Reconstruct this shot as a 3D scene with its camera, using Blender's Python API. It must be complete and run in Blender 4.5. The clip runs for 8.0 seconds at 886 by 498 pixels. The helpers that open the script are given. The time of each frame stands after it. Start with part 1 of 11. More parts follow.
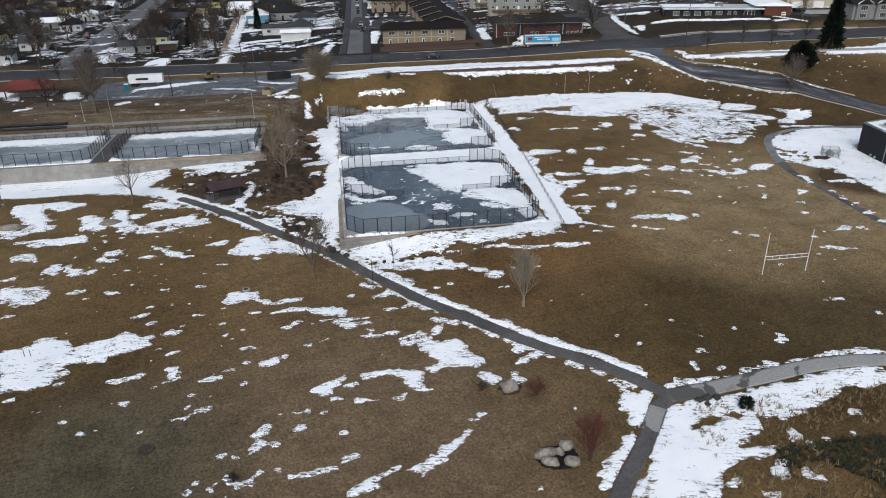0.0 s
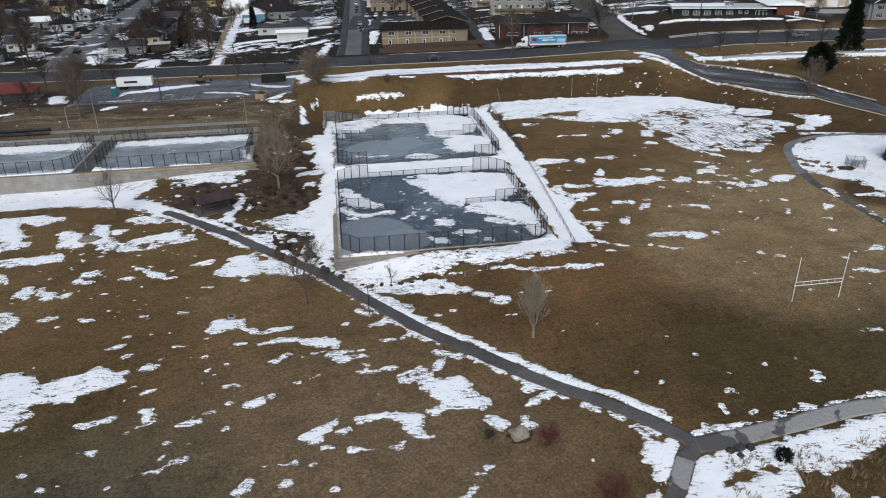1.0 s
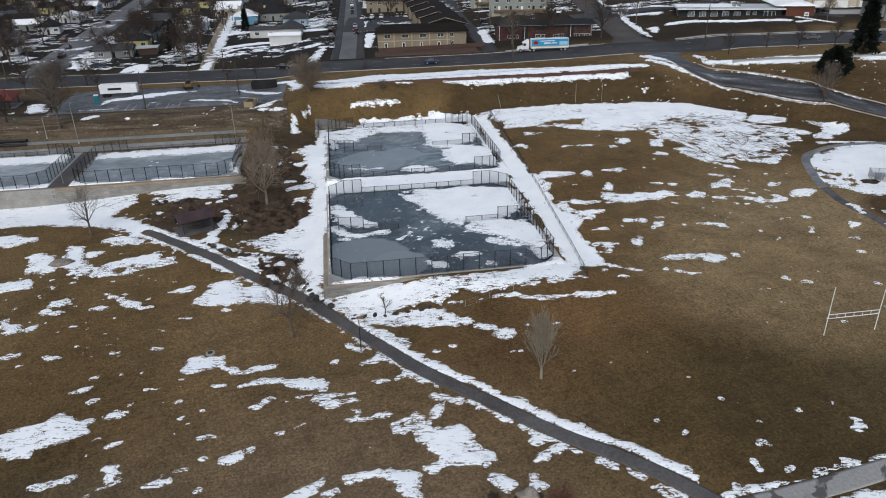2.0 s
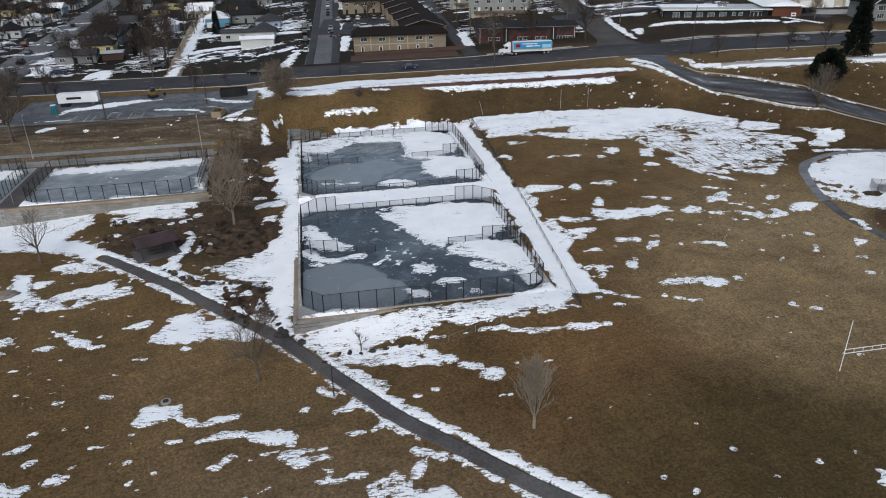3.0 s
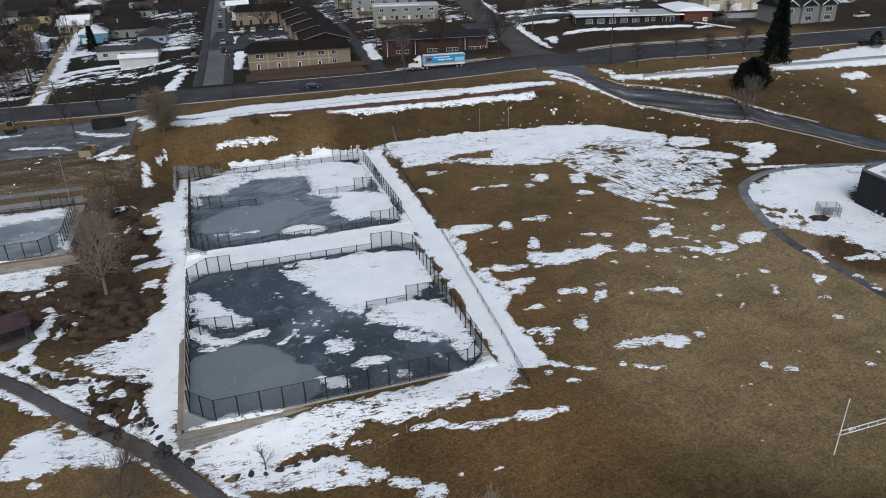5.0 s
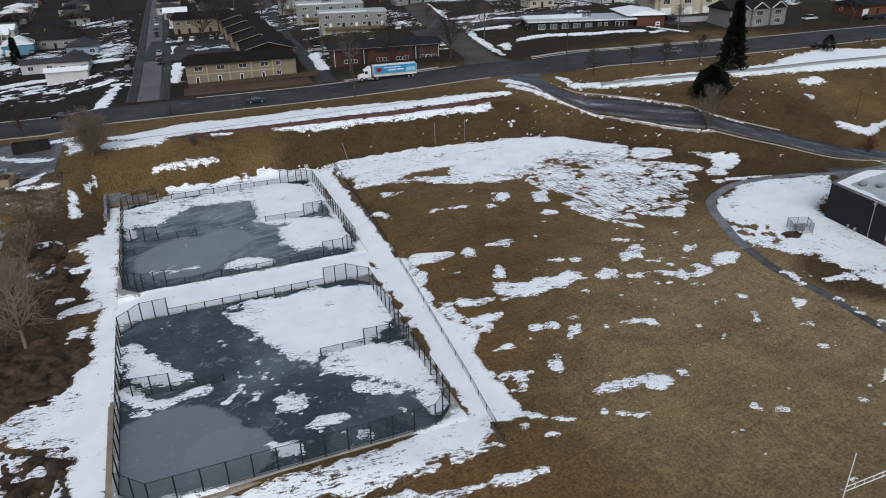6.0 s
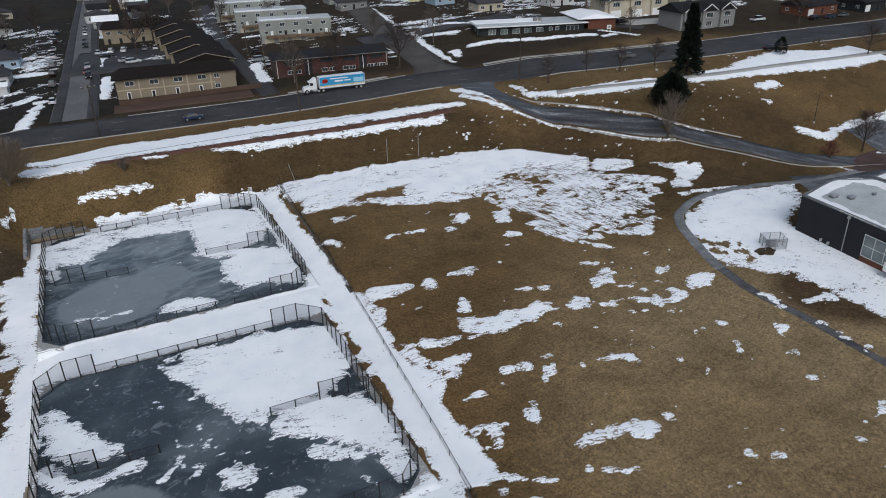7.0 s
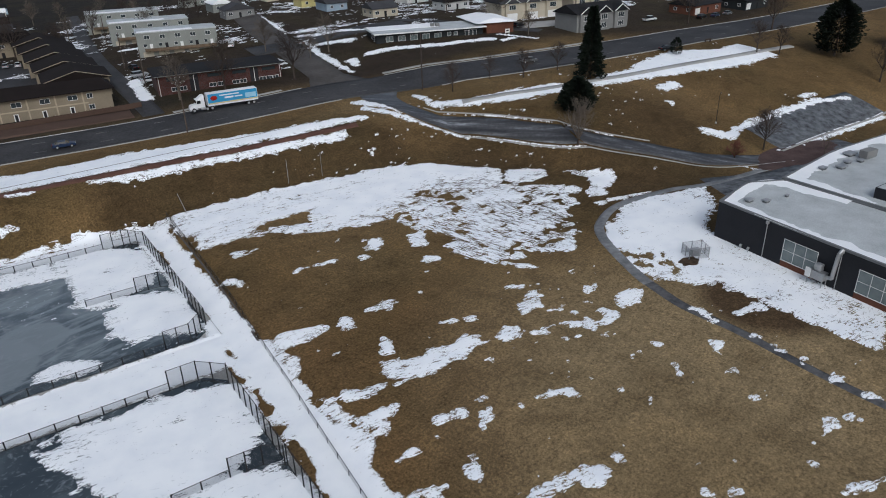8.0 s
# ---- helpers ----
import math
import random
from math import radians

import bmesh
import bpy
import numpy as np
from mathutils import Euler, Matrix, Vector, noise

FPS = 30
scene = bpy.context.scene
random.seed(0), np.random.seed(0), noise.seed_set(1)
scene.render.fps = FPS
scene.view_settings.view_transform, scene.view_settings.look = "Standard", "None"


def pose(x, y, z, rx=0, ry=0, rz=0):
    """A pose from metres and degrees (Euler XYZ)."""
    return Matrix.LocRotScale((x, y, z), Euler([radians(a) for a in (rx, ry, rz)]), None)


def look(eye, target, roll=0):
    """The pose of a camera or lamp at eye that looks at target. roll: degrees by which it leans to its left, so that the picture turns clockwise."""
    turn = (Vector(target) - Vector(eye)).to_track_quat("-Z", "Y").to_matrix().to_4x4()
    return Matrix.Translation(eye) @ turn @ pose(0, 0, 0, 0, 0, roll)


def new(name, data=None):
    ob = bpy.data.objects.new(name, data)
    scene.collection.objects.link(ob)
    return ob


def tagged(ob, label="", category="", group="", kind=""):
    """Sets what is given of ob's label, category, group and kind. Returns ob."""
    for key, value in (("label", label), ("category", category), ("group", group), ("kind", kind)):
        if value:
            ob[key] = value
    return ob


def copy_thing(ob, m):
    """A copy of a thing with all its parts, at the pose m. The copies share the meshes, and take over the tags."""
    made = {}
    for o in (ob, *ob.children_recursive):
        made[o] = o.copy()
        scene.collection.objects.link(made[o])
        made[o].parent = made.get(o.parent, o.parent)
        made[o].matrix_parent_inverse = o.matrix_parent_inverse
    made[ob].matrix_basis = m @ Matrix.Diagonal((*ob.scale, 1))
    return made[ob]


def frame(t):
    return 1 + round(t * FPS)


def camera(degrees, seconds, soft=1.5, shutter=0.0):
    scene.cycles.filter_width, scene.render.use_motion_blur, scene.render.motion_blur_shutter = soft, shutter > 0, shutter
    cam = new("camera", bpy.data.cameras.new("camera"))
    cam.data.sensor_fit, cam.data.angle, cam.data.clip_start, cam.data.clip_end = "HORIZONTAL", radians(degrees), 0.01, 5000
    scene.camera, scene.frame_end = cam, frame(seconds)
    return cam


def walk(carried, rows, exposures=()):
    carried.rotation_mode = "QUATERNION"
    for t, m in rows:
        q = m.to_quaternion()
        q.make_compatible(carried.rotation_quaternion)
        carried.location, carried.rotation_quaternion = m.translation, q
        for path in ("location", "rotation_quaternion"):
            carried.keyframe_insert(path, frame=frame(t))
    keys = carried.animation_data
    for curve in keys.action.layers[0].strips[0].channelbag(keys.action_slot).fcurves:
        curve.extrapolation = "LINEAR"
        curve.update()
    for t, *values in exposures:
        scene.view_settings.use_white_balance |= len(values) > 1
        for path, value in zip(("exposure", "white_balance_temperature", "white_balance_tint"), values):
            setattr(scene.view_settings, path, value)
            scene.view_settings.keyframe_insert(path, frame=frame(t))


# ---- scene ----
cam = camera(64.5, 8.0, soft=1.0)
PATH = [
    (0, (1.565, 0.031, 53.484), (1.83, 1.823, 52.637), -1.0),
    (0.5, (2.209, 4.644, 53.404), (2.472, 6.434, 52.552), -1.0),
    (1, (2.75, 9.223, 53.329), (3.013, 11.012, 52.475), -1.0),
    (1.5, (3.449, 13.896, 53.24), (3.71, 15.685, 52.385), -1.1),
    (3, (5.984, 27.934, 53.218), (6.3, 29.711, 52.357), -1.2),
    (3.5, (6.842, 32.563, 53.249), (7.209, 34.33, 52.388), -1.2),
    (4, (7.789, 37.229, 53.358), (8.209, 38.984, 52.496), -1.3),
    (4.5, (8.774, 41.741, 53.607), (9.254, 43.48, 52.744), -1.3),
    (6, (12.165, 55.408, 54.617), (12.832, 57.084, 53.753), -1.3),
    (6.5, (13.648, 59.934, 54.899), (14.368, 61.587, 54.034), -1.4),
    (7, (15.095, 64.434, 55.205), (15.884, 66.054, 54.339), -1.5),
    (7.5, (16.797, 68.864, 55.333), (17.698, 70.425, 54.466), -1.5),
    (8, (18.409, 73.203, 55.414), (19.428, 74.689, 54.545), -1.6),
]
walk(cam, [(t, look(eye, target, roll)) for t, eye, target, roll in PATH], exposures=[(0.0, 0.22, 6000.0, 8.0), (1.5, 0.13, 5980.0, 8.0), (3.0, 0.04, 5950.0, 8.0), (8.0, -0.09, 5900.0, 8.0)])

# ---------------------------------------------------------------- light: overcast winter day
world = bpy.data.worlds.new("world")
scene.world = world
world.use_nodes = True
wn = world.node_tree
sky = wn.nodes.new("ShaderNodeTexSky")
sky.sky_type = "NISHITA"
sky.sun_disc = False
sky.sun_elevation = radians(38)
sky.sun_rotation = radians(200)
sky.air_density, sky.dust_density, sky.ozone_density = 1.0, 4.0, 1.0
grey = wn.nodes.new("ShaderNodeHueSaturation")
grey.inputs["Saturation"].default_value = 0.62
wn.links.new(sky.outputs[0], grey.inputs["Color"])
wn.links.new(grey.outputs[0], wn.nodes["Background"].inputs[0])
wn.nodes["Background"].inputs[1].default_value = 0.11
sun_data = bpy.data.lights.new("sun", "SUN")
sun_data.energy, sun_data.angle, sun_data.color = 0.8, radians(25), (1.0, 0.985, 0.96)
sun = new("sun", sun_data)
sun.matrix_world = look((0, 0, 200), (math.sin(radians(20)) * 100, math.cos(radians(20)) * 100, 200 - 110))


# ---------------------------------------------------------------- materials
def material(name, build, rough=0.8, metal=0.0, spec=0.5):
    m = bpy.data.materials.new(name)
    m.use_nodes = True
    nt = m.node_tree
    bsdf = nt.nodes["Principled BSDF"]
    bsdf.inputs["Roughness"].default_value = rough
    bsdf.inputs["Metallic"].default_value = metal
    bsdf.inputs["Specular IOR Level"].default_value = spec
    build(nt, bsdf)
    return m


def place(nt, scale=1.0, stretch=None, world_space=True, turn=0.0):
    """Coordinates in metres."""
    src = nt.nodes.new("ShaderNodeNewGeometry" if world_space else "ShaderNodeTexCoord")
    out = src.outputs["Position"] if world_space else src.outputs["Object"]
    mp = nt.nodes.new("ShaderNodeMapping")
    mp.inputs["Scale"].default_value = stretch or (scale, scale, scale)
    if turn:
        spin = nt.nodes.new("ShaderNodeVectorRotate")
        spin.rotation_type = "Z_AXIS"
        spin.inputs["Angle"].default_value = radians(-turn)
        nt.links.new(out, spin.inputs[0])
        out = spin.outputs[0]
    nt.links.new(out, mp.inputs[0])
    return mp.outputs[0]


def noise_tex(nt, co, scale, detail=4.0, rough=0.55, dist=0.0):
    n = nt.nodes.new("ShaderNodeTexNoise")
    n.inputs["Scale"].default_value, n.inputs["Detail"].default_value = scale, detail
    n.inputs["Roughness"].default_value, n.inputs["Distortion"].default_value = rough, dist
    nt.links.new(co, n.inputs["Vector"])
    return n.outputs["Fac"]


def ramp(nt, fac, stops):
    r = nt.nodes.new("ShaderNodeValToRGB")
    el = r.color_ramp.elements
    while len(el) < len(stops):
        el.new(0.5)
    for e, (p, c) in zip(el, stops):
        e.position = p
        e.color = (*c, 1) if len(c) == 3 else c
    nt.links.new(fac, r.inputs[0])
    return r.outputs[0]


def mix(nt, fac, a, b, mode="MIX"):
    m = nt.nodes.new("ShaderNodeMix")
    m.data_type, m.blend_type = "RGBA", mode
    for sock, v in ((m.inputs["Factor"], fac), (m.inputs["A"], a), (m.inputs["B"], b)):
        if isinstance(v, (int, float)):
            sock.default_value = v
        elif isinstance(v, tuple):
            sock.default_value = (*v, 1) if len(v) == 3 else v
        else:
            nt.links.new(v, sock)
    return m.outputs["Result"]


def bump(nt, bsdf, fac, strength=0.3, dist=0.05):
    b = nt.nodes.new("ShaderNodeBump")
    b.inputs["Strength"].default_value, b.inputs["Distance"].default_value = strength, dist
    nt.links.new(fac, b.inputs["Height"])
    nt.links.new(b.outputs[0], bsdf.inputs["Normal"])


def two_scale(c1, c2, big=0.15, small=4.0, rough=0.85, metal=0.0, depth=0.02, vary=0.0, spec=0.15, name="mat", world_space=True):
    """A colour that drifts between c1 and c2 at two scales, with fine relief; vary: shift from one object to the next."""
    def build(nt, bsdf):
        co = place(nt, world_space=world_space)
        n1, n2 = noise_tex(nt, co, big, 5), noise_tex(nt, co, small, 6, 0.65)
        f = mix(nt, 0.5, n1, n2)
        col = ramp(nt, f, [(0.36, c1), (0.64, c2)])
        if vary:
            info = nt.nodes.new("ShaderNodeObjectInfo")
            hsv = nt.nodes.new("ShaderNodeHueSaturation")
            mr = nt.nodes.new("ShaderNodeMapRange")
            mr.inputs["To Min"].default_value, mr.inputs["To Max"].default_value = 1 - vary, 1 + vary
            nt.links.new(info.outputs["Random"], mr.inputs["Value"])
            nt.links.new(mr.outputs[0], hsv.inputs["Value"])
            nt.links.new(col, hsv.inputs["Color"])
            col = hsv.outputs[0]
        nt.links.new(col, bsdf.inputs["Base Color"])
        bump(nt, bsdf, n2, 0.3, depth)
    return material(name, build, rough, metal, spec)


def near_spot(nt, centre, inner, outer):
    """1 within `inner` metres of a spot on the plan, fading to 0 at `outer`."""
    geo = nt.nodes.new("ShaderNodeNewGeometry")
    mul = nt.nodes.new("ShaderNodeVectorMath")
    mul.operation = "MULTIPLY"
    mul.inputs[1].default_value = (1, 1, 0)
    nt.links.new(geo.outputs["Position"], mul.inputs[0])
    dist = nt.nodes.new("ShaderNodeVectorMath")
    dist.operation = "DISTANCE"
    dist.inputs[1].default_value = (*centre, 0)
    nt.links.new(mul.outputs[0], dist.inputs[0])
    mr = nt.nodes.new("ShaderNodeMapRange")
    mr.inputs["From Min"].default_value, mr.inputs["From Max"].default_value = inner, outer
    mr.inputs["To Min"].default_value, mr.inputs["To Max"].default_value = 1.0, 0.0
    nt.links.new(dist.outputs["Value"], mr.inputs["Value"])
    return mr.outputs[0]


def build_olive(nt, co):
    return ramp(nt, noise_tex(nt, co, 0.05, 5, 0.6), [(0.46, (0, 0, 0)), (0.66, (0.32, 0.32, 0.32))])


def build_grass(nt, bsdf):
    co = place(nt)
    broad = noise_tex(nt, co, 0.022, 4, 0.5)
    mid = noise_tex(nt, co, 0.16, 6, 0.62, 0.4)
    fine = noise_tex(nt, co, 3.2, 8, 0.85)
    tuft = noise_tex(nt, co, 0.9, 6, 0.7, 0.3)
    streak = noise_tex(nt, place(nt, stretch=(2.6, 0.5, 1.0), turn=24.0), 1.0, 5, 0.75, 0.9)
    lay = noise_tex(nt, place(nt, stretch=(0.35, 2.2, 1.0), turn=12.0), 0.7, 6, 0.75, 1.2)
    a = ramp(nt, broad, [(0.35, (0.106, 0.070, 0.032)), (0.5, (0.146, 0.095, 0.043)), (0.66, (0.182, 0.124, 0.061))])
    # bare soil and worn yards beyond the road
    a = mix(nt, near_spot(nt, (10, 640), 385, 405), a, (0.024, 0.021, 0.019))
    a = mix(nt, near_spot(nt, (140, 345), 100, 112), a, (0.036, 0.027, 0.020))
    a = mix(nt, near_spot(nt, (245, 330), 100, 116), a, (0.038, 0.029, 0.021))
    # dark soil on the banks by the picnic shelter
    for spot, r in (((-11, 146), 9), ((-22, 149), 9), ((-12, 166), 9), ((-9, 188), 7), ((-7, 123), 4.5)):
        a = mix(nt, near_spot(nt, spot, r, r * 1.4), a, (0.070, 0.049, 0.032))
    # damp darker turf
    for spot, r in (((-38, 74), 10), ((45, 205), 8), ((66, 205), 8), ((86, 202), 9), ((110, 186), 10), ((140, 172), 12), ((127, 158), 10)):
        a = mix(nt, near_spot(nt, spot, r, r * 1.9), a, (0.098, 0.066, 0.030) if spot[1] < 100 else (0.080, 0.053, 0.026))
    for spot, r, wide, shade in (((31, 90), 9, 20, (0.132, 0.080, 0.036)), ((41, 97), 6, 16, (0.165, 0.098, 0.044)), ((42, 80), 6, 16, (0.098, 0.066, 0.029)), ((58, 74), 12, 23, (0.074, 0.052, 0.024)), ((72, 78), 8, 18, (0.085, 0.061, 0.030)), ((-8, 105), 9, 22, (0.190, 0.126, 0.062)), ((54, 132), 14, 34, (0.150, 0.093, 0.042))):
        a = mix(nt, near_spot(nt, spot, r, wide), a, shade)
    for spot in ((-70, 197), (-50, 199), (-30, 199)):
        a = mix(nt, near_spot(nt, spot, 9, 17), a, (0.125, 0.098, 0.068))
    a = mix(nt, near_spot(nt, (-84, 214), 16, 30), a, (0.062, 0.046, 0.034))
    a = mix(nt, build_olive(nt, co), a, (0.072, 0.058, 0.026))
    # greyer matted turf round the boulders, wet olive turf below the long drift
    a = mix(nt, near_spot(nt, (0, 62), 14, 36), a, (0.168, 0.120, 0.073))
    a = mix(nt, near_spot(nt, (-26, 62), 8, 20), a, (0.105, 0.086, 0.055))
    # worn tan turf in the middle of the playing field
    a = mix(nt, near_spot(nt, (84, 113), 14, 40), a, (0.250, 0.185, 0.105))
    a = mix(nt, near_spot(nt, (64, 102), 8, 22), a, (0.235, 0.169, 0.091))
    # wet brown strip between the lane and the school snow
    a = mix(nt, near_spot(nt, (102, 117), 7, 10.5), a, (0.085, 0.056, 0.031))
    b = ramp(nt, mid, [(0.3, (0.70, 0.69, 0.67)), (0.5, (0.96, 0.96, 0.96)), (0.72, (1.16, 1.14, 1.10))])
    c = ramp(nt, fine, [(0.32, (0.22, 0.22, 0.21)), (0.5, (0.95, 0.95, 0.95)), (0.70, (2.0, 1.95, 1.83))])
    e = ramp(nt, tuft, [(0.32, (0.84, 0.84, 0.83)), (0.5, (1.0, 1.0, 1.0)), (0.68, (1.12, 1.11, 1.09))])
    s = mix(nt, 1.0, ramp(nt, streak, [(0.34, (0.86, 0.86, 0.85)), (0.64, (1.10, 1.10, 1.09))]), ramp(nt, lay, [(0.34, (0.87, 0.87, 0.86)), (0.64, (1.09, 1.09, 1.08))]), "MULTIPLY")
    col = mix(nt, 1.0, mix(nt, 1.0, mix(nt, 1.0, a, b, "MULTIPLY"), c, "MULTIPLY"), s, "MULTIPLY")
    col = mix(nt, 1.0, col, e, "MULTIPLY")
    nt.links.new(col, bsdf.inputs["Base Color"])
    bump(nt, bsdf, fine, 0.6, 0.12)


GRASS = material("dry_grass", build_grass, 0.95, 0, 0.1)


STREAK = -73.0


def build_snow(nt, bsdf):
    co = place(nt)
    n1, n2 = noise_tex(nt, co, 0.25, 5), noise_tex(nt, co, 3.0, 6, 0.7)
    col = ramp(nt, n1, [(0.3, (0.85, 0.87, 0.90)), (0.6, (0.94, 0.95, 0.96))])
    nt.links.new(col, bsdf.inputs["Base Color"])
    bump(nt, bsdf, mix(nt, 0.4, n1, n2), 0.35, 0.15)
    # thin snow lets the ground show through in ragged holes
    at = nt.nodes.new("ShaderNodeAttribute")
    at.attribute_name = "cover"
    h1 = noise_tex(nt, place(nt, stretch=(1.0, 1.5, 1.0)), 2.3, 8, 0.84)
    h2 = noise_tex(nt, place(nt, stretch=(0.35, 3.0, 1.0), turn=STREAK), 1.3, 7, 0.8)
    h3 = noise_tex(nt, place(nt, stretch=(0.5, 2.8, 1.0), turn=-10.0), 1.3, 7, 0.8)
    share = nt.nodes.new("ShaderNodeMath")
    share.operation = "MULTIPLY_ADD"
    nt.links.new(near_spot(nt, (89, 166), 16, 24), share.inputs[0])
    share.inputs[1].default_value, share.inputs[2].default_value = 0.35, 0.5
    holes = mix(nt, share.outputs[0], h1, mix(nt, near_spot(nt, (89, 157), 12, 19), h3, h2))
    sub = nt.nodes.new("ShaderNodeMath")
    sub.operation = "MULTIPLY_ADD"
    nt.links.new(holes, sub.inputs[0])
    sub.inputs[1].default_value = -14.0
    nt.links.new(at.outputs["Fac"], sub.inputs[2])
    mr = nt.nodes.new("ShaderNodeMapRange")
    mr.inputs["From Min"].default_value, mr.inputs["From Max"].default_value = -6.98, -6.80
    nt.links.new(sub.outputs[0], mr.inputs["Value"])
    nt.links.new(mr.outputs[0], bsdf.inputs["Alpha"])


SNOW = material("old_snow", build_snow, 0.75, 0, 0.3)
ASPHALT = two_scale((0.026, 0.025, 0.026), (0.068, 0.066, 0.067), 0.10, 1.6, 0.7, name="asphalt", depth=0.01)
PATH_MAT = two_scale((0.058, 0.054, 0.053), (0.130, 0.122, 0.118), 0.2, 3.0, 0.8, name="path_asphalt", depth=0.01)
STREET_MAT = two_scale((0.085, 0.083, 0.083), (0.17, 0.167, 0.165), 0.12, 1.2, 0.7, name="worn_street", depth=0.01)
HILL_MAT = two_scale((0.052, 0.046, 0.042), (0.105, 0.096, 0.089), 0.12, 1.2, 0.8, name="muddy_street", depth=0.01)
DARK_LANE = two_scale((0.030, 0.030, 0.033), (0.13, 0.128, 0.13), 0.3, 1.5, 0.6, name="wet_lane_asphalt", depth=0.01)
LANE_MAT = two_scale((0.10, 0.10, 0.102), (0.27, 0.272, 0.275), 0.2, 1.2, 0.45, name="wet_grey_paving", depth=0.01)


def build_wet_concrete(nt, bsdf):
    co = place(nt)
    big, fine = noise_tex(nt, co, 0.28, 4, 0.5, 0.5), noise_tex(nt, co, 3.0, 6, 0.7)
    dry = ramp(nt, fine, [(0.35, (0.24, 0.235, 0.225)), (0.65, (0.34, 0.33, 0.315))])
    wet = mix(nt, near_spot(nt, (40.5, 63.3), 2.5, 6.0), ramp(nt, big, [(0.60, (0, 0, 0)), (0.63, (1, 1, 1))]), ramp(nt, big, [(0.47, (0, 0, 0)), (0.49, (1, 1, 1))]))
    nt.links.new(mix(nt, wet, dry, (0.095, 0.090, 0.086)), bsdf.inputs["Base Color"])
    bump(nt, bsdf, fine, 0.2, 0.01)


def build_icy_drive(nt, bsdf):
    """Asphalt with wheel tracks worn through thin ice, along the drive."""
    track = noise_tex(nt, place(nt, stretch=(0.06, 0.9, 1.0), turn=-52.0), 1.0, 5, 0.6)
    fine = noise_tex(nt, place(nt), 1.4, 6, 0.7)
    nt.links.new(ramp(nt, mix(nt, 0.25, track, fine), [(0.38, (0.028, 0.028, 0.031)), (0.52, (0.062, 0.062, 0.066)), (0.60, (0.13, 0.135, 0.145)), (0.68, (0.30, 0.31, 0.33))]), bsdf.inputs["Base Color"])
    bump(nt, bsdf, fine, 0.2, 0.01)


CONCRETE = two_scale((0.25, 0.245, 0.235), (0.40, 0.39, 0.37), 0.2, 3.0, 0.85, name="concrete", depth=0.01)
PATH_CONCRETE = material("wet_path_concrete", build_wet_concrete, 0.75, 0, 0.2)
DRIVE_ICE = material("icy_drive", build_icy_drive, 0.5, 0, 0.4)
BLOCK = two_scale((0.19, 0.182, 0.168), (0.33, 0.318, 0.295), 0.5, 5.0, 0.9, name="wall_block", depth=0.02, vary=0.14)
GRAVEL = two_scale((0.20, 0.155, 0.11), (0.33, 0.27, 0.20), 0.4, 6.0, 0.95, name="tan_gravel", depth=0.04)
BLACK_STEEL = two_scale((0.012, 0.012, 0.013), (0.03, 0.03, 0.03), 0.5, 8, 0.5, name="black_coated_steel", depth=0.001)
GALV = two_scale((0.30, 0.31, 0.32), (0.45, 0.45, 0.45), 0.5, 8, 0.45, 0.6, name="galvanised_steel", depth=0.001)
WHITE_PAINT = two_scale((0.66, 0.66, 0.64), (0.82, 0.82, 0.80), 0.5, 6, 0.6, name="white_paint", depth=0.002)


# ---------------------------------------------------------------- mesh helpers
def mesh_of(name, bm):
    bmesh.ops.recalc_face_normals(bm, faces=bm.faces)
    me = bpy.data.meshes.new(name)
    bm.to_mesh(me)
    bm.free()
    return me


def part(name, bm, mat, parent=None, label="", smooth=False):
    me = mesh_of(name, bm) if isinstance(bm, bmesh.types.BMesh) else bm
    if smooth:
        me.shade_smooth()
    if not me.materials:
        me.materials.append(mat)
    ob = new(name, me)
    if parent is not None:
        ob.parent = parent
    if label:
        ob["label"] = label
    return ob


def thing(name, label, category, m=None, group="", kind=""):
    ob = new(name)
    ob.empty_display_size = 0.2
    if m is not None:
        ob.matrix_world = m
    return tagged(ob, label, category, group, kind)


def box(bm, x0, x1, y0, y1, z0, z1, bevel=0.0, m=None):
    vs = [bm.verts.new((x, y, z)) for z in (z0, z1) for x, y in ((x0, y0), (x1, y0), (x1, y1), (x0, y1))]
    fs = [bm.faces.new([vs[i] for i in f]) for f in ((3, 2, 1, 0), (4, 5, 6, 7), (0, 1, 5, 4), (1, 2, 6, 5), (2, 3, 7, 6), (3, 0, 4, 7))]
    if bevel:
        es = list({e for f in fs for e in f.edges})
        r = bmesh.ops.bevel(bm, geom=es, offset=bevel, segments=1, affect="EDGES")
        vs = list({v for f in r["faces"] for v in f.verts})
    if m is not None:
        for v in vs:
            v.co = m @ v.co
    return vs


def boxed(*args, bevel=0.0):
    bm = bmesh.new()
    box(bm, *args, bevel=bevel)
    return bm


def tube(bm, p, q, r0, r1=None, seg=6, cap=True):
    p, q = Vector(p), Vector(q)
    r1 = r0 if r1 is None else r1
    d = (q - p).normalized()
    u = d.orthogonal().normalized()
    v = d.cross(u)
    rings = []
    for c, r in ((p, r0), (q, r1)):
        rings.append([bm.verts.new(c + r * (math.cos(2 * math.pi * i / seg) * u + math.sin(2 * math.pi * i / seg) * v)) for i in range(seg)])
    for i in range(seg):
        bm.faces.new((rings[0][i], rings[0][(i + 1) % seg], rings[1][(i + 1) % seg], rings[1][i]))
    if cap:
        bm.faces.new(rings[0][::-1])
        bm.faces.new(rings[1])


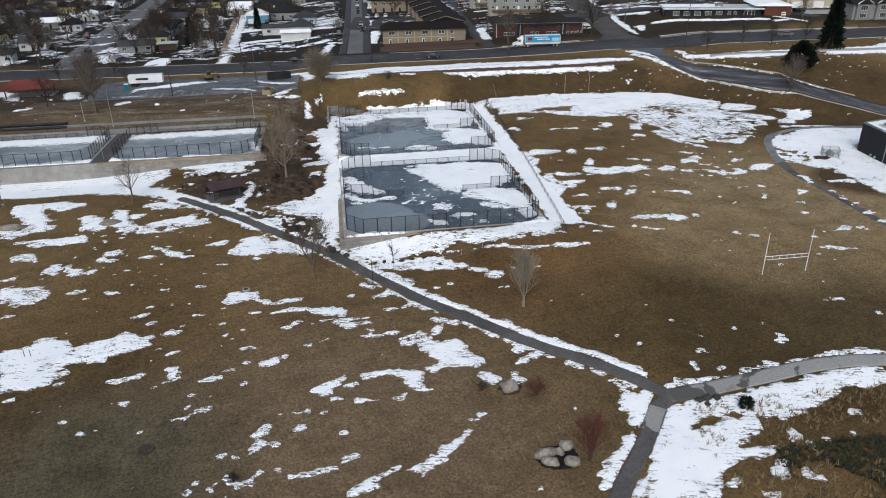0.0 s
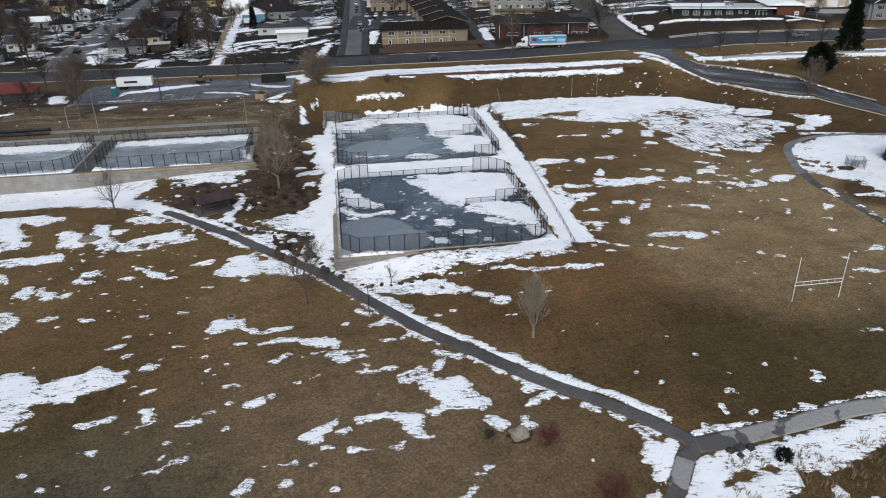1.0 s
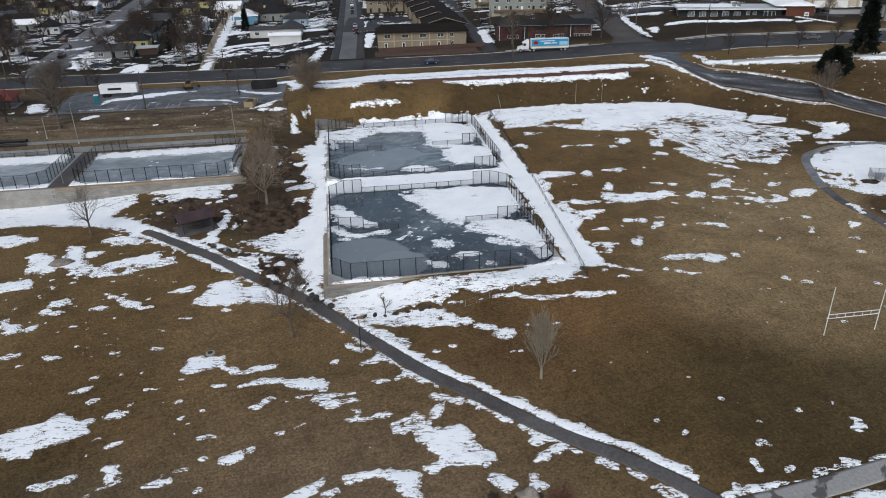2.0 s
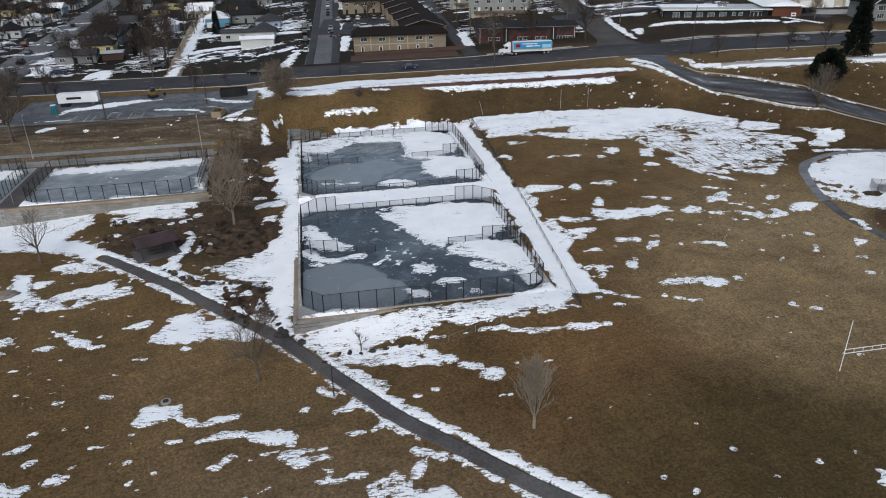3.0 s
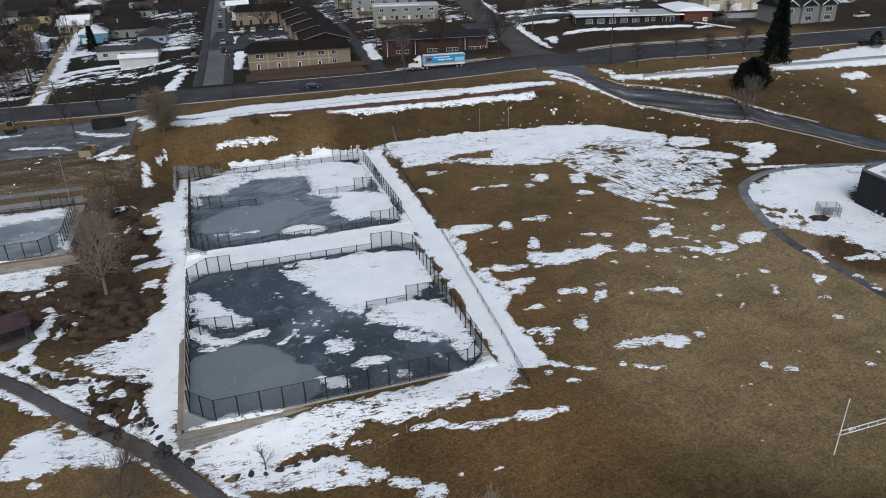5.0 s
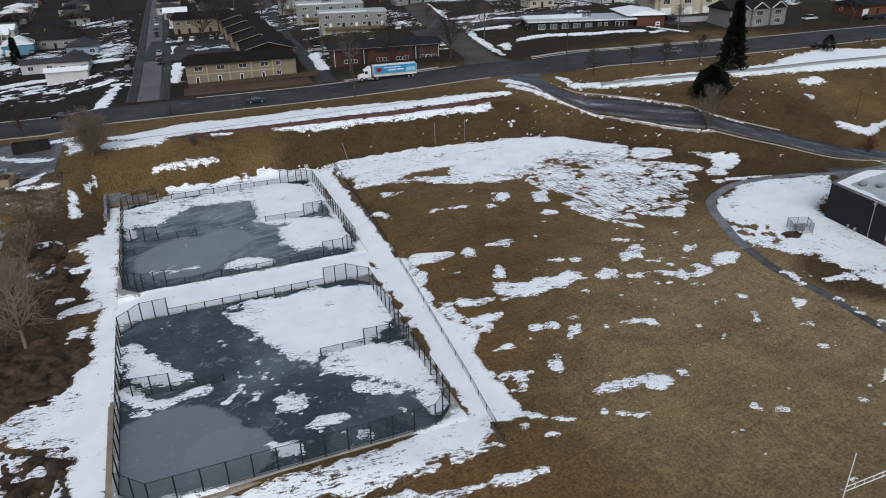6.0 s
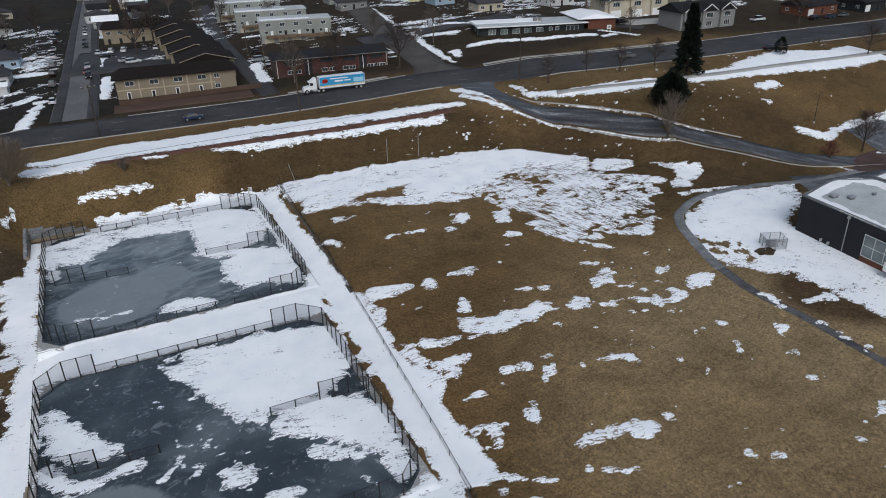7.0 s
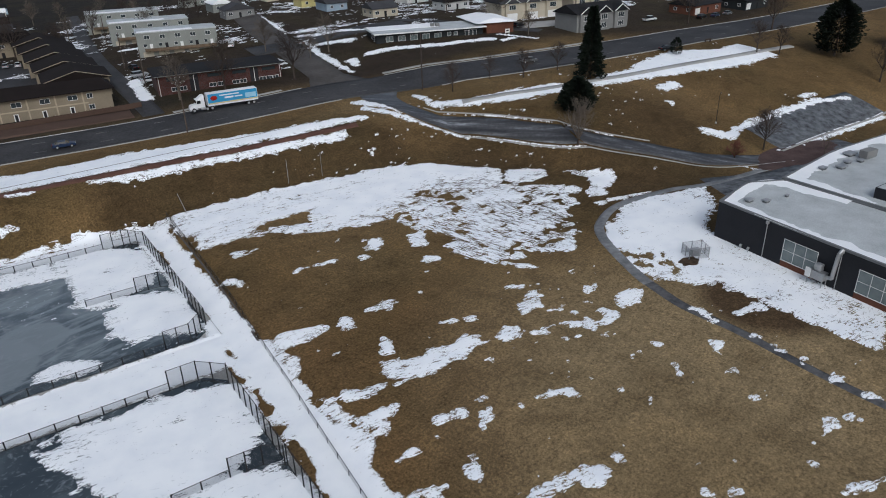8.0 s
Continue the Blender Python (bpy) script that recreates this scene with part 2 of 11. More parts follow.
def tubed(p, q, r0, r1=None, seg=6):
    bm = bmesh.new()
    tube(bm, p, q, r0, r1, seg)
    return bm


def raw_mesh(name, verts, faces):
    """A mesh from numpy arrays of places and quads."""
    me = bpy.data.meshes.new(name)
    me.vertices.add(len(verts))
    me.vertices.foreach_set("co", np.asarray(verts, np.float32).ravel())
    n = len(faces)
    me.loops.add(n * 4)
    me.loops.foreach_set("vertex_index", np.asarray(faces, np.int32).ravel())
    me.polygons.add(n)
    me.polygons.foreach_set("loop_start", np.arange(0, n * 4, 4, dtype=np.int32))
    me.update(calc_edges=True)
    me.validate()
    return me


# ---------------------------------------------------------------- lie of the land
def sstep(a, b, v):
    k = np.clip((np.asarray(v, float) - a) / (b - a), 0, 1)
    return k * k * (3 - 2 * k)
COURT_Z = 4.66
def ground(x, y):
    x, y = np.asarray(x, float), np.asarray(y, float)
    right = np.interp(y, [-200, 40, 60, 72, 79, 88, 110, 135, 155, 195], [0, 1.2, 2.0, 2.8, 3.2, 4.4, 4.8, 5.5, 5.7, 6.5])
    left = np.interp(y, [-200, 40, 60, 75, 90, 115, 125, 150, 163, 175, 195], [0, 1.0, 1.6, 1.9, 2.1, 2.1, 2.4, 2.5, 2.8, 4.4, 5.5])
    side = sstep(0, 1, (x + 6) / np.interp(y, [100, 112, 125], [58, 22, 20]))
    base = left + (right - left) * side
    base = base - 0.5 * np.exp(-((x - 6) / 14) ** 2 - ((y - 106) / 9) ** 2)
    # level pads cut for the fenced courts
    def inside(x0, x1, y0, y1, soft):
        dx = np.maximum(np.maximum(x0 - x, x - x1), 0); dy = np.maximum(np.maximum(y0 - y, y - y1), 0)
        return 1 - sstep(0, soft, np.hypot(dx, dy))
    foot = np.interp(x, [-200, -14, 0, 42, 60, 90, 110, 125, 150, 200], [186, 187, 198, 199.5, 197, 196, 183, 157, 142, 134])
    wide = np.interp(x, [-200, -14, 0, 42, 60, 90, 110, 125, 150, 200], [12, 12, 13, 13, 16, 19, 36, 38, 58, 66])
    top = np.interp(x, [-200, -60, -14, 0, 60, 115, 150, 210, 400], [9.8, 10.2, 10.6, 12.4, 13.4, 14.7, 16.8, 17.5, 18])
    over = np.maximum(y - foot - wide, 0)
    climb = np.interp(x, [-50, 50, 130, 200], [0.02, 0.02, 0.06, 0.05])
    z = base + (top - base) * sstep(0, 1, (y - foot) / wide) + climb * np.minimum(over, 80)
    k = inside(-0.5, 40.5, 112, 199.5, 5.5)
    z = z + (np.minimum(z, COURT_Z - 0.15) - z) * k
    k = inside(-120, -17, 164.5, 188, 4.0)
    z = z + (np.minimum(z, COURT_Z - 0.15) - z) * k
    # lower ground before the long block wall
    z = z - 2.0 * sstep(22, 62, -x) * sstep(142, 160, y) * (1 - sstep(166, 172, y))
    k = inside(98, 200, 95, 146, 14)
    z = z + (6.1 - z) * k
    return z


def gz(x, y):
    return float(ground(x, y))


def lattice(xs, ys, zf):
    X, Y = np.meshgrid(xs, ys)
    V = np.stack([X, Y, zf(X, Y)], -1).reshape(-1, 3)
    w, h = len(xs), len(ys)
    i = (np.arange(h - 1)[:, None] * w + np.arange(w - 1)[None, :]).ravel()
    return V, np.stack([i, i + 1, i + 1 + w, i + w], 1)


def steps(*runs):
    out = [runs[0][0]]
    for a, b, d in runs:
        out += list(np.linspace(a, b, max(2, int(round((b - a) / d)) + 1))[1:])
    return np.array(out)


gxs = steps((-3000, -400, 200), (-400, -130, 15), (-130, -60, 3), (-60, 160, 1), (160, 260, 3), (260, 500, 20), (500, 3000, 200))
gys = steps((-600, 0, 60), (0, 40, 8), (40, 240, 1), (240, 300, 3), (300, 500, 15), (500, 3500, 250))
ground_ob = part("ground", raw_mesh("ground", *lattice(gxs, gys, ground)), GRASS, smooth=True)
tagged(ground_ob, "dry brown winter grass on rolling park ground", "ground", kind="structure")


def smooth_line(pts, step=1.0):
    """A rounded line through the points, evenly stepped."""
    P = [Vector(p) for p in pts]
    P = [2 * P[0] - P[1]] + P + [2 * P[-1] - P[-2]]
    out = []
    for a, b, c, d in zip(P, P[1:], P[2:], P[3:]):
        n = max(2, int((c - b).length / step))
        for i in range(n):
            s = i / n
            out.append(0.5 * (2 * b + (c - a) * s + (2 * a - 5 * b + 4 * c - d) * s * s + (3 * b - a - 3 * c + d) * s ** 3))
    out.append(P[-2])
    return out


def ribbon(name, pts, width, mat, lift, label, category, across=4, step=1.0, level=None, thick=0.25):
    """A strip laid along a line, with edges that go down into the ground; width may change along it."""
    line = smooth_line(pts, step)
    V, F = [], []
    n = len(line)
    cols = across + 3
    for i, p in enumerate(line):
        d = (line[min(i + 1, n - 1)] - line[max(i - 1, 0)]).normalized()
        s = Vector((d.y, -d.x))
        w = width if not callable(width) else width(i / (n - 1))
        for j in range(cols):
            k = min(max(j - 1, 0), across) / across - 0.5
            q = p + s * k * w
            z = gz(q.x, q.y) + lift if level is None else level
            if j in (0, cols - 1):
                z -= thick
            V.append((q.x, q.y, z))
    for i in range(n - 1):
        for j in range(cols - 1):
            a = i * cols + j
            F.append((a, a + 1, a + cols + 1, a + cols))
    ob = part(name, raw_mesh(name, V, F), mat, smooth=False)
    return tagged(ob, label, category, kind="structure")


# ---------------------------------------------------------------- roads and paths
MAIN = [(-260, 262), (-150, 249), (-103, 245), (-69, 242.6), (-33, 240), (-15, 238.6), (2, 236.4), (20, 235.2), (45, 233.2), (72, 232.4), (95, 232.6), (111, 229.6), (122, 225.0), (135, 221.0), (153, 217.4), (178, 215.4), (205, 214.2), (230, 212.8), (260, 212), (330, 214), (600, 230)]
HILL = [(100.6, 235), (101.4, 245), (103.0, 256), (106.6, 282), (111.2, 312), (118.6, 347), (129.8, 400)]
ribbon("road_main", MAIN, 15.0, ASPHALT, 0.06, "worn grey asphalt road with snow melt", "road", across=8)
ribbon("street", [(9.0, 246), (12, 300), (17, 420), (26, 620)], 10.5, STREET_MAT, 0.05, "worn asphalt side street with parked cars", "road")
for k in (-3.9, 3.9):
    ribbon("parking_lane", [(9.0 + k, 246), (12 + k, 300), (17 + k, 420), (26 + k, 620)], 2.5, ASPHALT, 0.07, "dark wet parking lane beside a street", "road", step=3)
ribbon("street", [*HILL, (150, 480)], lambda k: 9.6 + 9 * max(0, 0.05 - k) / 0.05, HILL_MAT, 0.05, "asphalt side street leading uphill", "road")
ribbon("driveway", [(105, 227), (102.5, 218.5), (105.7, 208.8), (114.7, 195), (124.6, 178.2), (136.2, 166.0), (145.3, 156.0), (160, 149.5), (180, 147)], lambda k: 4.2 + 7 * max(0, 0.12 - k) / 0.12, DRIVE_ICE, 0.05, "asphalt park driveway with snowy edges", "road")
PATH_W = [(-43.0, 152.0), (-31.5, 142.0), (-20.5, 131.3), (-11.0, 120.7), (-2.5, 111.8), (4.3, 102.0), (11.9, 90.4), (18.8, 82.7), (25.1, 76.0), (31.0, 70.9), (35.2, 66.5)]
PATH_S = [(37.4, 63.3), (35.7, 61.7), (32.9, 57.8), (29.5, 53.6), (26.6, 50.2)]
PATH_E = [(38.4, 63.2), (42.5, 63.5), (50.4, 64.5), (58.7, 65.6), (67.5, 65.1), (85, 61)]
LANE = [(135.6, 149.1), (125.9, 152.2), (113.0, 153.2), (103.8, 149.3), (99.7, 145.1), (96.8, 139.4), (94.1, 132.6), (92.3, 123.2), (92.6, 114.8), (92.3, 107.0), (92.2, 100.0)]
ribbon("path", PATH_W[1:] + PATH_S + [(21, 42), (12, 28)], 1.85, PATH_MAT, 0.05, "narrow asphalt park path", "path", across=8)
ribbon("path", [(37.6, 63.2), *PATH_E, (110, 52)], 2.3, PATH_CONCRETE, 0.07, "pale concrete park path with dark wet patches", "path", across=8)
ribbon("path", [(35.5, 61.5), (34.2, 59.7), (33.0, 58.0)], 1.9, PATH_CONCRETE, 0.075, "pale concrete slab set in an asphalt path", "path", across=8)
ribbon("driveway", [(160, 146.5), *LANE[:7], (93.4, 130.0)], 1.7, LANE_MAT, 0.05, "narrow wet grey lane curving round a building", "path")
ribbon("driveway", [(93.4, 130.0), *LANE[7:], (92.4, 88), (91, 78), (84, 63)], lambda k: 1.6 - 0.5 * min(1, k * 3), DARK_LANE, 0.05, "narrow dark wet lane beside a playing field", "path")


# ---------------------------------------------------------------- fenced courts: slabs, ice, walls
COURTS = [(0.9, 37.0, 111.6, 148.9), (1.0, 39.2, 156.9, 196.0), (-51.4, -17.6, 164.4, 187.4), (-100.0, -55.4, 164.4, 188.5)]


def build_ice(nt, bsdf):
    co = place(nt)
    big = noise_tex(nt, co, 0.11, 4, 0.5, 0.6)
    mid = noise_tex(nt, co, 0.7, 6, 0.65, 0.8)
    fine = noise_tex(nt, co, 6.0, 4, 0.6)
    col = ramp(nt, big, [(0.36, (0.029, 0.039, 0.046)), (0.52, (0.044, 0.057, 0.065)), (0.60, (0.077, 0.096, 0.106)), (0.74, (0.130, 0.156, 0.168))])
    col = mix(nt, near_spot(nt, (20, 176), 19, 23), col, ramp(nt, big, [(0.36, (0.042, 0.056, 0.063)), (0.50, (0.084, 0.104, 0.113)), (0.60, (0.17, 0.195, 0.205))]))
    wisp = noise_tex(nt, place(nt, stretch=(0.55, 1.3, 1.0), turn=20.0), 1.1, 7, 0.72, 1.4)
    col = mix(nt, ramp(nt, wisp, [(0.60, (0, 0, 0)), (0.70, (0.9, 0.9, 0.9))]), col, (0.30, 0.33, 0.345))
    # long cloudy bands blown across the far sheet
    band = noise_tex(nt, place(nt, stretch=(0.30, 1.2, 1.0), turn=14.0), 0.42, 6, 0.6, 0.7)
    band = mix(nt, near_spot(nt, (20, 176), 19, 23), (0, 0, 0), ramp(nt, band, [(0.49, (0, 0, 0)), (0.60, (0.75, 0.75, 0.75))]))
    col = mix(nt, band, col, (0.23, 0.262, 0.275))
    # paler grey patches with uneven edges in the near corners
    for spot, r in (((6.5, 119), 5), ((12, 116), 3), ((11, 167), 5), ((18, 171), 3)):
        edge = ramp(nt, mix(nt, 0.35, near_spot(nt, spot, r, r * 1.9), mid), [(0.40, (0, 0, 0)), (0.50, (0.85, 0.85, 0.85))])
        col = mix(nt, edge, col, (0.200, 0.225, 0.236))
    veil = ramp(nt, mid, [(0.56, (0, 0, 0)), (0.72, (0.8, 0.8, 0.8))])
    col = mix(nt, veil, col, (0.24, 0.255, 0.27))
    nt.links.new(col, bsdf.inputs["Base Color"])
    r = ramp(nt, mix(nt, 0.5, big, mid), [(0.35, (0.06, 0.06, 0.06)), (0.65, (0.30, 0.30, 0.30))])
    nt.links.new(r, bsdf.inputs["Roughness"])
    bump(nt, bsdf, mix(nt, 0.3, mid, fine), 0.06, 0.03)


ICE = material("thin_grey_ice", build_ice, 0.15, 0, 0.85)


def chamfered(bm, x0, x1, y0, y1, c, z0, z1):
    pts = [(x0 + c, y0), (x1 - c, y0), (x1, y0 + c), (x1, y1 - c), (x1 - c, y1), (x0 + c, y1), (x0, y1 - c), (x0, y0 + c)]
    lo = [bm.verts.new((x, y, z0)) for x, y in pts]
    hi = [bm.verts.new((x, y, z1)) for x, y in pts]
    bm.faces.new(lo[::-1])
    bm.faces.new(hi)
    for i in range(8):
        bm.faces.new((lo[i], lo[(i + 1) % 8], hi[(i + 1) % 8], hi[i]))




def build_frost(nt, bsdf):
    co = place(nt)
    mid, big = noise_tex(nt, place(nt, stretch=(0.5, 1.0, 1.0)), 0.5, 6, 0.65, 0.8), noise_tex(nt, co, 0.12, 4)
    nt.links.new(ramp(nt, mix(nt, 0.5, mid, big), [(0.38, (0.13, 0.15, 0.16)), (0.5, (0.22, 0.25, 0.265)), (0.62, (0.42, 0.45, 0.47))]), bsdf.inputs["Base Color"])
    bump(nt, bsdf, mid, 0.08, 0.03)


FROST = material("frosted_pale_ice", build_frost, 0.3, 0, 0.7)
for x0, x1, y0, y1 in COURTS:
    slab = thing("court", "concrete sports court under a sheet of grey ice", "court", kind="structure")
    part("slab", boxed(x0, x1, y0, y1, COURT_Z - 1.2, COURT_Z), CONCRETE, slab, "pale concrete slab")
    bm = bmesh.new()
    chamfered(bm, x0 + 0.6, x1 - 0.8, y0 + 0.5, y1 - 0.5, 2.2, COURT_Z - 0.05, COURT_Z + 0.02)
    part("ice", bm, ICE if x0 > 0 else FROST, slab, "thin grey ice with cloudy patches" if x0 > 0 else "pale frosted ice")


# ---------------------------------------------------------------- snow lying on the ground
def lattice_noise(x, y, seed):
    table = np.random.RandomState(seed).rand(256, 256)
    i, j = np.floor(x).astype(int), np.floor(y).astype(int)
    u, v = x - i, y - j
    u, v = u * u * (3 - 2 * u), v * v * (3 - 2 * v)
    a, b = table[i % 256, j % 256], table[(i + 1) % 256, j % 256]
    c, d = table[i % 256, (j + 1) % 256], table[(i + 1) % 256, (j + 1) % 256]
    return (a * (1 - u) + b * u) * (1 - v) + (c * (1 - u) + d * u) * v


def fractal(x, y, size, octaves, seed, keep=0.55):
    total, weight, amp = 0, 0, 1.0
    for k in range(octaves):
        total = total + amp * lattice_noise(x / size + 17.3 * k, y / size - 9.1 * k, seed + k)
        weight += amp
        size, amp = size * 0.5, amp * keep
    return total / weight - 0.5


drifts, bare, squares = [], [], []


def drift(*stops):
    """Snow along a line of (x, y, half width)."""
    drifts.append(stops)


def swept(pts, half, soft=0.35):
    """A line kept clear of snow."""
    bare.append(([(p.x, p.y) for p in smooth_line(pts, 2.5)], half, soft))


def side_drift(pts, off, half, start=0.0, stop=1.0, wobble=0.5):
    """Snow ridge along one side of a path."""
    line = smooth_line(pts, 2.5)
    n = len(line)
    rows = []
    for i in range(int(start * (n - 1)), int(stop * (n - 1)) + 1):
        d = (line[min(i + 1, n - 1)] - line[max(i - 1, 0)]).normalized()
        q = line[i] + Vector((d.y, -d.x)) * (off + 0.15 * math.sin(i * 1.7))
        rows.append((q.x, q.y, half * (1 + wobble * math.sin(i * 0.9 + off))))
    drift(*rows)


DRIVE = [(102.5, 218.5), (105.7, 208.8), (114.7, 195), (124.6, 178.2), (136.2, 166.0), (145.3, 156.0), (160, 149.5)]
side_drift(PATH_W, -1.5, 0.8, 0.0, 1.0, 0.12)
side_drift(PATH_W, 1.4, 0.65, 0.0, 0.4, 0.3)
side_drift(PATH_W, 1.3, 0.35, 0.4, 1.0, 0.5)
side_drift(PATH_E, -1.55, 0.5, 0.0, 1.0, 0.15)
side_drift(PATH_S, 1.6, 0.7, 0.2, 1.0, 0.3)
side_drift(PATH_S, -1.6, 0.8, 0.3, 1.0, 0.3)
drift((38.8, 60.6, 1.0), (36.2, 57.2, 1.4), (33.0, 52.8, 1.8), (30.6, 49.2, 1.8))
drift((-46, 153.6, 2.4), (-38, 147.6, 2.2), (-32, 142.4, 1.5), (-30, 140.6, 0.8))
drift((109.0, 246.0, 0.9), (109.8, 258.0, 1.4), (111.0, 271.0, 1.4), (114.2, 287.0, 1.2))
drift((116.4, 309.0, 1.3), (121.0, 336.0, 1.6), (126.0, 366.0, 1.4), (133.0, 394.0, 1.6))
drift((154, 151.6, 1.0), (162, 152.2, 1.2), (180, 152.6, 0.9), (206, 152.2, 1.0))
side_drift(DRIVE, 2.6, 0.65, 0.02, 0.55, 0.12)
side_drift(DRIVE, -2.6, 0.3, 0.2, 0.6, 0.5)
# snow lying over the courts and before the block wall
squares.append((37.4, 43.0, 109.5, 199, 0.5))
squares.append((0.5, 39.5, 148.6, 157.2, 0.4))
squares.append((6.0, 43.5, 195.6, 198.6, 0.5))
squares.append((-1.4, 1.1, 118, 196, 0.7))
squares.append((-51, -19, 181.5, 187.0, 1.2))
squares.append((-100, -57, 181.5, 188.0, 1.2))
# lawn below the path
drift((-74.7, 165.2, 1.5), (-69.6, 165.0, 1.4), (-63.5, 165.1, 1.4), (-57.4, 165.5, 1.6), (-51.0, 164.7, 2.0), (-44.5, 164.2, 1.6), (-38.6, 164.0, 0.6))
drift((-74.1, 163.7, 1.5), (-69.1, 163.6, 1.4), (-63.1, 163.7, 1.4), (-57.0, 163.9, 1.6), (-50.5, 162.7, 2.0), (-44.2, 162.6, 1.6), (-38.5, 163.3, 0.6))
drift((-73.6, 162.3, 1.5), (-68.7, 162.3, 1.4), (-62.6, 162.2, 1.4), (-56.5, 162.2, 1.6), (-49.9, 160.7, 2.0), (-43.8, 161.0, 1.6), (-38.4, 162.6, 0.6))
drift((-73.0, 160.8, 1.5), (-68.2, 160.9, 1.4), (-62.2, 160.8, 1.4), (-56.0, 160.6, 1.6), (-49.4, 158.7, 2.0), (-43.5, 159.4, 1.6), (-38.2, 162.0, 0.6))
drift((-72.5, 159.4, 1.5), (-67.7, 159.5, 1.4), (-61.7, 159.4, 1.4), (-55.6, 159.0, 1.6), (-48.9, 156.7, 2.0), (-43.1, 157.8, 1.6), (-38.1, 161.3, 0.6))
drift((-71.9, 157.9, 1.5), (-67.2, 158.1, 1.4), (-61.3, 158.0, 1.4), (-55.1, 157.4, 1.6), (-48.4, 154.7, 2.0), (-42.8, 156.2, 1.6), (-37.9, 160.6, 0.6))
drift((-71.3, 156.5, 1.5), (-66.8, 156.8, 1.4), (-60.8, 156.5, 1.4), (-54.6, 155.7, 1.6), (-47.8, 152.7, 2.0), (-42.4, 154.6, 1.6), (-37.8, 160.0, 0.6))
drift((-70.8, 155.0, 1.5), (-66.3, 155.4, 1.4), (-60.4, 155.1, 1.4), (-54.2, 154.1, 1.6), (-47.3, 150.7, 2.0), (-42.1, 153.0, 1.6), (-37.7, 159.4, 0.6))
drift((-72.7, 159.4, 1.6), (-67.1, 157.6, 1.6), (-59.0, 158.0, 1.5), (-50.2, 156.7, 1.6), (-42.8, 150.8, 1.0), (-36.3, 148.0, 1.2), (-32.5, 143.9, 1.1))
drift((-72.1, 157.8, 1.6), (-66.5, 156.1, 1.6), (-58.5, 156.5, 1.5), (-49.8, 155.1, 1.6), (-42.5, 149.8, 1.0), (-36.1, 146.8, 1.2), (-32.3, 142.8, 1.1))
drift((-71.5, 156.3, 1.6), (-66.0, 154.5, 1.6), (-58.1, 155.1, 1.5), (-49.3, 153.5, 1.6), (-42.3, 148.7, 1.0), (-35.8, 145.5, 1.2), (-32.1, 141.7, 1.1))
drift((-70.8, 154.7, 1.6), (-65.4, 153.0, 1.6), (-57.6, 153.6, 1.5), (-48.9, 151.9, 1.6), (-42.0, 147.7, 1.0), (-35.6, 144.3, 1.2), (-31.9, 140.6, 1.1))
drift((-32.9, 159.4, 1.0), (-27.5, 160.8, 1.0), (-21.7, 161.1, 0.8))
drift((-32.7, 158.4, 1.0), (-27.4, 159.8, 1.0), (-21.6, 160.3, 0.8))
drift((-32.6, 157.4, 1.0), (-27.2, 158.7, 1.0), (-21.5, 159.4, 0.8))
drift((-64.2, 144.1, 0.8), (-60.7, 143.5, 1.9), (-56.0, 134.4, 1.1), (-57.9, 132.3, 0.7), (-59.8, 129.3, 0.5))
drift((-63.9, 143.2, 0.8), (-60.0, 141.6, 1.9), (-55.7, 133.4, 1.1), (-57.6, 131.6, 0.7), (-59.6, 128.8, 0.5))
drift((-63.7, 142.4, 0.8), (-59.4, 139.8, 1.9), (-55.3, 132.3, 1.1), (-57.4, 130.9, 0.7), (-59.4, 128.3, 0.5))
drift((-63.4, 141.6, 0.8), (-58.8, 138.0, 1.9), (-54.9, 131.2, 1.1), (-57.1, 130.2, 0.7), (-59.2, 127.8, 0.5))
drift((-63.2, 140.8, 0.8), (-58.1, 136.1, 1.9), (-54.6, 130.2, 1.1), (-56.9, 129.5, 0.7), (-59.0, 127.3, 0.5))
drift((-59.6, 144.5, 0.5), (-55.5, 144.3, 1.3), (-50.8, 142.5, 0.4))
drift((-59.4, 144.0, 0.5), (-55.1, 143.0, 1.3), (-50.7, 142.1, 0.4))
drift((-59.3, 143.4, 0.5), (-54.8, 141.8, 1.3), (-50.6, 141.6, 0.4))
drift((-59.2, 142.9, 0.5), (-54.4, 140.5, 1.3), (-50.5, 141.2, 0.4))
drift((-53.2, 132.4, 0.6), (-54.0, 131.9, 0.8))
drift((-53.0, 131.8, 0.6), (-53.8, 131.1, 0.8))
drift((-52.8, 131.2, 0.6), (-53.6, 130.4, 0.8))
drift((-62.9, 133.2, 0.6), (-60.6, 130.8, 1.2))
drift((-62.7, 132.6, 0.6), (-60.2, 129.7, 1.2))
drift((-62.5, 132.0, 0.6), (-59.7, 128.6, 1.2))
drift((-57.0, 125.2, 0.4), (-53.2, 124.8, 0.8), (-49.5, 124.9, 0.8), (-45.7, 125.1, 0.6))
drift((-56.8, 124.8, 0.4), (-53.0, 124.0, 0.8), (-49.2, 124.1, 0.8), (-45.5, 124.5, 0.6))
drift((-56.7, 124.4, 0.4), (-52.8, 123.2, 0.8), (-49.0, 123.3, 0.8), (-45.3, 123.9, 0.6))
drift((-48.1, 134.9, 1.0), (-46.5, 133.7, 1.3), (-44.1, 131.2, 0.7))
drift((-47.9, 134.0, 1.0), (-46.2, 132.4, 1.3), (-43.9, 130.5, 0.7))
drift((-47.6, 133.0, 1.0), (-45.8, 131.0, 1.3), (-43.8, 129.7, 0.7))
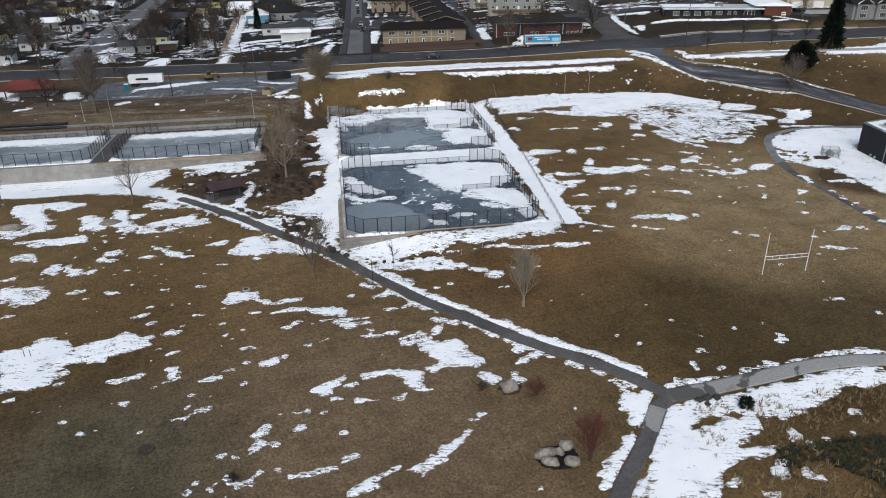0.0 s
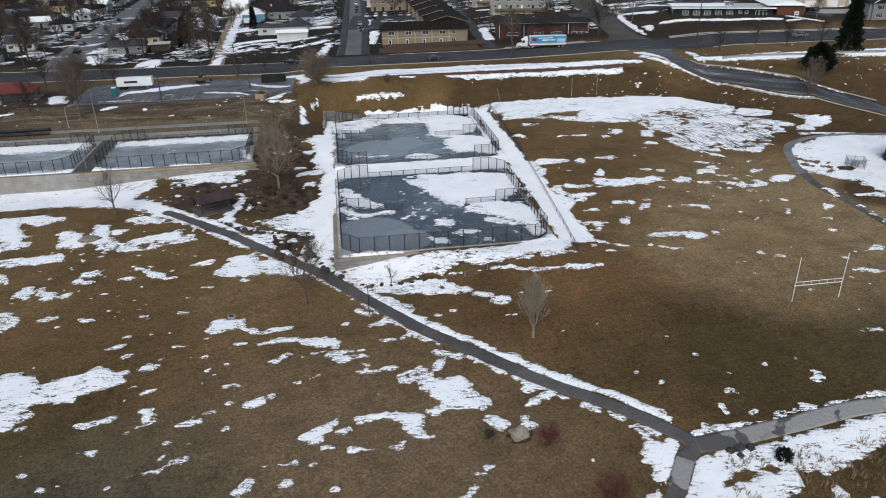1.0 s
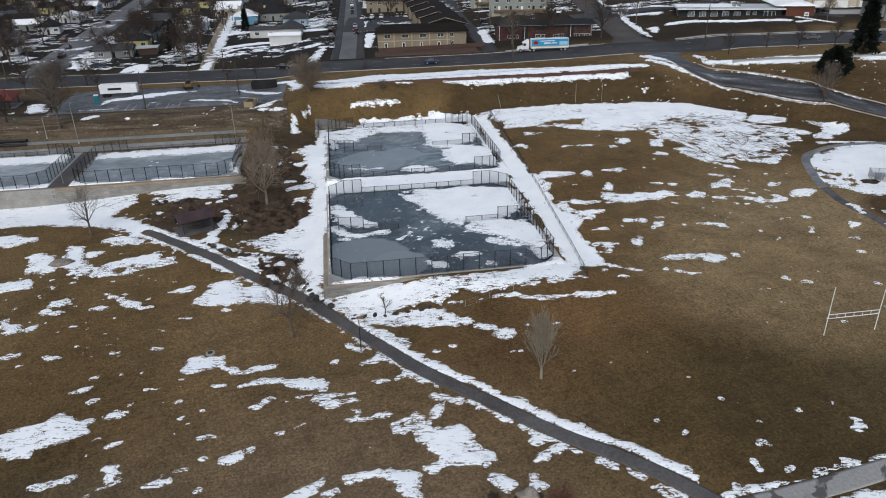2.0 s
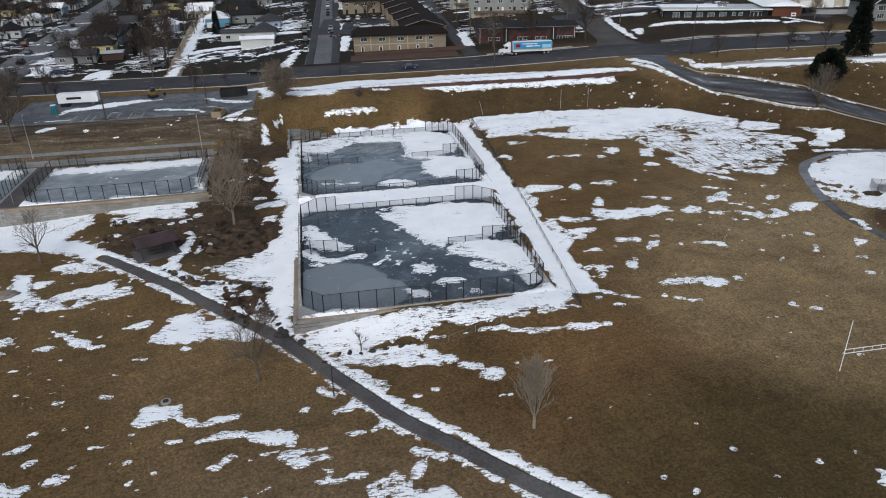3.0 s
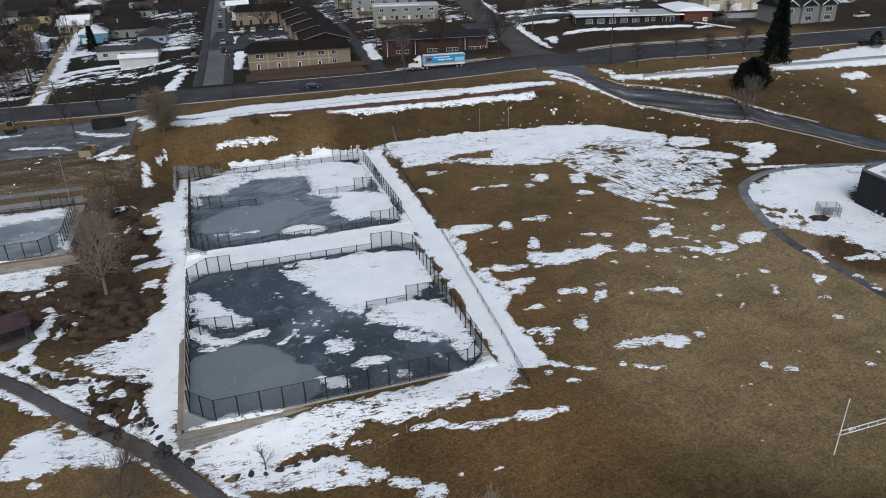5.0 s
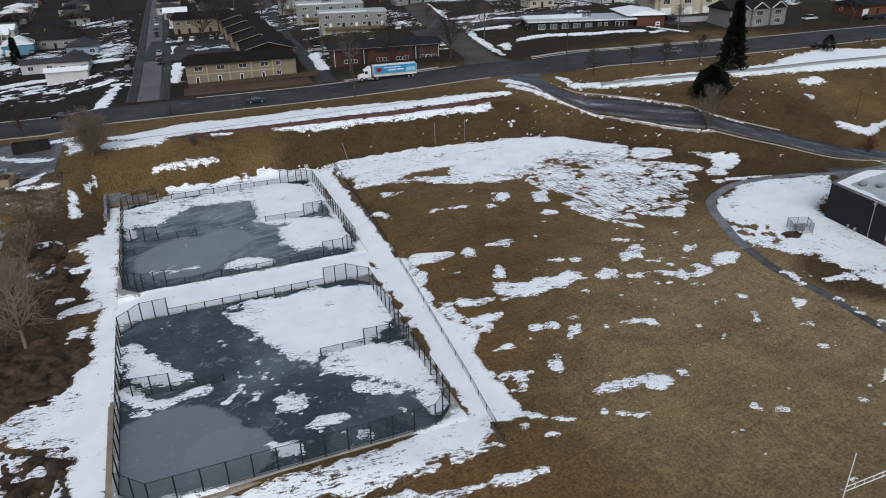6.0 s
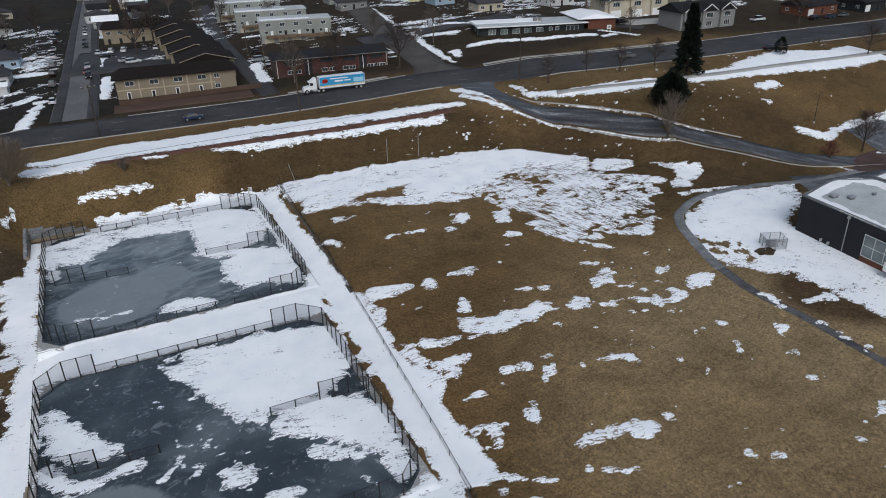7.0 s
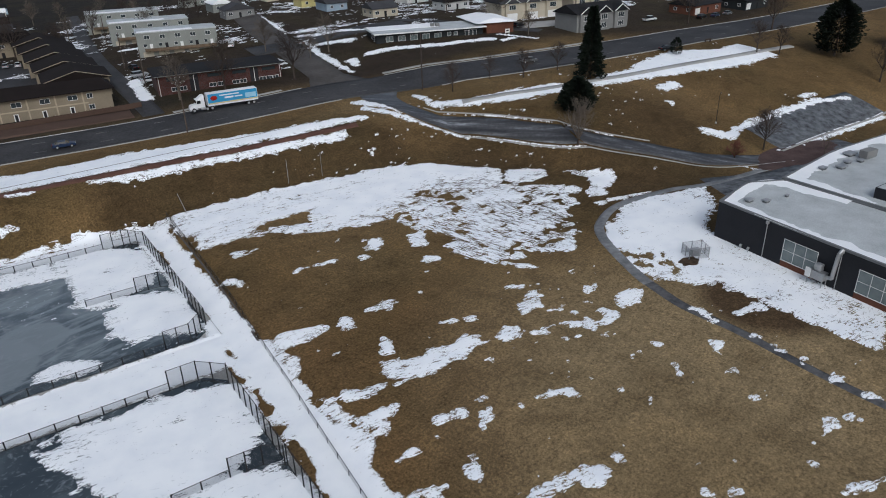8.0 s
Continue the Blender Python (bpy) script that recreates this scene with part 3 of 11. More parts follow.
drift((-47.4, 132.0, 1.0), (-45.5, 129.7, 1.3), (-43.6, 128.9, 0.7))
drift((-43.0, 137.5, 0.9), (-42.0, 136.5, 1.5), (-40.6, 130.5, 0.7), (-36.4, 127.8, 0.5), (-31.4, 128.0, 0.5), (-27.5, 129.3, 0.5), (-24.9, 130.1, 0.6))
drift((-42.8, 136.5, 0.9), (-41.7, 135.0, 1.5), (-40.4, 129.7, 0.7), (-36.3, 127.2, 0.5), (-31.3, 127.5, 0.5), (-27.4, 128.8, 0.5), (-24.8, 129.4, 0.6))
drift((-42.7, 135.6, 0.9), (-41.3, 133.6, 1.5), (-40.2, 129.0, 0.7), (-36.1, 126.7, 0.5), (-31.2, 127.0, 0.5), (-27.4, 128.2, 0.5), (-24.7, 128.8, 0.6))
drift((-42.5, 134.7, 0.9), (-41.0, 132.1, 1.5), (-40.1, 128.3, 0.7), (-36.0, 126.2, 0.5), (-31.1, 126.4, 0.5), (-27.3, 127.7, 0.5), (-24.6, 128.2, 0.6))
drift((-42.2, 133.7, 0.9), (-40.6, 130.6, 1.5), (-39.9, 127.5, 0.7), (-35.9, 125.6, 0.5), (-31.0, 125.9, 0.5), (-27.2, 127.1, 0.5), (-24.5, 127.6, 0.6))
drift((-39.4, 134.8, 0.5), (-38.7, 134.0, 1.3))
drift((-38.2, 139.4, 0.4), (-35.3, 140.0, 1.0), (-31.4, 137.9, 0.6))
drift((-38.1, 138.9, 0.4), (-35.1, 139.1, 1.0), (-31.3, 137.2, 0.6))
drift((-38.0, 138.5, 0.4), (-34.9, 138.1, 1.0), (-31.2, 136.5, 0.6))
drift((-34.9, 129.5, 0.5), (-31.9, 130.5, 0.8), (-27.7, 131.2, 1.3))
drift((-34.8, 129.0, 0.5), (-31.7, 129.7, 0.8), (-27.5, 130.0, 1.3))
drift((-34.8, 128.5, 0.5), (-31.5, 128.8, 0.8), (-27.3, 128.8, 1.3))
drift((-22.9, 117.9, 0.6), (-21.4, 118.1, 0.9), (-20.4, 118.6, 0.6))
drift((-18.9, 114.8, 0.3), (-16.9, 117.0, 1.2), (-15.1, 118.8, 1.7), (-12.0, 117.1, 1.0), (-8.0, 115.5, 0.9), (-5.5, 114.1, 0.9))
drift((-18.8, 114.4, 0.3), (-16.8, 115.8, 1.2), (-14.9, 117.0, 1.7), (-11.9, 116.1, 1.0), (-8.0, 114.6, 0.9), (-5.5, 113.2, 0.9))
drift((-18.8, 114.0, 0.3), (-16.6, 114.5, 1.2), (-14.8, 115.3, 1.7), (-11.9, 115.0, 1.0), (-7.9, 113.6, 0.9), (-5.5, 112.3, 0.9))
drift((-18.7, 113.6, 0.3), (-16.5, 113.3, 1.2), (-14.6, 113.5, 1.7), (-11.8, 114.0, 1.0), (-7.9, 112.7, 0.9), (-5.5, 111.5, 0.9))
drift((-14.5, 112.8, 0.7), (-14.3, 113.7, 0.9))
drift((-14.4, 112.0, 0.7), (-14.2, 112.8, 0.9))
drift((-14.3, 111.3, 0.7), (-14.2, 112.0, 0.9))
drift((-55.5, 118.8, 0.5), (-52.8, 119.1, 0.7), (-51.3, 117.3, 0.3))
drift((-55.3, 118.3, 0.5), (-52.5, 118.3, 0.7), (-51.2, 116.9, 0.3))
drift((-55.1, 117.8, 0.5), (-52.2, 117.6, 0.7), (-51.1, 116.6, 0.3))
drift((-39.3, 117.7, 0.8), (-38.3, 117.8, 1.3))
drift((-40.3, 115.4, 0.6), (-38.7, 114.8, 0.9))
drift((-33.7, 114.9, 0.5), (-32.6, 115.1, 1.2))
drift((-31.3, 118.2, 0.5), (-28.1, 115.3, 0.9), (-25.9, 114.0, 0.7))
drift((-48.4, 110.9, 0.4), (-47.9, 112.8, 0.8), (-47.3, 113.2, 1.1))
drift((-48.2, 110.5, 0.4), (-47.7, 112.0, 0.8), (-47.0, 112.2, 1.1))
drift((-48.1, 110.0, 0.4), (-47.4, 111.2, 0.8), (-46.7, 111.3, 1.1))
drift((-45.3, 113.4, 0.4), (-43.7, 112.0, 0.8), (-42.3, 111.2, 0.3))
drift((-45.2, 113.0, 0.4), (-43.5, 111.2, 0.8), (-42.3, 110.9, 0.3))
drift((-45.1, 112.7, 0.4), (-43.2, 110.3, 0.8), (-42.2, 110.5, 0.3))
drift((-40.8, 110.9, 0.6))
drift((-54.1, 110.3, 0.5), (-52.4, 110.4, 0.7))
drift((-52.5, 106.5, 0.8), (-50.1, 105.6, 1.1), (-47.6, 105.4, 1.2), (-45.6, 104.7, 0.6))
drift((-52.2, 105.7, 0.8), (-49.7, 104.5, 1.1), (-47.2, 104.2, 1.2), (-45.4, 104.0, 0.6))
drift((-51.9, 104.9, 0.8), (-49.3, 103.4, 1.1), (-46.7, 103.0, 1.2), (-45.2, 103.2, 0.6))
drift((-51.6, 104.1, 0.8), (-48.9, 102.3, 1.1), (-46.3, 101.8, 1.2), (-45.0, 102.5, 0.6))
drift((-50.8, 102.4, 0.9), (-48.7, 101.8, 1.2))
drift((-41.5, 103.3, 0.5), (-39.9, 104.0, 0.4))
drift((-35.5, 102.7, 0.6), (-34.8, 102.8, 0.5))
drift((-27.6, 102.3, 0.5), (-26.9, 102.2, 0.4))
drift((-22.3, 102.1, 0.6), (-21.7, 102.1, 0.8))
drift((-24.7, 99.4, 0.5), (-24.3, 99.4, 0.4))
drift((-36.3, 116.4, 0.3))
drift((-28.2, 96.9, 0.6), (-27.9, 96.9, 0.4))
drift((-30.7, 93.6, 0.2), (-29.5, 94.2, 0.5), (-28.3, 94.6, 0.2))
drift((-27.3, 91.3, 0.3), (-26.8, 92.0, 0.3))
drift((-24.0, 88.6, 0.5), (-22.8, 88.5, 0.4))
drift((-22.9, 83.4, 0.3), (-21.8, 83.7, 0.2))
drift((-49.0, 97.3, 0.5), (-47.7, 97.7, 0.4))
drift((-43.6, 95.5, 0.2), (-42.5, 96.0, 0.2))
drift((-16.9, 98.3, 0.9), (-15.9, 98.4, 1.0), (-13.4, 98.2, 0.7))
drift((-16.8, 97.3, 0.9), (-15.8, 97.3, 1.0), (-13.3, 97.4, 0.7))
drift((-16.7, 96.3, 0.9), (-15.6, 96.3, 1.0), (-13.3, 96.6, 0.7))
drift((-10.7, 94.6, 0.3), (-8.1, 95.1, 0.8), (-6.1, 95.8, 0.5))
drift((-13.4, 92.5, 0.4), (-11.9, 92.3, 0.4))
drift((-8.8, 91.9, 0.5), (-6.3, 92.3, 0.5), (-4.5, 91.4, 0.4))
drift((-17.2, 89.9, 0.3), (-16.9, 89.9, 0.4))
drift((-8.8, 87.4, 0.2), (-7.0, 87.9, 0.3), (-5.6, 89.1, 0.3))
drift((-4.6, 82.1, 0.4), (-4.1, 82.0, 0.3))
drift((-44.7, 86.8, 1.0), (-42.7, 87.2, 1.3), (-39.9, 88.3, 1.4), (-36.1, 86.6, 1.0), (-32.7, 87.7, 1.1), (-30.0, 88.7, 1.1), (-26.7, 87.6, 0.4))
drift((-44.3, 85.7, 1.0), (-42.3, 85.9, 1.3), (-39.4, 87.0, 1.4), (-35.8, 85.6, 1.0), (-32.4, 86.5, 1.1), (-29.8, 87.6, 1.1), (-26.6, 87.2, 0.4))
drift((-43.9, 84.7, 1.0), (-41.8, 84.7, 1.3), (-39.0, 85.6, 1.4), (-35.5, 84.5, 1.0), (-32.1, 85.4, 1.1), (-29.5, 86.5, 1.1), (-26.6, 86.8, 0.4))
drift((-43.6, 83.7, 1.0), (-41.4, 83.4, 1.3), (-38.5, 84.3, 1.4), (-35.2, 83.5, 1.0), (-31.8, 84.2, 1.1), (-29.3, 85.4, 1.1), (-26.5, 86.4, 0.4))
drift((-43.0, 82.8, 1.2), (-39.8, 82.7, 1.2), (-36.3, 83.1, 0.7))
drift((-42.6, 81.7, 1.2), (-39.4, 81.6, 1.2), (-36.1, 82.3, 0.7))
drift((-42.2, 80.5, 1.2), (-39.0, 80.4, 1.2), (-35.8, 81.5, 0.7))
drift((-41.7, 79.4, 1.2), (-38.6, 79.3, 1.2), (-35.6, 80.7, 0.7))
drift((-20.5, 109.5, 0.4), (-19.2, 109.6, 0.4))
drift((-22.4, 106.9, 0.3), (-21.0, 106.6, 0.4))
drift((-13.4, 82.9, 0.2), (-12.2, 82.6, 0.3))
drift((-12.9, 79.4, 0.3))
# lawn by the boulders
drift((-12.8, 96.5, 0.8), (-10.6, 94.7, 0.4), (-8.1, 94.8, 0.5), (-5.9, 95.6, 0.4))
drift((-10.1, 91.7, 0.3), (-8.8, 91.8, 0.3), (-6.3, 92.2, 0.5), (-4.6, 91.8, 0.5))
drift((-4.0, 91.8, 0.4), (-2.2, 91.1, 0.6), (-0.3, 90.6, 0.8))
drift((-4.0, 91.4, 0.4), (-2.2, 90.6, 0.6), (-0.3, 89.8, 0.8))
drift((-4.0, 91.0, 0.4), (-2.2, 90.0, 0.6), (-0.3, 89.1, 0.8))
drift((-4.0, 87.9, 0.3), (-1.4, 88.4, 0.3), (1.0, 87.5, 0.8), (3.4, 87.5, 0.5))
drift((-4.0, 87.6, 0.3), (-1.4, 88.1, 0.3), (0.9, 86.6, 0.8), (3.4, 87.0, 0.5))
drift((-4.0, 87.3, 0.3), (-1.4, 87.7, 0.3), (0.9, 85.8, 0.8), (3.4, 86.4, 0.5))
drift((-5.0, 82.2, 0.4), (-3.8, 82.4, 0.3), (-2.5, 83.2, 0.3))
drift((-10.7, 78.7, 0.4), (-9.9, 79.0, 0.7), (-7.8, 80.1, 0.5))
drift((2.5, 85.0, 0.1), (4.2, 83.9, 0.2))
drift((2.2, 83.1, 0.3), (4.7, 82.5, 0.7), (6.9, 82.9, 0.7))
drift((7.8, 81.2, 0.5), (10.0, 82.0, 0.8), (11.6, 79.4, 0.8), (14.2, 78.6, 1.0), (15.6, 77.8, 0.6))
drift((7.7, 80.7, 0.5), (9.9, 81.2, 0.8), (11.5, 78.7, 0.8), (14.0, 77.7, 1.0), (15.4, 77.2, 0.6))
drift((7.7, 80.2, 0.5), (9.8, 80.3, 0.8), (11.4, 77.9, 0.8), (13.8, 76.7, 1.0), (15.3, 76.5, 0.6))
drift((11.7, 77.6, 0.5), (13.1, 76.6, 0.7), (15.5, 75.5, 0.7), (16.8, 74.4, 0.6))
drift((11.6, 77.0, 0.5), (12.9, 75.8, 0.7), (15.3, 74.7, 0.7), (16.6, 73.7, 0.6))
drift((11.5, 76.5, 0.5), (12.8, 75.1, 0.7), (15.2, 74.0, 0.7), (16.5, 73.1, 0.6))
drift((10.5, 73.8, 0.6), (12.7, 74.3, 1.0), (14.4, 74.4, 0.8))
drift((2.1, 73.9, 0.3), (3.7, 74.2, 0.5), (6.2, 74.3, 0.3), (8.2, 72.8, 1.0), (9.1, 72.8, 0.7))
drift((8.0, 71.4, 1.0), (8.2, 71.2, 0.9))
drift((17.2, 71.4, 0.5), (17.9, 70.8, 0.6), (18.1, 70.3, 0.8))
drift((1.2, 69.3, 0.3), (3.7, 68.8, 0.3), (6.3, 68.8, 0.4), (7.0, 69.4, 0.4))
drift((-4.1, 72.0, 0.5), (-2.7, 71.8, 1.1), (-0.9, 73.4, 0.9), (-0.1, 74.1, 0.5))
drift((-1.7, 70.0, 0.3), (-0.6, 70.2, 0.4))
drift((0.2, 72.2, 0.2), (1.4, 72.6, 0.2))
drift((9.3, 69.8, 0.2), (10.1, 69.8, 0.2))
drift((-8.0, 67.9, 0.3), (-6.6, 68.1, 0.3), (-4.7, 68.2, 0.5))
drift((-5.6, 65.5, 0.5), (-5.4, 65.5, 0.4))
drift((-2.8, 67.5, 0.2))
drift((-11.5, 65.1, 0.3), (-10.2, 64.7, 0.6), (-9.1, 65.9, 0.5))
drift((-10.6, 62.5, 0.6), (-9.6, 63.5, 0.5), (-8.1, 63.0, 0.3))
drift((-1.1, 63.3, 0.2), (-0.6, 63.5, 0.3))
drift((-6.1, 57.6, 0.2), (-4.5, 57.6, 0.3), (-2.8, 58.0, 0.4), (-1.3, 58.7, 0.4), (0.3, 59.7, 0.3))
drift((0.0, 54.5, 0.4), (1.2, 55.2, 0.5), (2.5, 56.3, 0.4), (4.0, 56.9, 0.4), (4.7, 57.3, 0.4))
drift((5.9, 56.7, 0.5), (7.2, 57.0, 0.9), (9.2, 57.8, 1.0), (10.7, 59.3, 0.9), (12.4, 60.6, 0.7), (13.4, 61.6, 0.5))
drift((13.8, 63.6, 0.3), (14.6, 63.3, 0.6), (15.7, 64.2, 0.5))
drift((3.8, 93.0, 0.2), (5.1, 94.1, 0.4), (7.3, 96.0, 0.9), (9.1, 94.6, 0.5))
drift((3.8, 92.8, 0.2), (5.0, 93.7, 0.4), (7.2, 95.1, 0.9), (9.0, 94.0, 0.5))
drift((3.8, 92.6, 0.2), (5.0, 93.2, 0.4), (7.2, 94.2, 0.9), (8.9, 93.4, 0.5))
drift((2.5, 98.7, 0.4), (4.5, 96.6, 0.5))
drift((0.6, 94.5, 0.3), (1.6, 95.2, 0.2))
drift((5.9, 89.3, 0.5), (6.8, 89.1, 0.5))
drift((9.2, 89.9, 0.4), (11.8, 89.7, 1.1), (13.2, 88.4, 0.9))
drift((12.8, 85.1, 0.5), (15.1, 83.8, 0.9), (17.2, 82.6, 0.6), (20.0, 80.3, 0.8), (20.9, 79.1, 0.6))
drift((12.6, 81.8, 0.8), (14.2, 84.1, 0.3))
drift((21.8, 75.5, 0.4), (23.6, 75.9, 0.8), (24.3, 75.6, 0.4))
drift((21.7, 72.7, 0.6), (22.8, 73.0, 0.6), (24.1, 73.8, 0.7))
drift((20.8, 70.1, 0.6), (21.1, 69.6, 0.8))
drift((11.1, 89.0, 0.3), (13.6, 87.0, 0.5))
drift((12.9, 82.2, 0.2))
drift((18.7, 57.8, 0.1), (19.3, 56.7, 0.2))
drift((-41.9, 79.4, 0.9), (-41.2, 79.5, 1.0))
drift((-39.4, 78.7, 0.4), (-38.2, 79.1, 0.7), (-37.0, 79.3, 0.5))
drift((-35.6, 78.7, 0.2), (-35.3, 78.9, 0.2))
drift((-41.1, 76.1, 0.2), (-40.3, 76.3, 0.3))
drift((-36.7, 73.4, 0.2), (-36.1, 73.2, 0.2))
drift((-32.5, 70.8, 0.4), (-32.3, 70.9, 0.2))
drift((-29.9, 68.3, 0.3), (-28.9, 68.5, 0.2), (-28.3, 69.0, 0.3))
drift((-29.3, 78.3, 0.5), (-27.9, 78.2, 0.5), (-26.3, 78.7, 0.7), (-25.7, 79.0, 0.6))
drift((-23.3, 76.5, 0.2), (-22.6, 77.0, 0.2), (-21.6, 78.6, 0.8), (-20.3, 78.9, 0.2))
drift((-23.3, 76.2, 0.2), (-22.5, 76.8, 0.2), (-21.5, 77.8, 0.8), (-20.2, 78.6, 0.2))
drift((-23.2, 76.0, 0.2), (-22.4, 76.6, 0.2), (-21.4, 77.1, 0.8), (-20.2, 78.3, 0.2))
drift((-22.4, 79.6, 0.6), (-21.9, 79.3, 0.8))
drift((-17.8, 76.5, 0.3), (-16.7, 76.9, 0.7), (-15.6, 76.9, 0.4))
drift((-15.1, 78.0, 0.1), (-14.2, 78.0, 0.2))
drift((-21.2, 68.9, 0.2), (-20.1, 69.5, 0.2), (-18.9, 69.3, 0.5), (-17.8, 70.2, 0.5), (-16.4, 70.5, 0.3))
drift((-19.0, 71.1, 0.4), (-18.8, 71.4, 0.3))
drift((-19.0, 73.7, 0.5))
drift((-23.4, 67.6, 0.5), (-23.2, 67.7, 0.3))
drift((-27.7, 73.5, 0.1), (-26.4, 73.3, 0.1))
drift((-12.8, 75.0, 0.2))
drift((-14.1, 62.3, 0.1), (-12.7, 62.2, 0.2), (-11.3, 61.2, 0.4), (-10.1, 62.7, 0.6), (-8.9, 63.5, 0.3), (-8.1, 63.1, 0.2))
drift((-10.6, 64.9, 0.4), (-9.6, 65.2, 0.5), (-9.0, 66.0, 0.5))
drift((-17.0, 57.4, 0.4), (-16.4, 58.0, 0.3), (-15.6, 58.6, 0.3))
drift((-14.6, 57.6, 0.3), (-13.6, 58.2, 0.4), (-12.9, 58.5, 0.3), (-11.1, 57.3, 0.4), (-10.2, 57.9, 0.5), (-9.6, 59.0, 0.3))
drift((-7.7, 58.9, 0.2))
# around the path fork
drift((33.3, 64.7, 0.3), (33.6, 63.3, 1.3), (34.4, 63.0, 0.9), (34.5, 62.2, 0.4))
drift((33.2, 64.3, 0.3), (33.1, 62.1, 1.3), (34.1, 62.1, 0.9), (34.3, 61.8, 0.4))
drift((33.0, 64.0, 0.3), (32.6, 60.9, 1.3), (33.7, 61.3, 0.9), (34.0, 61.2, 0.4))
drift((32.9, 63.7, 0.3), (32.1, 59.7, 1.3), (33.4, 60.4, 0.9), (33.8, 60.7, 0.4))
drift((30.2, 57.3, 0.9), (28.7, 55.5, 0.7), (27.0, 53.5, 0.8), (25.3, 51.5, 0.8))
drift((28.8, 74.7, 0.3), (31.5, 72.2, 0.2), (34.1, 69.3, 0.4), (36.0, 66.7, 0.3), (37.4, 64.8, 0.2), (39.0, 64.0, 0.2))
drift((27.7, 71.5, 0.3), (30.5, 69.2, 0.3), (32.5, 66.8, 0.4), (33.2, 65.5, 0.3))
drift((45.9, 64.2, 0.2), (50.0, 65.2, 0.1), (53.7, 66.2, 0.2), (59.0, 67.2, 0.2), (63.5, 67.0, 0.2), (68.3, 66.4, 0.2))
drift((37.9, 61.4, 0.4), (40.0, 61.3, 0.6), (43.5, 61.3, 0.6), (47.1, 61.3, 0.9), (51.0, 61.9, 1.2), (55.1, 62.5, 1.1), (59.6, 63.7, 0.8), (63.6, 63.9, 0.5), (66.1, 63.8, 0.4))
drift((37.7, 61.0, 0.4), (39.7, 60.8, 0.6), (43.2, 60.7, 0.6), (46.6, 60.5, 0.9), (50.4, 60.8, 1.2), (54.5, 61.5, 1.1), (59.2, 63.0, 0.8), (63.3, 63.4, 0.5), (65.9, 63.4, 0.4))
drift((37.5, 60.7, 0.4), (39.5, 60.2, 0.6), (42.9, 60.2, 0.6), (46.2, 59.7, 0.9), (49.7, 59.8, 1.2), (53.8, 60.6, 1.1), (58.7, 62.4, 0.8), (62.9, 63.0, 0.5), (65.6, 63.1, 0.4))
drift((37.3, 60.3, 0.4), (39.2, 59.7, 0.6), (42.6, 59.6, 0.6), (45.7, 58.9, 0.9), (49.1, 58.7, 1.2), (53.2, 59.6, 1.1), (58.3, 61.7, 0.8), (62.6, 62.5, 0.5), (65.4, 62.7, 0.4))
drift((34.5, 57.4, 0.6), (35.9, 57.2, 1.5), (38.7, 56.1, 1.6), (42.8, 57.6, 0.9), (45.4, 57.8, 0.6))
drift((34.1, 56.6, 0.6), (35.2, 55.7, 1.5), (38.0, 54.7, 1.6), (42.4, 56.7, 0.9), (45.1, 57.3, 0.6))
drift((33.8, 56.0, 0.6), (34.5, 54.3, 1.5), (37.2, 53.2, 1.6), (42.0, 55.9, 0.9), (44.8, 56.7, 0.6))
drift((33.4, 55.4, 0.6), (33.9, 52.9, 1.5), (36.4, 51.7, 1.6), (41.5, 55.1, 0.9), (44.4, 56.2, 0.6))
drift((33.1, 54.8, 0.6), (33.2, 51.4, 1.5), (35.7, 50.3, 1.6), (41.0, 54.2, 0.9), (44.1, 55.6, 0.6))
drift((32.1, 53.9, 1.3), (33.2, 54.1, 1.5), (35.8, 53.0, 1.3), (36.7, 50.4, 0.6))
drift((31.5, 52.6, 1.3), (32.6, 52.7, 1.5), (35.2, 51.8, 1.3), (36.3, 49.9, 0.6))
drift((30.9, 51.3, 1.3), (31.9, 51.4, 1.5), (34.6, 50.5, 1.3), (35.9, 49.2, 0.6))
drift((30.4, 50.1, 1.3), (31.3, 50.0, 1.5), (34.0, 49.3, 1.3), (35.5, 48.6, 0.6))
drift((62.6, 62.7, 0.9), (65.2, 62.8, 0.8))
drift((62.0, 62.0, 0.9), (64.7, 62.1, 0.8))
drift((61.5, 61.3, 0.9), (64.2, 61.5, 0.8))
drift((57.0, 57.1, 0.7), (57.6, 56.7, 0.9))
drift((48.5, 54.9, 0.9), (48.7, 54.8, 0.7))
drift((44.2, 51.2, 0.7), (44.4, 51.1, 0.8))
drift((43.8, 50.6, 0.7), (44.0, 50.4, 0.8))
drift((43.4, 50.0, 0.7), (43.6, 49.8, 0.8))
drift((46.1, 49.5, 0.4), (46.4, 48.5, 0.5), (47.0, 48.2, 0.5))
drift((49.3, 52.8, 0.5))
drift((51.4, 53.4, 0.4))
drift((54.8, 53.4, 0.5), (55.6, 52.4, 0.2))
drift((40.1, 52.8, 0.7), (42.2, 52.9, 1.0), (44.6, 53.2, 0.6))
drift((38.0, 49.2, 0.7), (39.2, 49.5, 0.6))
drift((40.5, 47.5, 0.4), (42.2, 47.2, 0.4))
drift((46.5, 74.0, 0.3), (47.1, 73.7, 0.3))
drift((57.1, 72.8, 0.3), (57.2, 72.0, 0.6), (56.4, 71.1, 0.5))
drift((44.9, 77.8, 0.3))
drift((46.0, 70.9, 0.4), (45.3, 70.8, 0.3))
drift((43.1, 69.7, 0.2), (43.2, 67.5, 0.5))
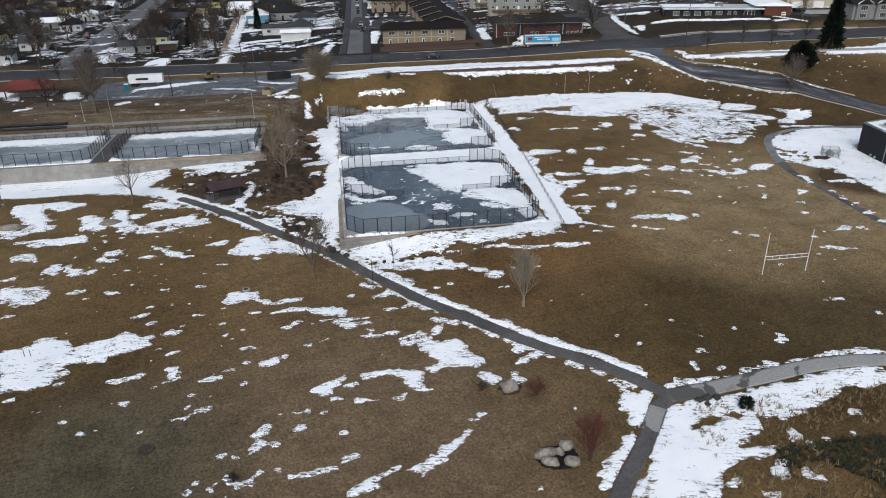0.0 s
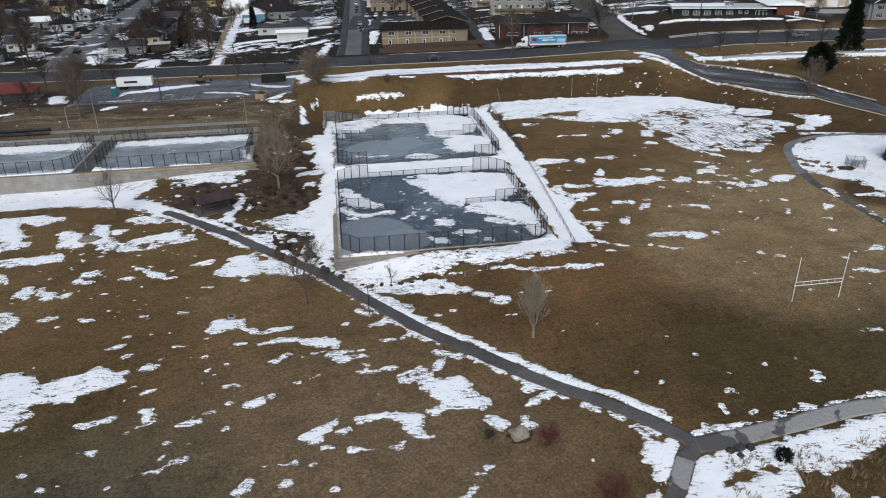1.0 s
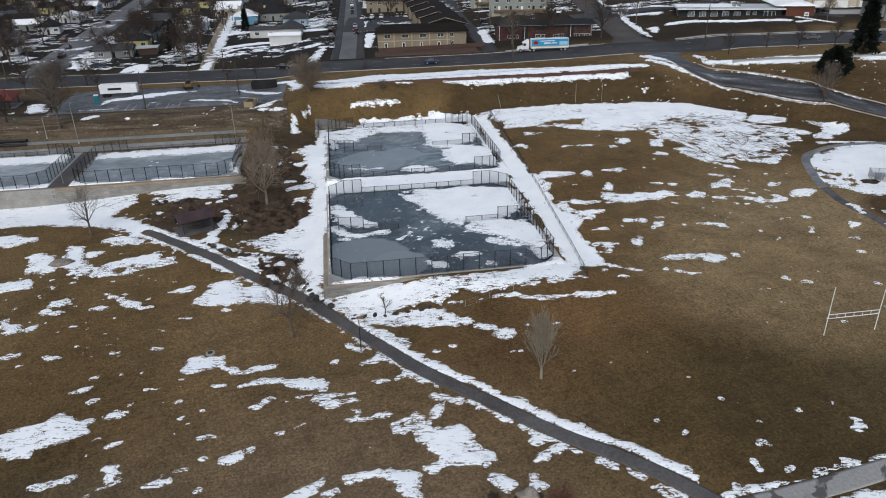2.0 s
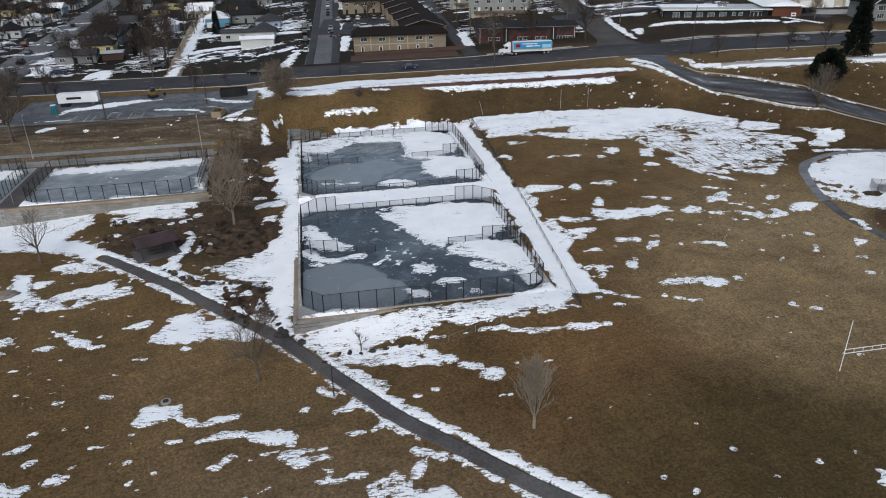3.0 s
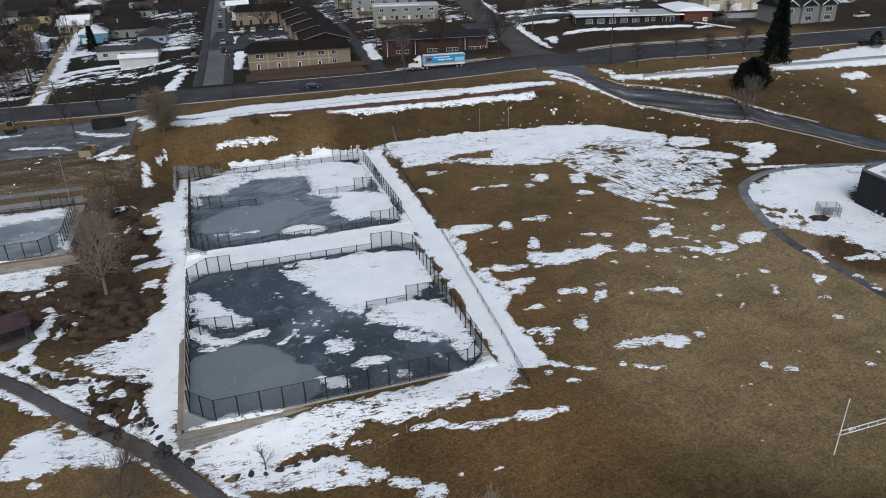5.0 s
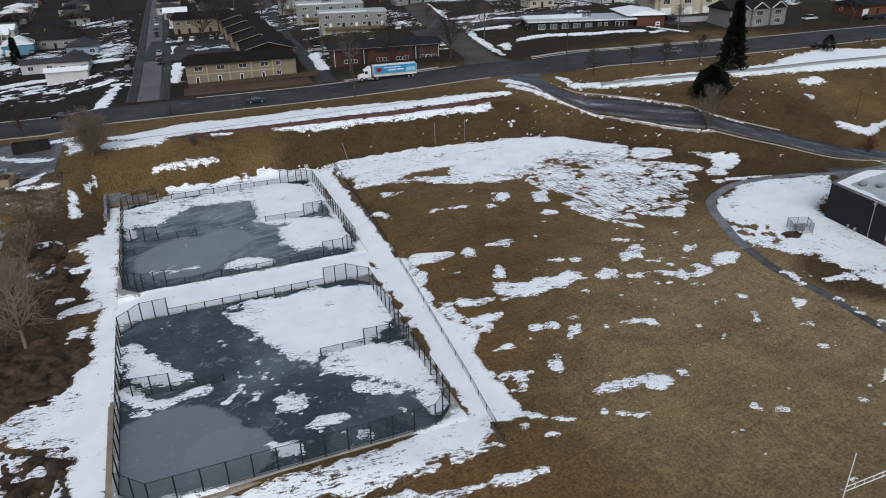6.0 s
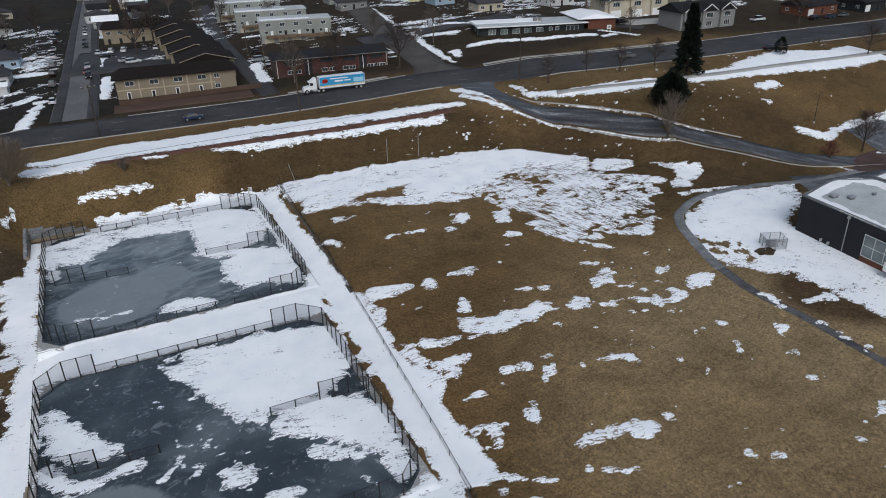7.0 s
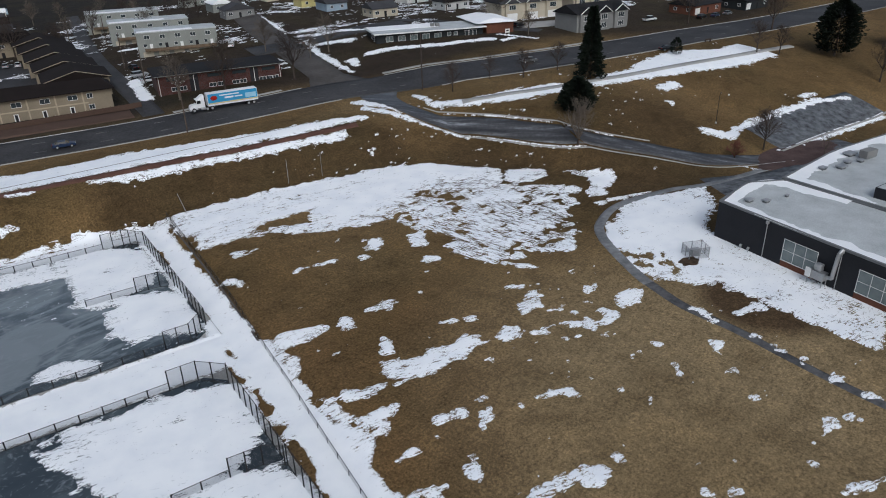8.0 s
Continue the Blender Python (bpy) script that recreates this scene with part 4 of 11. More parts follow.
drift((46.0, 66.8, 0.6), (46.7, 66.9, 0.3))
drift((52.4, 67.0, 0.3), (52.9, 67.0, 0.2))
drift((39.3, 65.2, 0.4), (39.8, 65.3, 0.6))
drift((37.9, 66.0, 0.2))
drift((43.0, 65.2, 0.3))
drift((41.5, 70.4, 0.1))
drift((67.1, 85.1, 0.3))
drift((68.8, 79.0, 0.3), (71.1, 78.9, 0.2))
drift((74.2, 75.1, 0.5))
drift((67.8, 71.0, 0.2))
drift((52.2, 74.6, 0.2))
drift((38.3, 73.5, 0.3))
# beside and before the courts
drift((-34.0, 164.7, 1.2), (-29.5, 164.3, 1.0), (-24.1, 163.7, 0.8), (-19.3, 163.5, 0.9))
drift((-33.8, 163.5, 1.2), (-29.3, 163.2, 1.0), (-23.9, 162.9, 0.8), (-19.2, 162.6, 0.9))
drift((-33.5, 162.4, 1.2), (-29.1, 162.2, 1.0), (-23.8, 162.1, 0.8), (-19.1, 161.7, 0.9))
drift((-26.5, 159.9, 0.5), (-23.5, 160.2, 1.1), (-20.8, 157.9, 0.5))
drift((-26.4, 159.3, 0.5), (-23.4, 159.1, 1.1), (-20.8, 157.3, 0.5))
drift((-26.3, 158.7, 0.5), (-23.2, 157.9, 1.1), (-20.7, 156.7, 0.5))
drift((-22.6, 153.9, 0.4), (-20.1, 154.9, 0.9), (-18.9, 155.9, 0.5))
drift((-17.9, 157.2, 1.1))
drift((-18.6, 149.7, 0.8), (-18.2, 146.8, 0.9), (-18.6, 142.5, 0.8), (-19.6, 139.5, 0.8), (-19.6, 136.9, 1.0), (-21.3, 136.0, 0.4))
drift((-18.5, 148.9, 0.8), (-18.1, 145.8, 0.9), (-18.5, 141.6, 0.8), (-19.5, 138.7, 0.8), (-19.4, 135.9, 1.0), (-21.2, 135.5, 0.4))
drift((-18.4, 148.1, 0.8), (-17.9, 144.8, 0.9), (-18.4, 140.8, 0.8), (-19.4, 137.8, 0.8), (-19.2, 135.0, 1.0), (-21.1, 135.0, 0.4))
drift((-18.1, 134.1, 0.7), (-16.7, 132.6, 0.5), (-12.8, 129.8, 0.4), (-9.9, 128.5, 0.3), (-6.8, 125.7, 0.8), (-6.1, 123.4, 0.5))
drift((-17.9, 133.3, 0.7), (-16.6, 132.0, 0.5), (-12.8, 129.4, 0.4), (-9.9, 128.2, 0.3), (-6.8, 124.8, 0.8), (-6.1, 123.0, 0.5))
drift((-17.8, 132.6, 0.7), (-16.5, 131.4, 0.5), (-12.8, 129.1, 0.4), (-9.8, 127.8, 0.3), (-6.7, 124.0, 0.8), (-6.0, 122.5, 0.5))
drift((-16.4, 140.4, 0.6), (-15.2, 142.2, 0.8), (-13.8, 145.3, 0.8))
drift((-15.4, 134.1, 0.1), (-11.2, 134.7, 0.4), (-6.1, 137.4, 0.9), (-3.1, 139.2, 1.4), (-2.4, 140.9, 2.3))
drift((-15.4, 134.0, 0.1), (-11.2, 134.3, 0.4), (-6.1, 136.5, 0.9), (-3.0, 137.7, 1.4), (-2.3, 138.9, 2.3))
drift((-15.4, 133.8, 0.1), (-11.2, 133.8, 0.4), (-6.0, 135.5, 0.9), (-3.0, 136.2, 1.4), (-2.3, 137.0, 2.3))
drift((-15.3, 133.7, 0.1), (-11.1, 133.4, 0.4), (-6.0, 134.5, 0.9), (-2.9, 134.8, 1.4), (-2.2, 135.0, 2.3))
drift((-15.3, 133.6, 0.1), (-11.1, 132.9, 0.4), (-5.9, 133.6, 0.9), (-2.9, 133.3, 1.4), (-2.2, 133.1, 2.3))
drift((-15.3, 133.4, 0.1), (-11.0, 132.4, 0.4), (-5.8, 132.6, 0.9), (-2.8, 131.8, 1.4), (-2.1, 131.1, 2.3))
drift((-15.3, 133.3, 0.1), (-10.9, 132.0, 0.4), (-5.8, 131.6, 0.9), (-2.8, 130.3, 1.4), (-2.1, 129.2, 2.3))
drift((-15.3, 133.2, 0.1), (-10.9, 131.5, 0.4), (-5.7, 130.7, 0.9), (-2.7, 128.8, 1.4), (-2.0, 127.2, 2.3))
drift((-15.3, 133.0, 0.1), (-10.8, 131.1, 0.4), (-5.7, 129.7, 0.9), (-2.6, 127.3, 1.4), (-1.9, 125.1, 2.3))
drift((-15.3, 132.9, 0.1), (-10.8, 130.6, 0.4), (-5.6, 128.7, 0.9), (-2.6, 125.9, 1.4), (-1.8, 122.8, 2.3))
drift((-15.2, 132.8, 0.1), (-10.8, 130.2, 0.4), (-5.6, 127.8, 0.9), (-2.5, 124.4, 1.4), (-1.7, 120.5, 2.3))
drift((-1.8, 119.5, 1.7), (-2.0, 120.5, 1.4))
drift((-1.8, 117.8, 1.7), (-1.9, 119.0, 1.4))
drift((-1.8, 116.1, 1.7), (-1.9, 117.6, 1.4))
drift((-1.7, 114.4, 1.7), (-1.9, 116.2, 1.4))
drift((-0.6, 149.1, 2.0), (0.1, 157.9, 1.3))
drift((-0.5, 147.1, 2.0), (0.1, 156.5, 1.3))
drift((-0.5, 145.0, 2.0), (0.1, 155.1, 1.3))
drift((-0.5, 142.9, 2.0), (0.1, 153.8, 1.3))
drift((-0.5, 140.8, 2.0), (0.1, 152.4, 1.3))
drift((-0.5, 138.8, 2.0), (0.2, 151.0, 1.3))
drift((-0.5, 136.7, 2.0), (0.2, 149.6, 1.3))
drift((-1.9, 180.5, 2.2), (-0.8, 164.7, 0.7), (-0.4, 183.0, 0.6))
drift((-1.8, 178.2, 2.2), (-0.8, 164.0, 0.7), (-0.4, 182.3, 0.6))
drift((-1.8, 176.0, 2.2), (-0.8, 163.4, 0.7), (-0.4, 181.6, 0.6))
drift((-1.8, 173.7, 2.2), (-0.8, 162.7, 0.7), (-0.4, 181.0, 0.6))
drift((-1.7, 171.4, 2.2), (-0.8, 162.0, 0.7), (-0.4, 180.3, 0.6))
drift((-1.7, 169.1, 2.2), (-0.8, 161.3, 0.7), (-0.4, 179.6, 0.6))
drift((-1.7, 166.9, 2.2), (-0.8, 160.6, 0.7), (-0.3, 179.0, 0.6))
drift((-1.6, 164.6, 2.2), (-0.8, 160.0, 0.7), (-0.3, 178.3, 0.6))
drift((-1.5, 162.4, 2.2), (-0.8, 159.3, 0.7), (-0.3, 177.6, 0.6))
drift((-4.8, 180.0, 1.0), (-3.8, 177.9, 1.0))
drift((-4.8, 178.9, 1.0), (-3.8, 176.9, 1.0))
drift((-4.7, 177.8, 1.0), (-3.7, 175.9, 1.0))
drift((-4.4, 171.4, 0.8), (-5.6, 171.3, 0.4))
drift((-4.4, 170.7, 0.8), (-5.6, 170.8, 0.4))
drift((-4.4, 170.0, 0.8), (-5.6, 170.3, 0.4))
drift((-7.0, 159.1, 0.6), (-4.7, 160.3, 0.6), (-2.6, 160.4, 1.1))
drift((-7.0, 158.5, 0.6), (-4.7, 159.7, 0.6), (-2.5, 159.4, 1.1))
drift((-7.0, 157.9, 0.6), (-4.6, 159.1, 0.6), (-2.5, 158.3, 1.1))
drift((-5.7, 152.1, 0.7), (-4.1, 153.2, 1.0))
drift((-5.6, 151.4, 0.7), (-4.1, 152.2, 1.0))
drift((-5.6, 150.6, 0.7), (-4.1, 151.3, 1.0))
drift((-6.2, 162.6, 0.9), (-7.1, 162.9, 0.8))
drift((-12.2, 171.4, 0.9), (-9.9, 171.8, 0.8), (-7.3, 172.4, 0.5))
drift((-19.6, 173.0, 0.8), (-17.7, 166.3, 0.4))
drift((-19.5, 172.2, 0.8), (-17.6, 165.9, 0.4))
drift((-19.4, 171.4, 0.8), (-17.6, 165.4, 0.4))
drift((-10.8, 182.0, 1.2), (-9.0, 181.6, 1.0))
drift((-5.2, 121.7, 0.5), (-4.8, 119.3, 0.8), (-3.7, 117.0, 0.5), (-2.2, 114.9, 0.7))
drift((-13.4, 128.3, 0.6), (-11.0, 126.6, 0.8), (-9.1, 125.5, 0.5))
drift((-12.0, 125.3, 0.4), (-9.4, 124.1, 0.5), (-7.9, 123.4, 0.3))
drift((-33.5, 159.9, 0.8), (-31.8, 158.0, 0.4))
drift((-33.3, 159.1, 0.8), (-31.7, 157.6, 0.4))
drift((-33.1, 158.4, 0.8), (-31.6, 157.2, 0.4))
drift((-31.1, 151.1, 0.7), (-30.7, 151.2, 0.4))
drift((2.3, 110.9, 1.0), (4.8, 110.9, 1.4), (8.1, 110.4, 1.3), (11.3, 110.1, 1.3), (14.6, 109.7, 1.1), (17.2, 109.4, 1.1), (20.0, 110.0, 0.8), (24.1, 109.7, 0.9), (28.5, 110.1, 1.1), (33.0, 110.8, 0.9), (36.9, 112.2, 1.5), (39.0, 112.1, 0.9))
drift((2.3, 109.7, 1.0), (4.7, 109.5, 1.4), (7.9, 109.0, 1.3), (11.1, 108.8, 1.3), (14.4, 108.6, 1.1), (17.0, 108.3, 1.1), (19.9, 109.2, 0.8), (23.9, 108.8, 0.9), (28.2, 109.0, 1.1), (32.7, 109.9, 0.9), (36.4, 110.8, 1.5), (38.7, 111.1, 0.9))
drift((2.2, 108.6, 1.0), (4.7, 108.1, 1.4), (7.8, 107.7, 1.3), (11.0, 107.6, 1.3), (14.2, 107.4, 1.1), (16.7, 107.1, 1.1), (19.7, 108.5, 0.8), (23.6, 107.9, 0.9), (27.8, 108.0, 1.1), (32.5, 109.1, 0.9), (35.8, 109.3, 1.5), (38.3, 110.1, 0.9))
drift((2.2, 107.5, 1.0), (4.6, 106.7, 1.4), (7.6, 106.3, 1.3), (10.8, 106.3, 1.3), (14.0, 106.3, 1.1), (16.5, 106.0, 1.1), (19.6, 107.7, 0.8), (23.4, 107.0, 0.9), (27.5, 106.9, 1.1), (32.2, 108.2, 0.9), (35.3, 107.9, 1.5), (38.0, 109.2, 0.9))
drift((6.9, 105.6, 0.9), (9.9, 104.0, 0.9), (13.5, 103.8, 1.0), (16.6, 103.0, 0.9), (18.4, 100.7, 0.5))
drift((6.8, 104.7, 0.9), (9.8, 103.0, 0.9), (13.4, 102.7, 1.0), (16.5, 102.1, 0.9), (18.3, 100.2, 0.5))
drift((6.8, 103.8, 0.9), (9.7, 102.0, 0.9), (13.2, 101.6, 1.0), (16.3, 101.1, 0.9), (18.1, 99.6, 0.5))
drift((19.1, 100.1, 1.0), (20.6, 98.6, 0.7), (22.6, 96.9, 0.9), (24.1, 95.5, 1.2), (24.5, 95.8, 0.9))
drift((22.2, 95.7, 0.7), (22.9, 95.0, 0.7))
drift((24.3, 104.6, 0.3), (26.6, 104.0, 0.5), (29.0, 103.0, 0.5), (32.2, 102.5, 0.4), (35.5, 102.1, 0.4), (39.3, 101.2, 0.4), (40.7, 101.6, 0.3))
drift((4.2, 104.0, 0.7), (7.2, 101.1, 0.8), (9.3, 98.7, 0.6), (11.1, 96.5, 0.6))
drift((4.2, 103.3, 0.7), (7.2, 100.2, 0.8), (9.2, 98.0, 0.6), (11.0, 96.0, 0.6))
drift((4.1, 102.6, 0.7), (7.1, 99.4, 0.8), (9.2, 97.4, 0.6), (10.9, 95.4, 0.6))
drift((19.3, 104.4, 0.3), (17.9, 105.1, 0.4))
drift((33.1, 106.0, 0.5), (37.5, 106.8, 0.5), (38.3, 106.1, 0.4))
drift((31.2, 106.0, 0.3), (28.7, 105.7, 0.3))
drift((26.9, 96.6, 0.1))
drift((16.3, 94.6, 0.3), (16.9, 94.5, 0.3))
drift((14.4, 93.8, 0.3))
# playing field
drift((57.5, 148.6, 0.4), (58.9, 148.6, 0.8), (60.9, 148.9, 0.7), (62.1, 148.8, 0.3))
drift((65.8, 148.4, 0.5))
drift((53.5, 135.5, 0.9), (54.7, 134.6, 0.8), (55.9, 133.4, 0.5), (58.8, 134.5, 0.8), (61.3, 134.4, 0.6), (63.9, 134.2, 0.8), (65.3, 134.6, 0.5))
drift((53.1, 134.7, 0.9), (54.2, 133.9, 0.8), (55.7, 133.0, 0.5), (58.3, 133.8, 0.8), (61.0, 133.9, 0.6), (63.4, 133.6, 0.8), (65.1, 134.2, 0.5))
drift((52.6, 134.0, 0.9), (53.8, 133.3, 0.8), (55.4, 132.6, 0.5), (57.9, 133.2, 0.8), (60.6, 133.4, 0.6), (62.9, 133.0, 0.8), (64.8, 133.8, 0.5))
drift((51.1, 133.2, 0.4), (49.0, 132.9, 0.8), (47.4, 132.8, 0.8), (45.9, 133.6, 1.2))
drift((43.4, 135.7, 0.5), (44.3, 134.1, 1.0), (44.3, 130.3, 0.6))
drift((43.1, 135.2, 0.5), (43.9, 133.2, 1.0), (44.0, 129.7, 0.6))
drift((42.8, 134.6, 0.5), (43.5, 132.3, 1.0), (43.7, 129.2, 0.6))
drift((45.6, 128.4, 1.1), (47.9, 128.6, 1.0), (49.5, 128.4, 0.6))
drift((45.4, 126.2, 0.6), (46.8, 126.4, 0.8))
drift((41.3, 131.1, 0.9), (42.4, 129.1, 1.6), (44.1, 127.0, 1.2), (44.2, 124.9, 0.3))
drift((40.8, 130.3, 0.9), (41.7, 127.7, 1.6), (43.5, 125.9, 1.2), (43.9, 124.7, 0.3))
drift((40.3, 129.5, 0.9), (40.9, 126.2, 1.6), (42.8, 124.8, 1.2), (43.7, 124.4, 0.3))
drift((39.8, 128.7, 0.9), (40.2, 124.8, 1.6), (42.2, 123.7, 1.2), (43.6, 124.0, 0.3))
drift((41.8, 121.8, 0.9), (42.2, 120.9, 0.6))
drift((41.4, 121.0, 0.9), (41.8, 120.4, 0.6))
drift((41.0, 120.3, 0.9), (41.4, 119.8, 0.6))
drift((68.6, 132.6, 0.6), (69.5, 132.6, 0.9))
drift((72.2, 130.4, 0.2), (73.2, 130.2, 0.2))
drift((76.8, 134.1, 0.3), (78.8, 133.3, 0.7))
drift((86.0, 134.6, 1.0), (86.5, 134.2, 0.4))
drift((82.9, 132.3, 0.7), (83.1, 132.0, 0.7))
drift((79.7, 131.4, 0.4))
drift((76.7, 130.2, 0.2), (78.6, 129.0, 0.4))
drift((80.2, 127.9, 0.3), (82.1, 127.4, 0.8), (83.0, 127.9, 1.2))
drift((88.3, 130.6, 0.6), (89.7, 130.2, 0.8), (90.7, 129.9, 0.6))
drift((87.8, 130.1, 0.6), (89.0, 129.7, 0.8), (90.2, 129.5, 0.6))
drift((87.3, 129.6, 0.6), (88.4, 129.1, 0.8), (89.8, 129.1, 0.6))
drift((63.1, 121.0, 0.2), (64.9, 120.4, 0.4), (66.5, 119.4, 0.7), (67.3, 119.0, 0.7))
drift((61.1, 120.6, 0.4))
drift((52.3, 124.5, 0.6), (54.0, 124.2, 0.8), (54.9, 124.1, 0.8))
drift((57.6, 124.6, 0.2), (58.8, 124.5, 0.2))
drift((57.2, 122.2, 0.6), (57.9, 122.4, 0.5))
drift((55.7, 121.3, 0.5))
drift((46.7, 121.5, 0.8), (47.5, 121.8, 0.4), (48.4, 121.7, 0.2))
drift((51.5, 117.3, 0.4), (51.8, 117.2, 0.6))
drift((50.7, 116.0, 0.4), (50.4, 114.8, 0.4))
drift((50.5, 121.9, 0.4))
drift((45.8, 116.0, 0.5), (47.1, 115.6, 0.3), (44.4, 117.0, 0.4))
drift((54.1, 110.0, 0.5), (56.0, 109.7, 0.7), (58.4, 109.4, 1.0), (60.2, 108.8, 1.1), (59.8, 108.0, 0.7))
drift((60.0, 107.4, 0.3), (61.3, 107.4, 0.2))
drift((55.5, 111.5, 0.2))
drift((63.6, 109.0, 0.3))
drift((72.3, 116.1, 0.2))
drift((72.6, 112.6, 0.3), (74.2, 113.6, 0.3))
drift((83.0, 119.6, 0.8), (83.3, 119.6, 0.4))
drift((80.0, 114.2, 0.4), (81.1, 115.4, 0.6))
drift((78.8, 96.7, 0.2))
drift((88.9, 115.1, 0.9), (89.1, 115.1, 0.4))
drift((84.8, 110.8, 0.2), (85.8, 110.8, 0.6), (87.1, 111.4, 0.2))
drift((75.7, 114.2, 0.2), (75.8, 113.9, 0.2))
drift((80.1, 112.2, 0.2))
drift((83.2, 111.7, 0.2))
drift((81.4, 98.4, 0.2), (83.1, 98.2, 0.5), (85.7, 98.8, 1.1), (86.2, 98.8, 0.6))
drift((87.9, 97.9, 0.4), (88.2, 97.9, 0.5))
drift((66.7, 100.7, 0.5), (66.9, 100.5, 0.5))
drift((72.8, 101.5, 0.3))
drift((69.0, 99.3, 0.4), (69.5, 99.1, 0.7))
drift((77.5, 93.0, 0.5), (79.7, 92.7, 0.7), (82.5, 91.8, 0.5))
drift((67.3, 104.3, 0.2), (69.6, 103.3, 0.2))
drift((83.3, 106.6, 0.2))
drift((52.3, 109.9, 0.2), (54.5, 110.0, 0.4), (57.3, 109.6, 0.5), (60.9, 109.2, 0.6), (60.9, 108.8, 0.8))
drift((52.2, 109.7, 0.2), (54.2, 109.6, 0.4), (57.0, 109.2, 0.5), (60.5, 108.8, 0.6), (60.4, 108.2, 0.8))
drift((52.1, 109.5, 0.2), (54.0, 109.2, 0.4), (56.7, 108.9, 0.5), (60.1, 108.4, 0.6), (59.9, 107.6, 0.8))
drift((45.5, 121.3, 0.5), (46.4, 121.4, 0.3), (48.1, 121.3, 0.2))
drift((50.7, 115.8, 1.2), (50.5, 114.9, 0.6))
drift((43.7, 116.8, 0.8), (44.6, 116.8, 0.4), (46.0, 115.8, 0.8), (44.8, 113.7, 0.8), (42.9, 113.5, 0.2), (42.6, 113.9, 0.2))
drift((42.2, 116.2, 1.0))
drift((52.1, 123.7, 0.7), (53.6, 123.7, 0.7), (55.1, 123.7, 0.8))
drift((57.4, 124.1, 0.2), (58.7, 124.1, 0.3))
drift((55.5, 120.9, 0.6), (57.1, 121.7, 0.7))
drift((43.7, 108.8, 0.4), (45.3, 108.0, 0.5), (47.2, 106.8, 0.4), (49.0, 106.3, 0.2), (51.1, 106.2, 0.4))
drift((42.0, 107.6, 0.6), (41.3, 107.3, 0.2))
drift((49.3, 109.9, 0.4))
drift((43.8, 105.8, 0.3), (44.3, 105.6, 0.3))
drift((52.7, 105.1, 0.4), (54.7, 104.3, 0.4), (55.4, 104.2, 0.3))
drift((41.0, 110.4, 0.5), (42.5, 110.1, 0.4), (43.2, 110.0, 0.3))
drift((42.6, 117.4, 1.2), (41.9, 116.6, 0.8))
drift((57.5, 148.6, 0.8), (59.5, 148.2, 1.1), (62.2, 148.3, 0.4))
drift((53.0, 135.6, 1.2), (55.1, 134.6, 1.1), (59.3, 134.0, 0.8), (63.7, 135.1, 1.0), (65.4, 134.6, 0.6))
drift((52.5, 134.6, 1.2), (54.5, 133.6, 1.1), (58.9, 133.3, 0.8), (63.2, 134.2, 1.0), (65.1, 134.1, 0.6))
drift((51.9, 133.5, 1.2), (54.0, 132.7, 1.1), (58.5, 132.7, 0.8), (62.6, 133.4, 1.0), (64.7, 133.5, 0.6))
drift((69.3, 133.6, 0.9), (70.6, 133.1, 0.6))
drift((68.8, 133.0, 0.9), (70.2, 132.6, 0.6))
drift((68.3, 132.3, 0.9), (69.9, 132.1, 0.6))
drift((63.7, 140.2, 0.4), (67.9, 138.3, 0.9))
drift((75.3, 136.9, 0.8), (78.3, 137.9, 1.1), (79.7, 138.0, 0.5))
drift((74.9, 136.2, 0.8), (77.6, 136.9, 1.1), (79.4, 137.5, 0.5))
drift((74.4, 135.6, 0.8), (76.9, 136.0, 1.1), (79.1, 137.1, 0.5))
drift((76.6, 130.7, 0.2), (78.9, 128.8, 0.3), (81.4, 127.5, 0.3), (83.7, 128.7, 1.0))
drift((76.4, 130.5, 0.2), (78.7, 128.6, 0.3), (81.2, 127.2, 0.3), (83.0, 127.9, 1.0))
drift((76.3, 130.4, 0.2), (78.5, 128.3, 0.3), (80.9, 127.0, 0.3), (82.2, 127.2, 1.0))
drift((87.9, 130.4, 0.8), (90.2, 129.6, 0.9), (91.0, 129.6, 0.4))
drift((87.3, 129.7, 0.8), (89.6, 128.9, 0.9), (90.7, 129.2, 0.4))
drift((86.7, 129.0, 0.8), (89.0, 128.2, 0.9), (90.4, 128.8, 0.4))
drift((74.1, 127.2, 0.4))
drift((72.2, 130.5, 0.3))
drift((44.6, 150.2, 0.8), (47.4, 149.2, 0.9), (50.5, 148.7, 0.4))
drift((44.3, 149.4, 0.8), (47.0, 148.3, 0.9), (50.4, 148.2, 0.4))
drift((44.1, 148.7, 0.8), (46.6, 147.5, 0.9), (50.2, 147.8, 0.4))
drift((41.5, 151.1, 1.9), (42.9, 147.2, 1.0), (44.3, 144.7, 0.6))
drift((41.1, 149.4, 1.9), (42.6, 146.3, 1.0), (44.0, 144.1, 0.6))
drift((40.6, 147.6, 1.9), (42.2, 145.3, 1.0), (43.8, 143.5, 0.6))
drift((40.2, 146.0, 1.9), (41.9, 144.4, 1.0), (43.5, 142.9, 0.6))
drift((39.8, 144.4, 1.9), (41.5, 143.4, 1.0), (43.3, 142.3, 0.6))
drift((39.3, 142.9, 1.9), (41.2, 142.5, 1.0), (43.0, 141.7, 0.6))
drift((44.3, 169.1, 1.2), (45.5, 167.3, 1.1))
drift((53.6, 148.2, 0.9))
drift((53.2, 147.4, 0.9))
drift((52.8, 146.5, 0.9))
drift((55.2, 140.8, 0.8), (54.4, 138.5, 0.7))
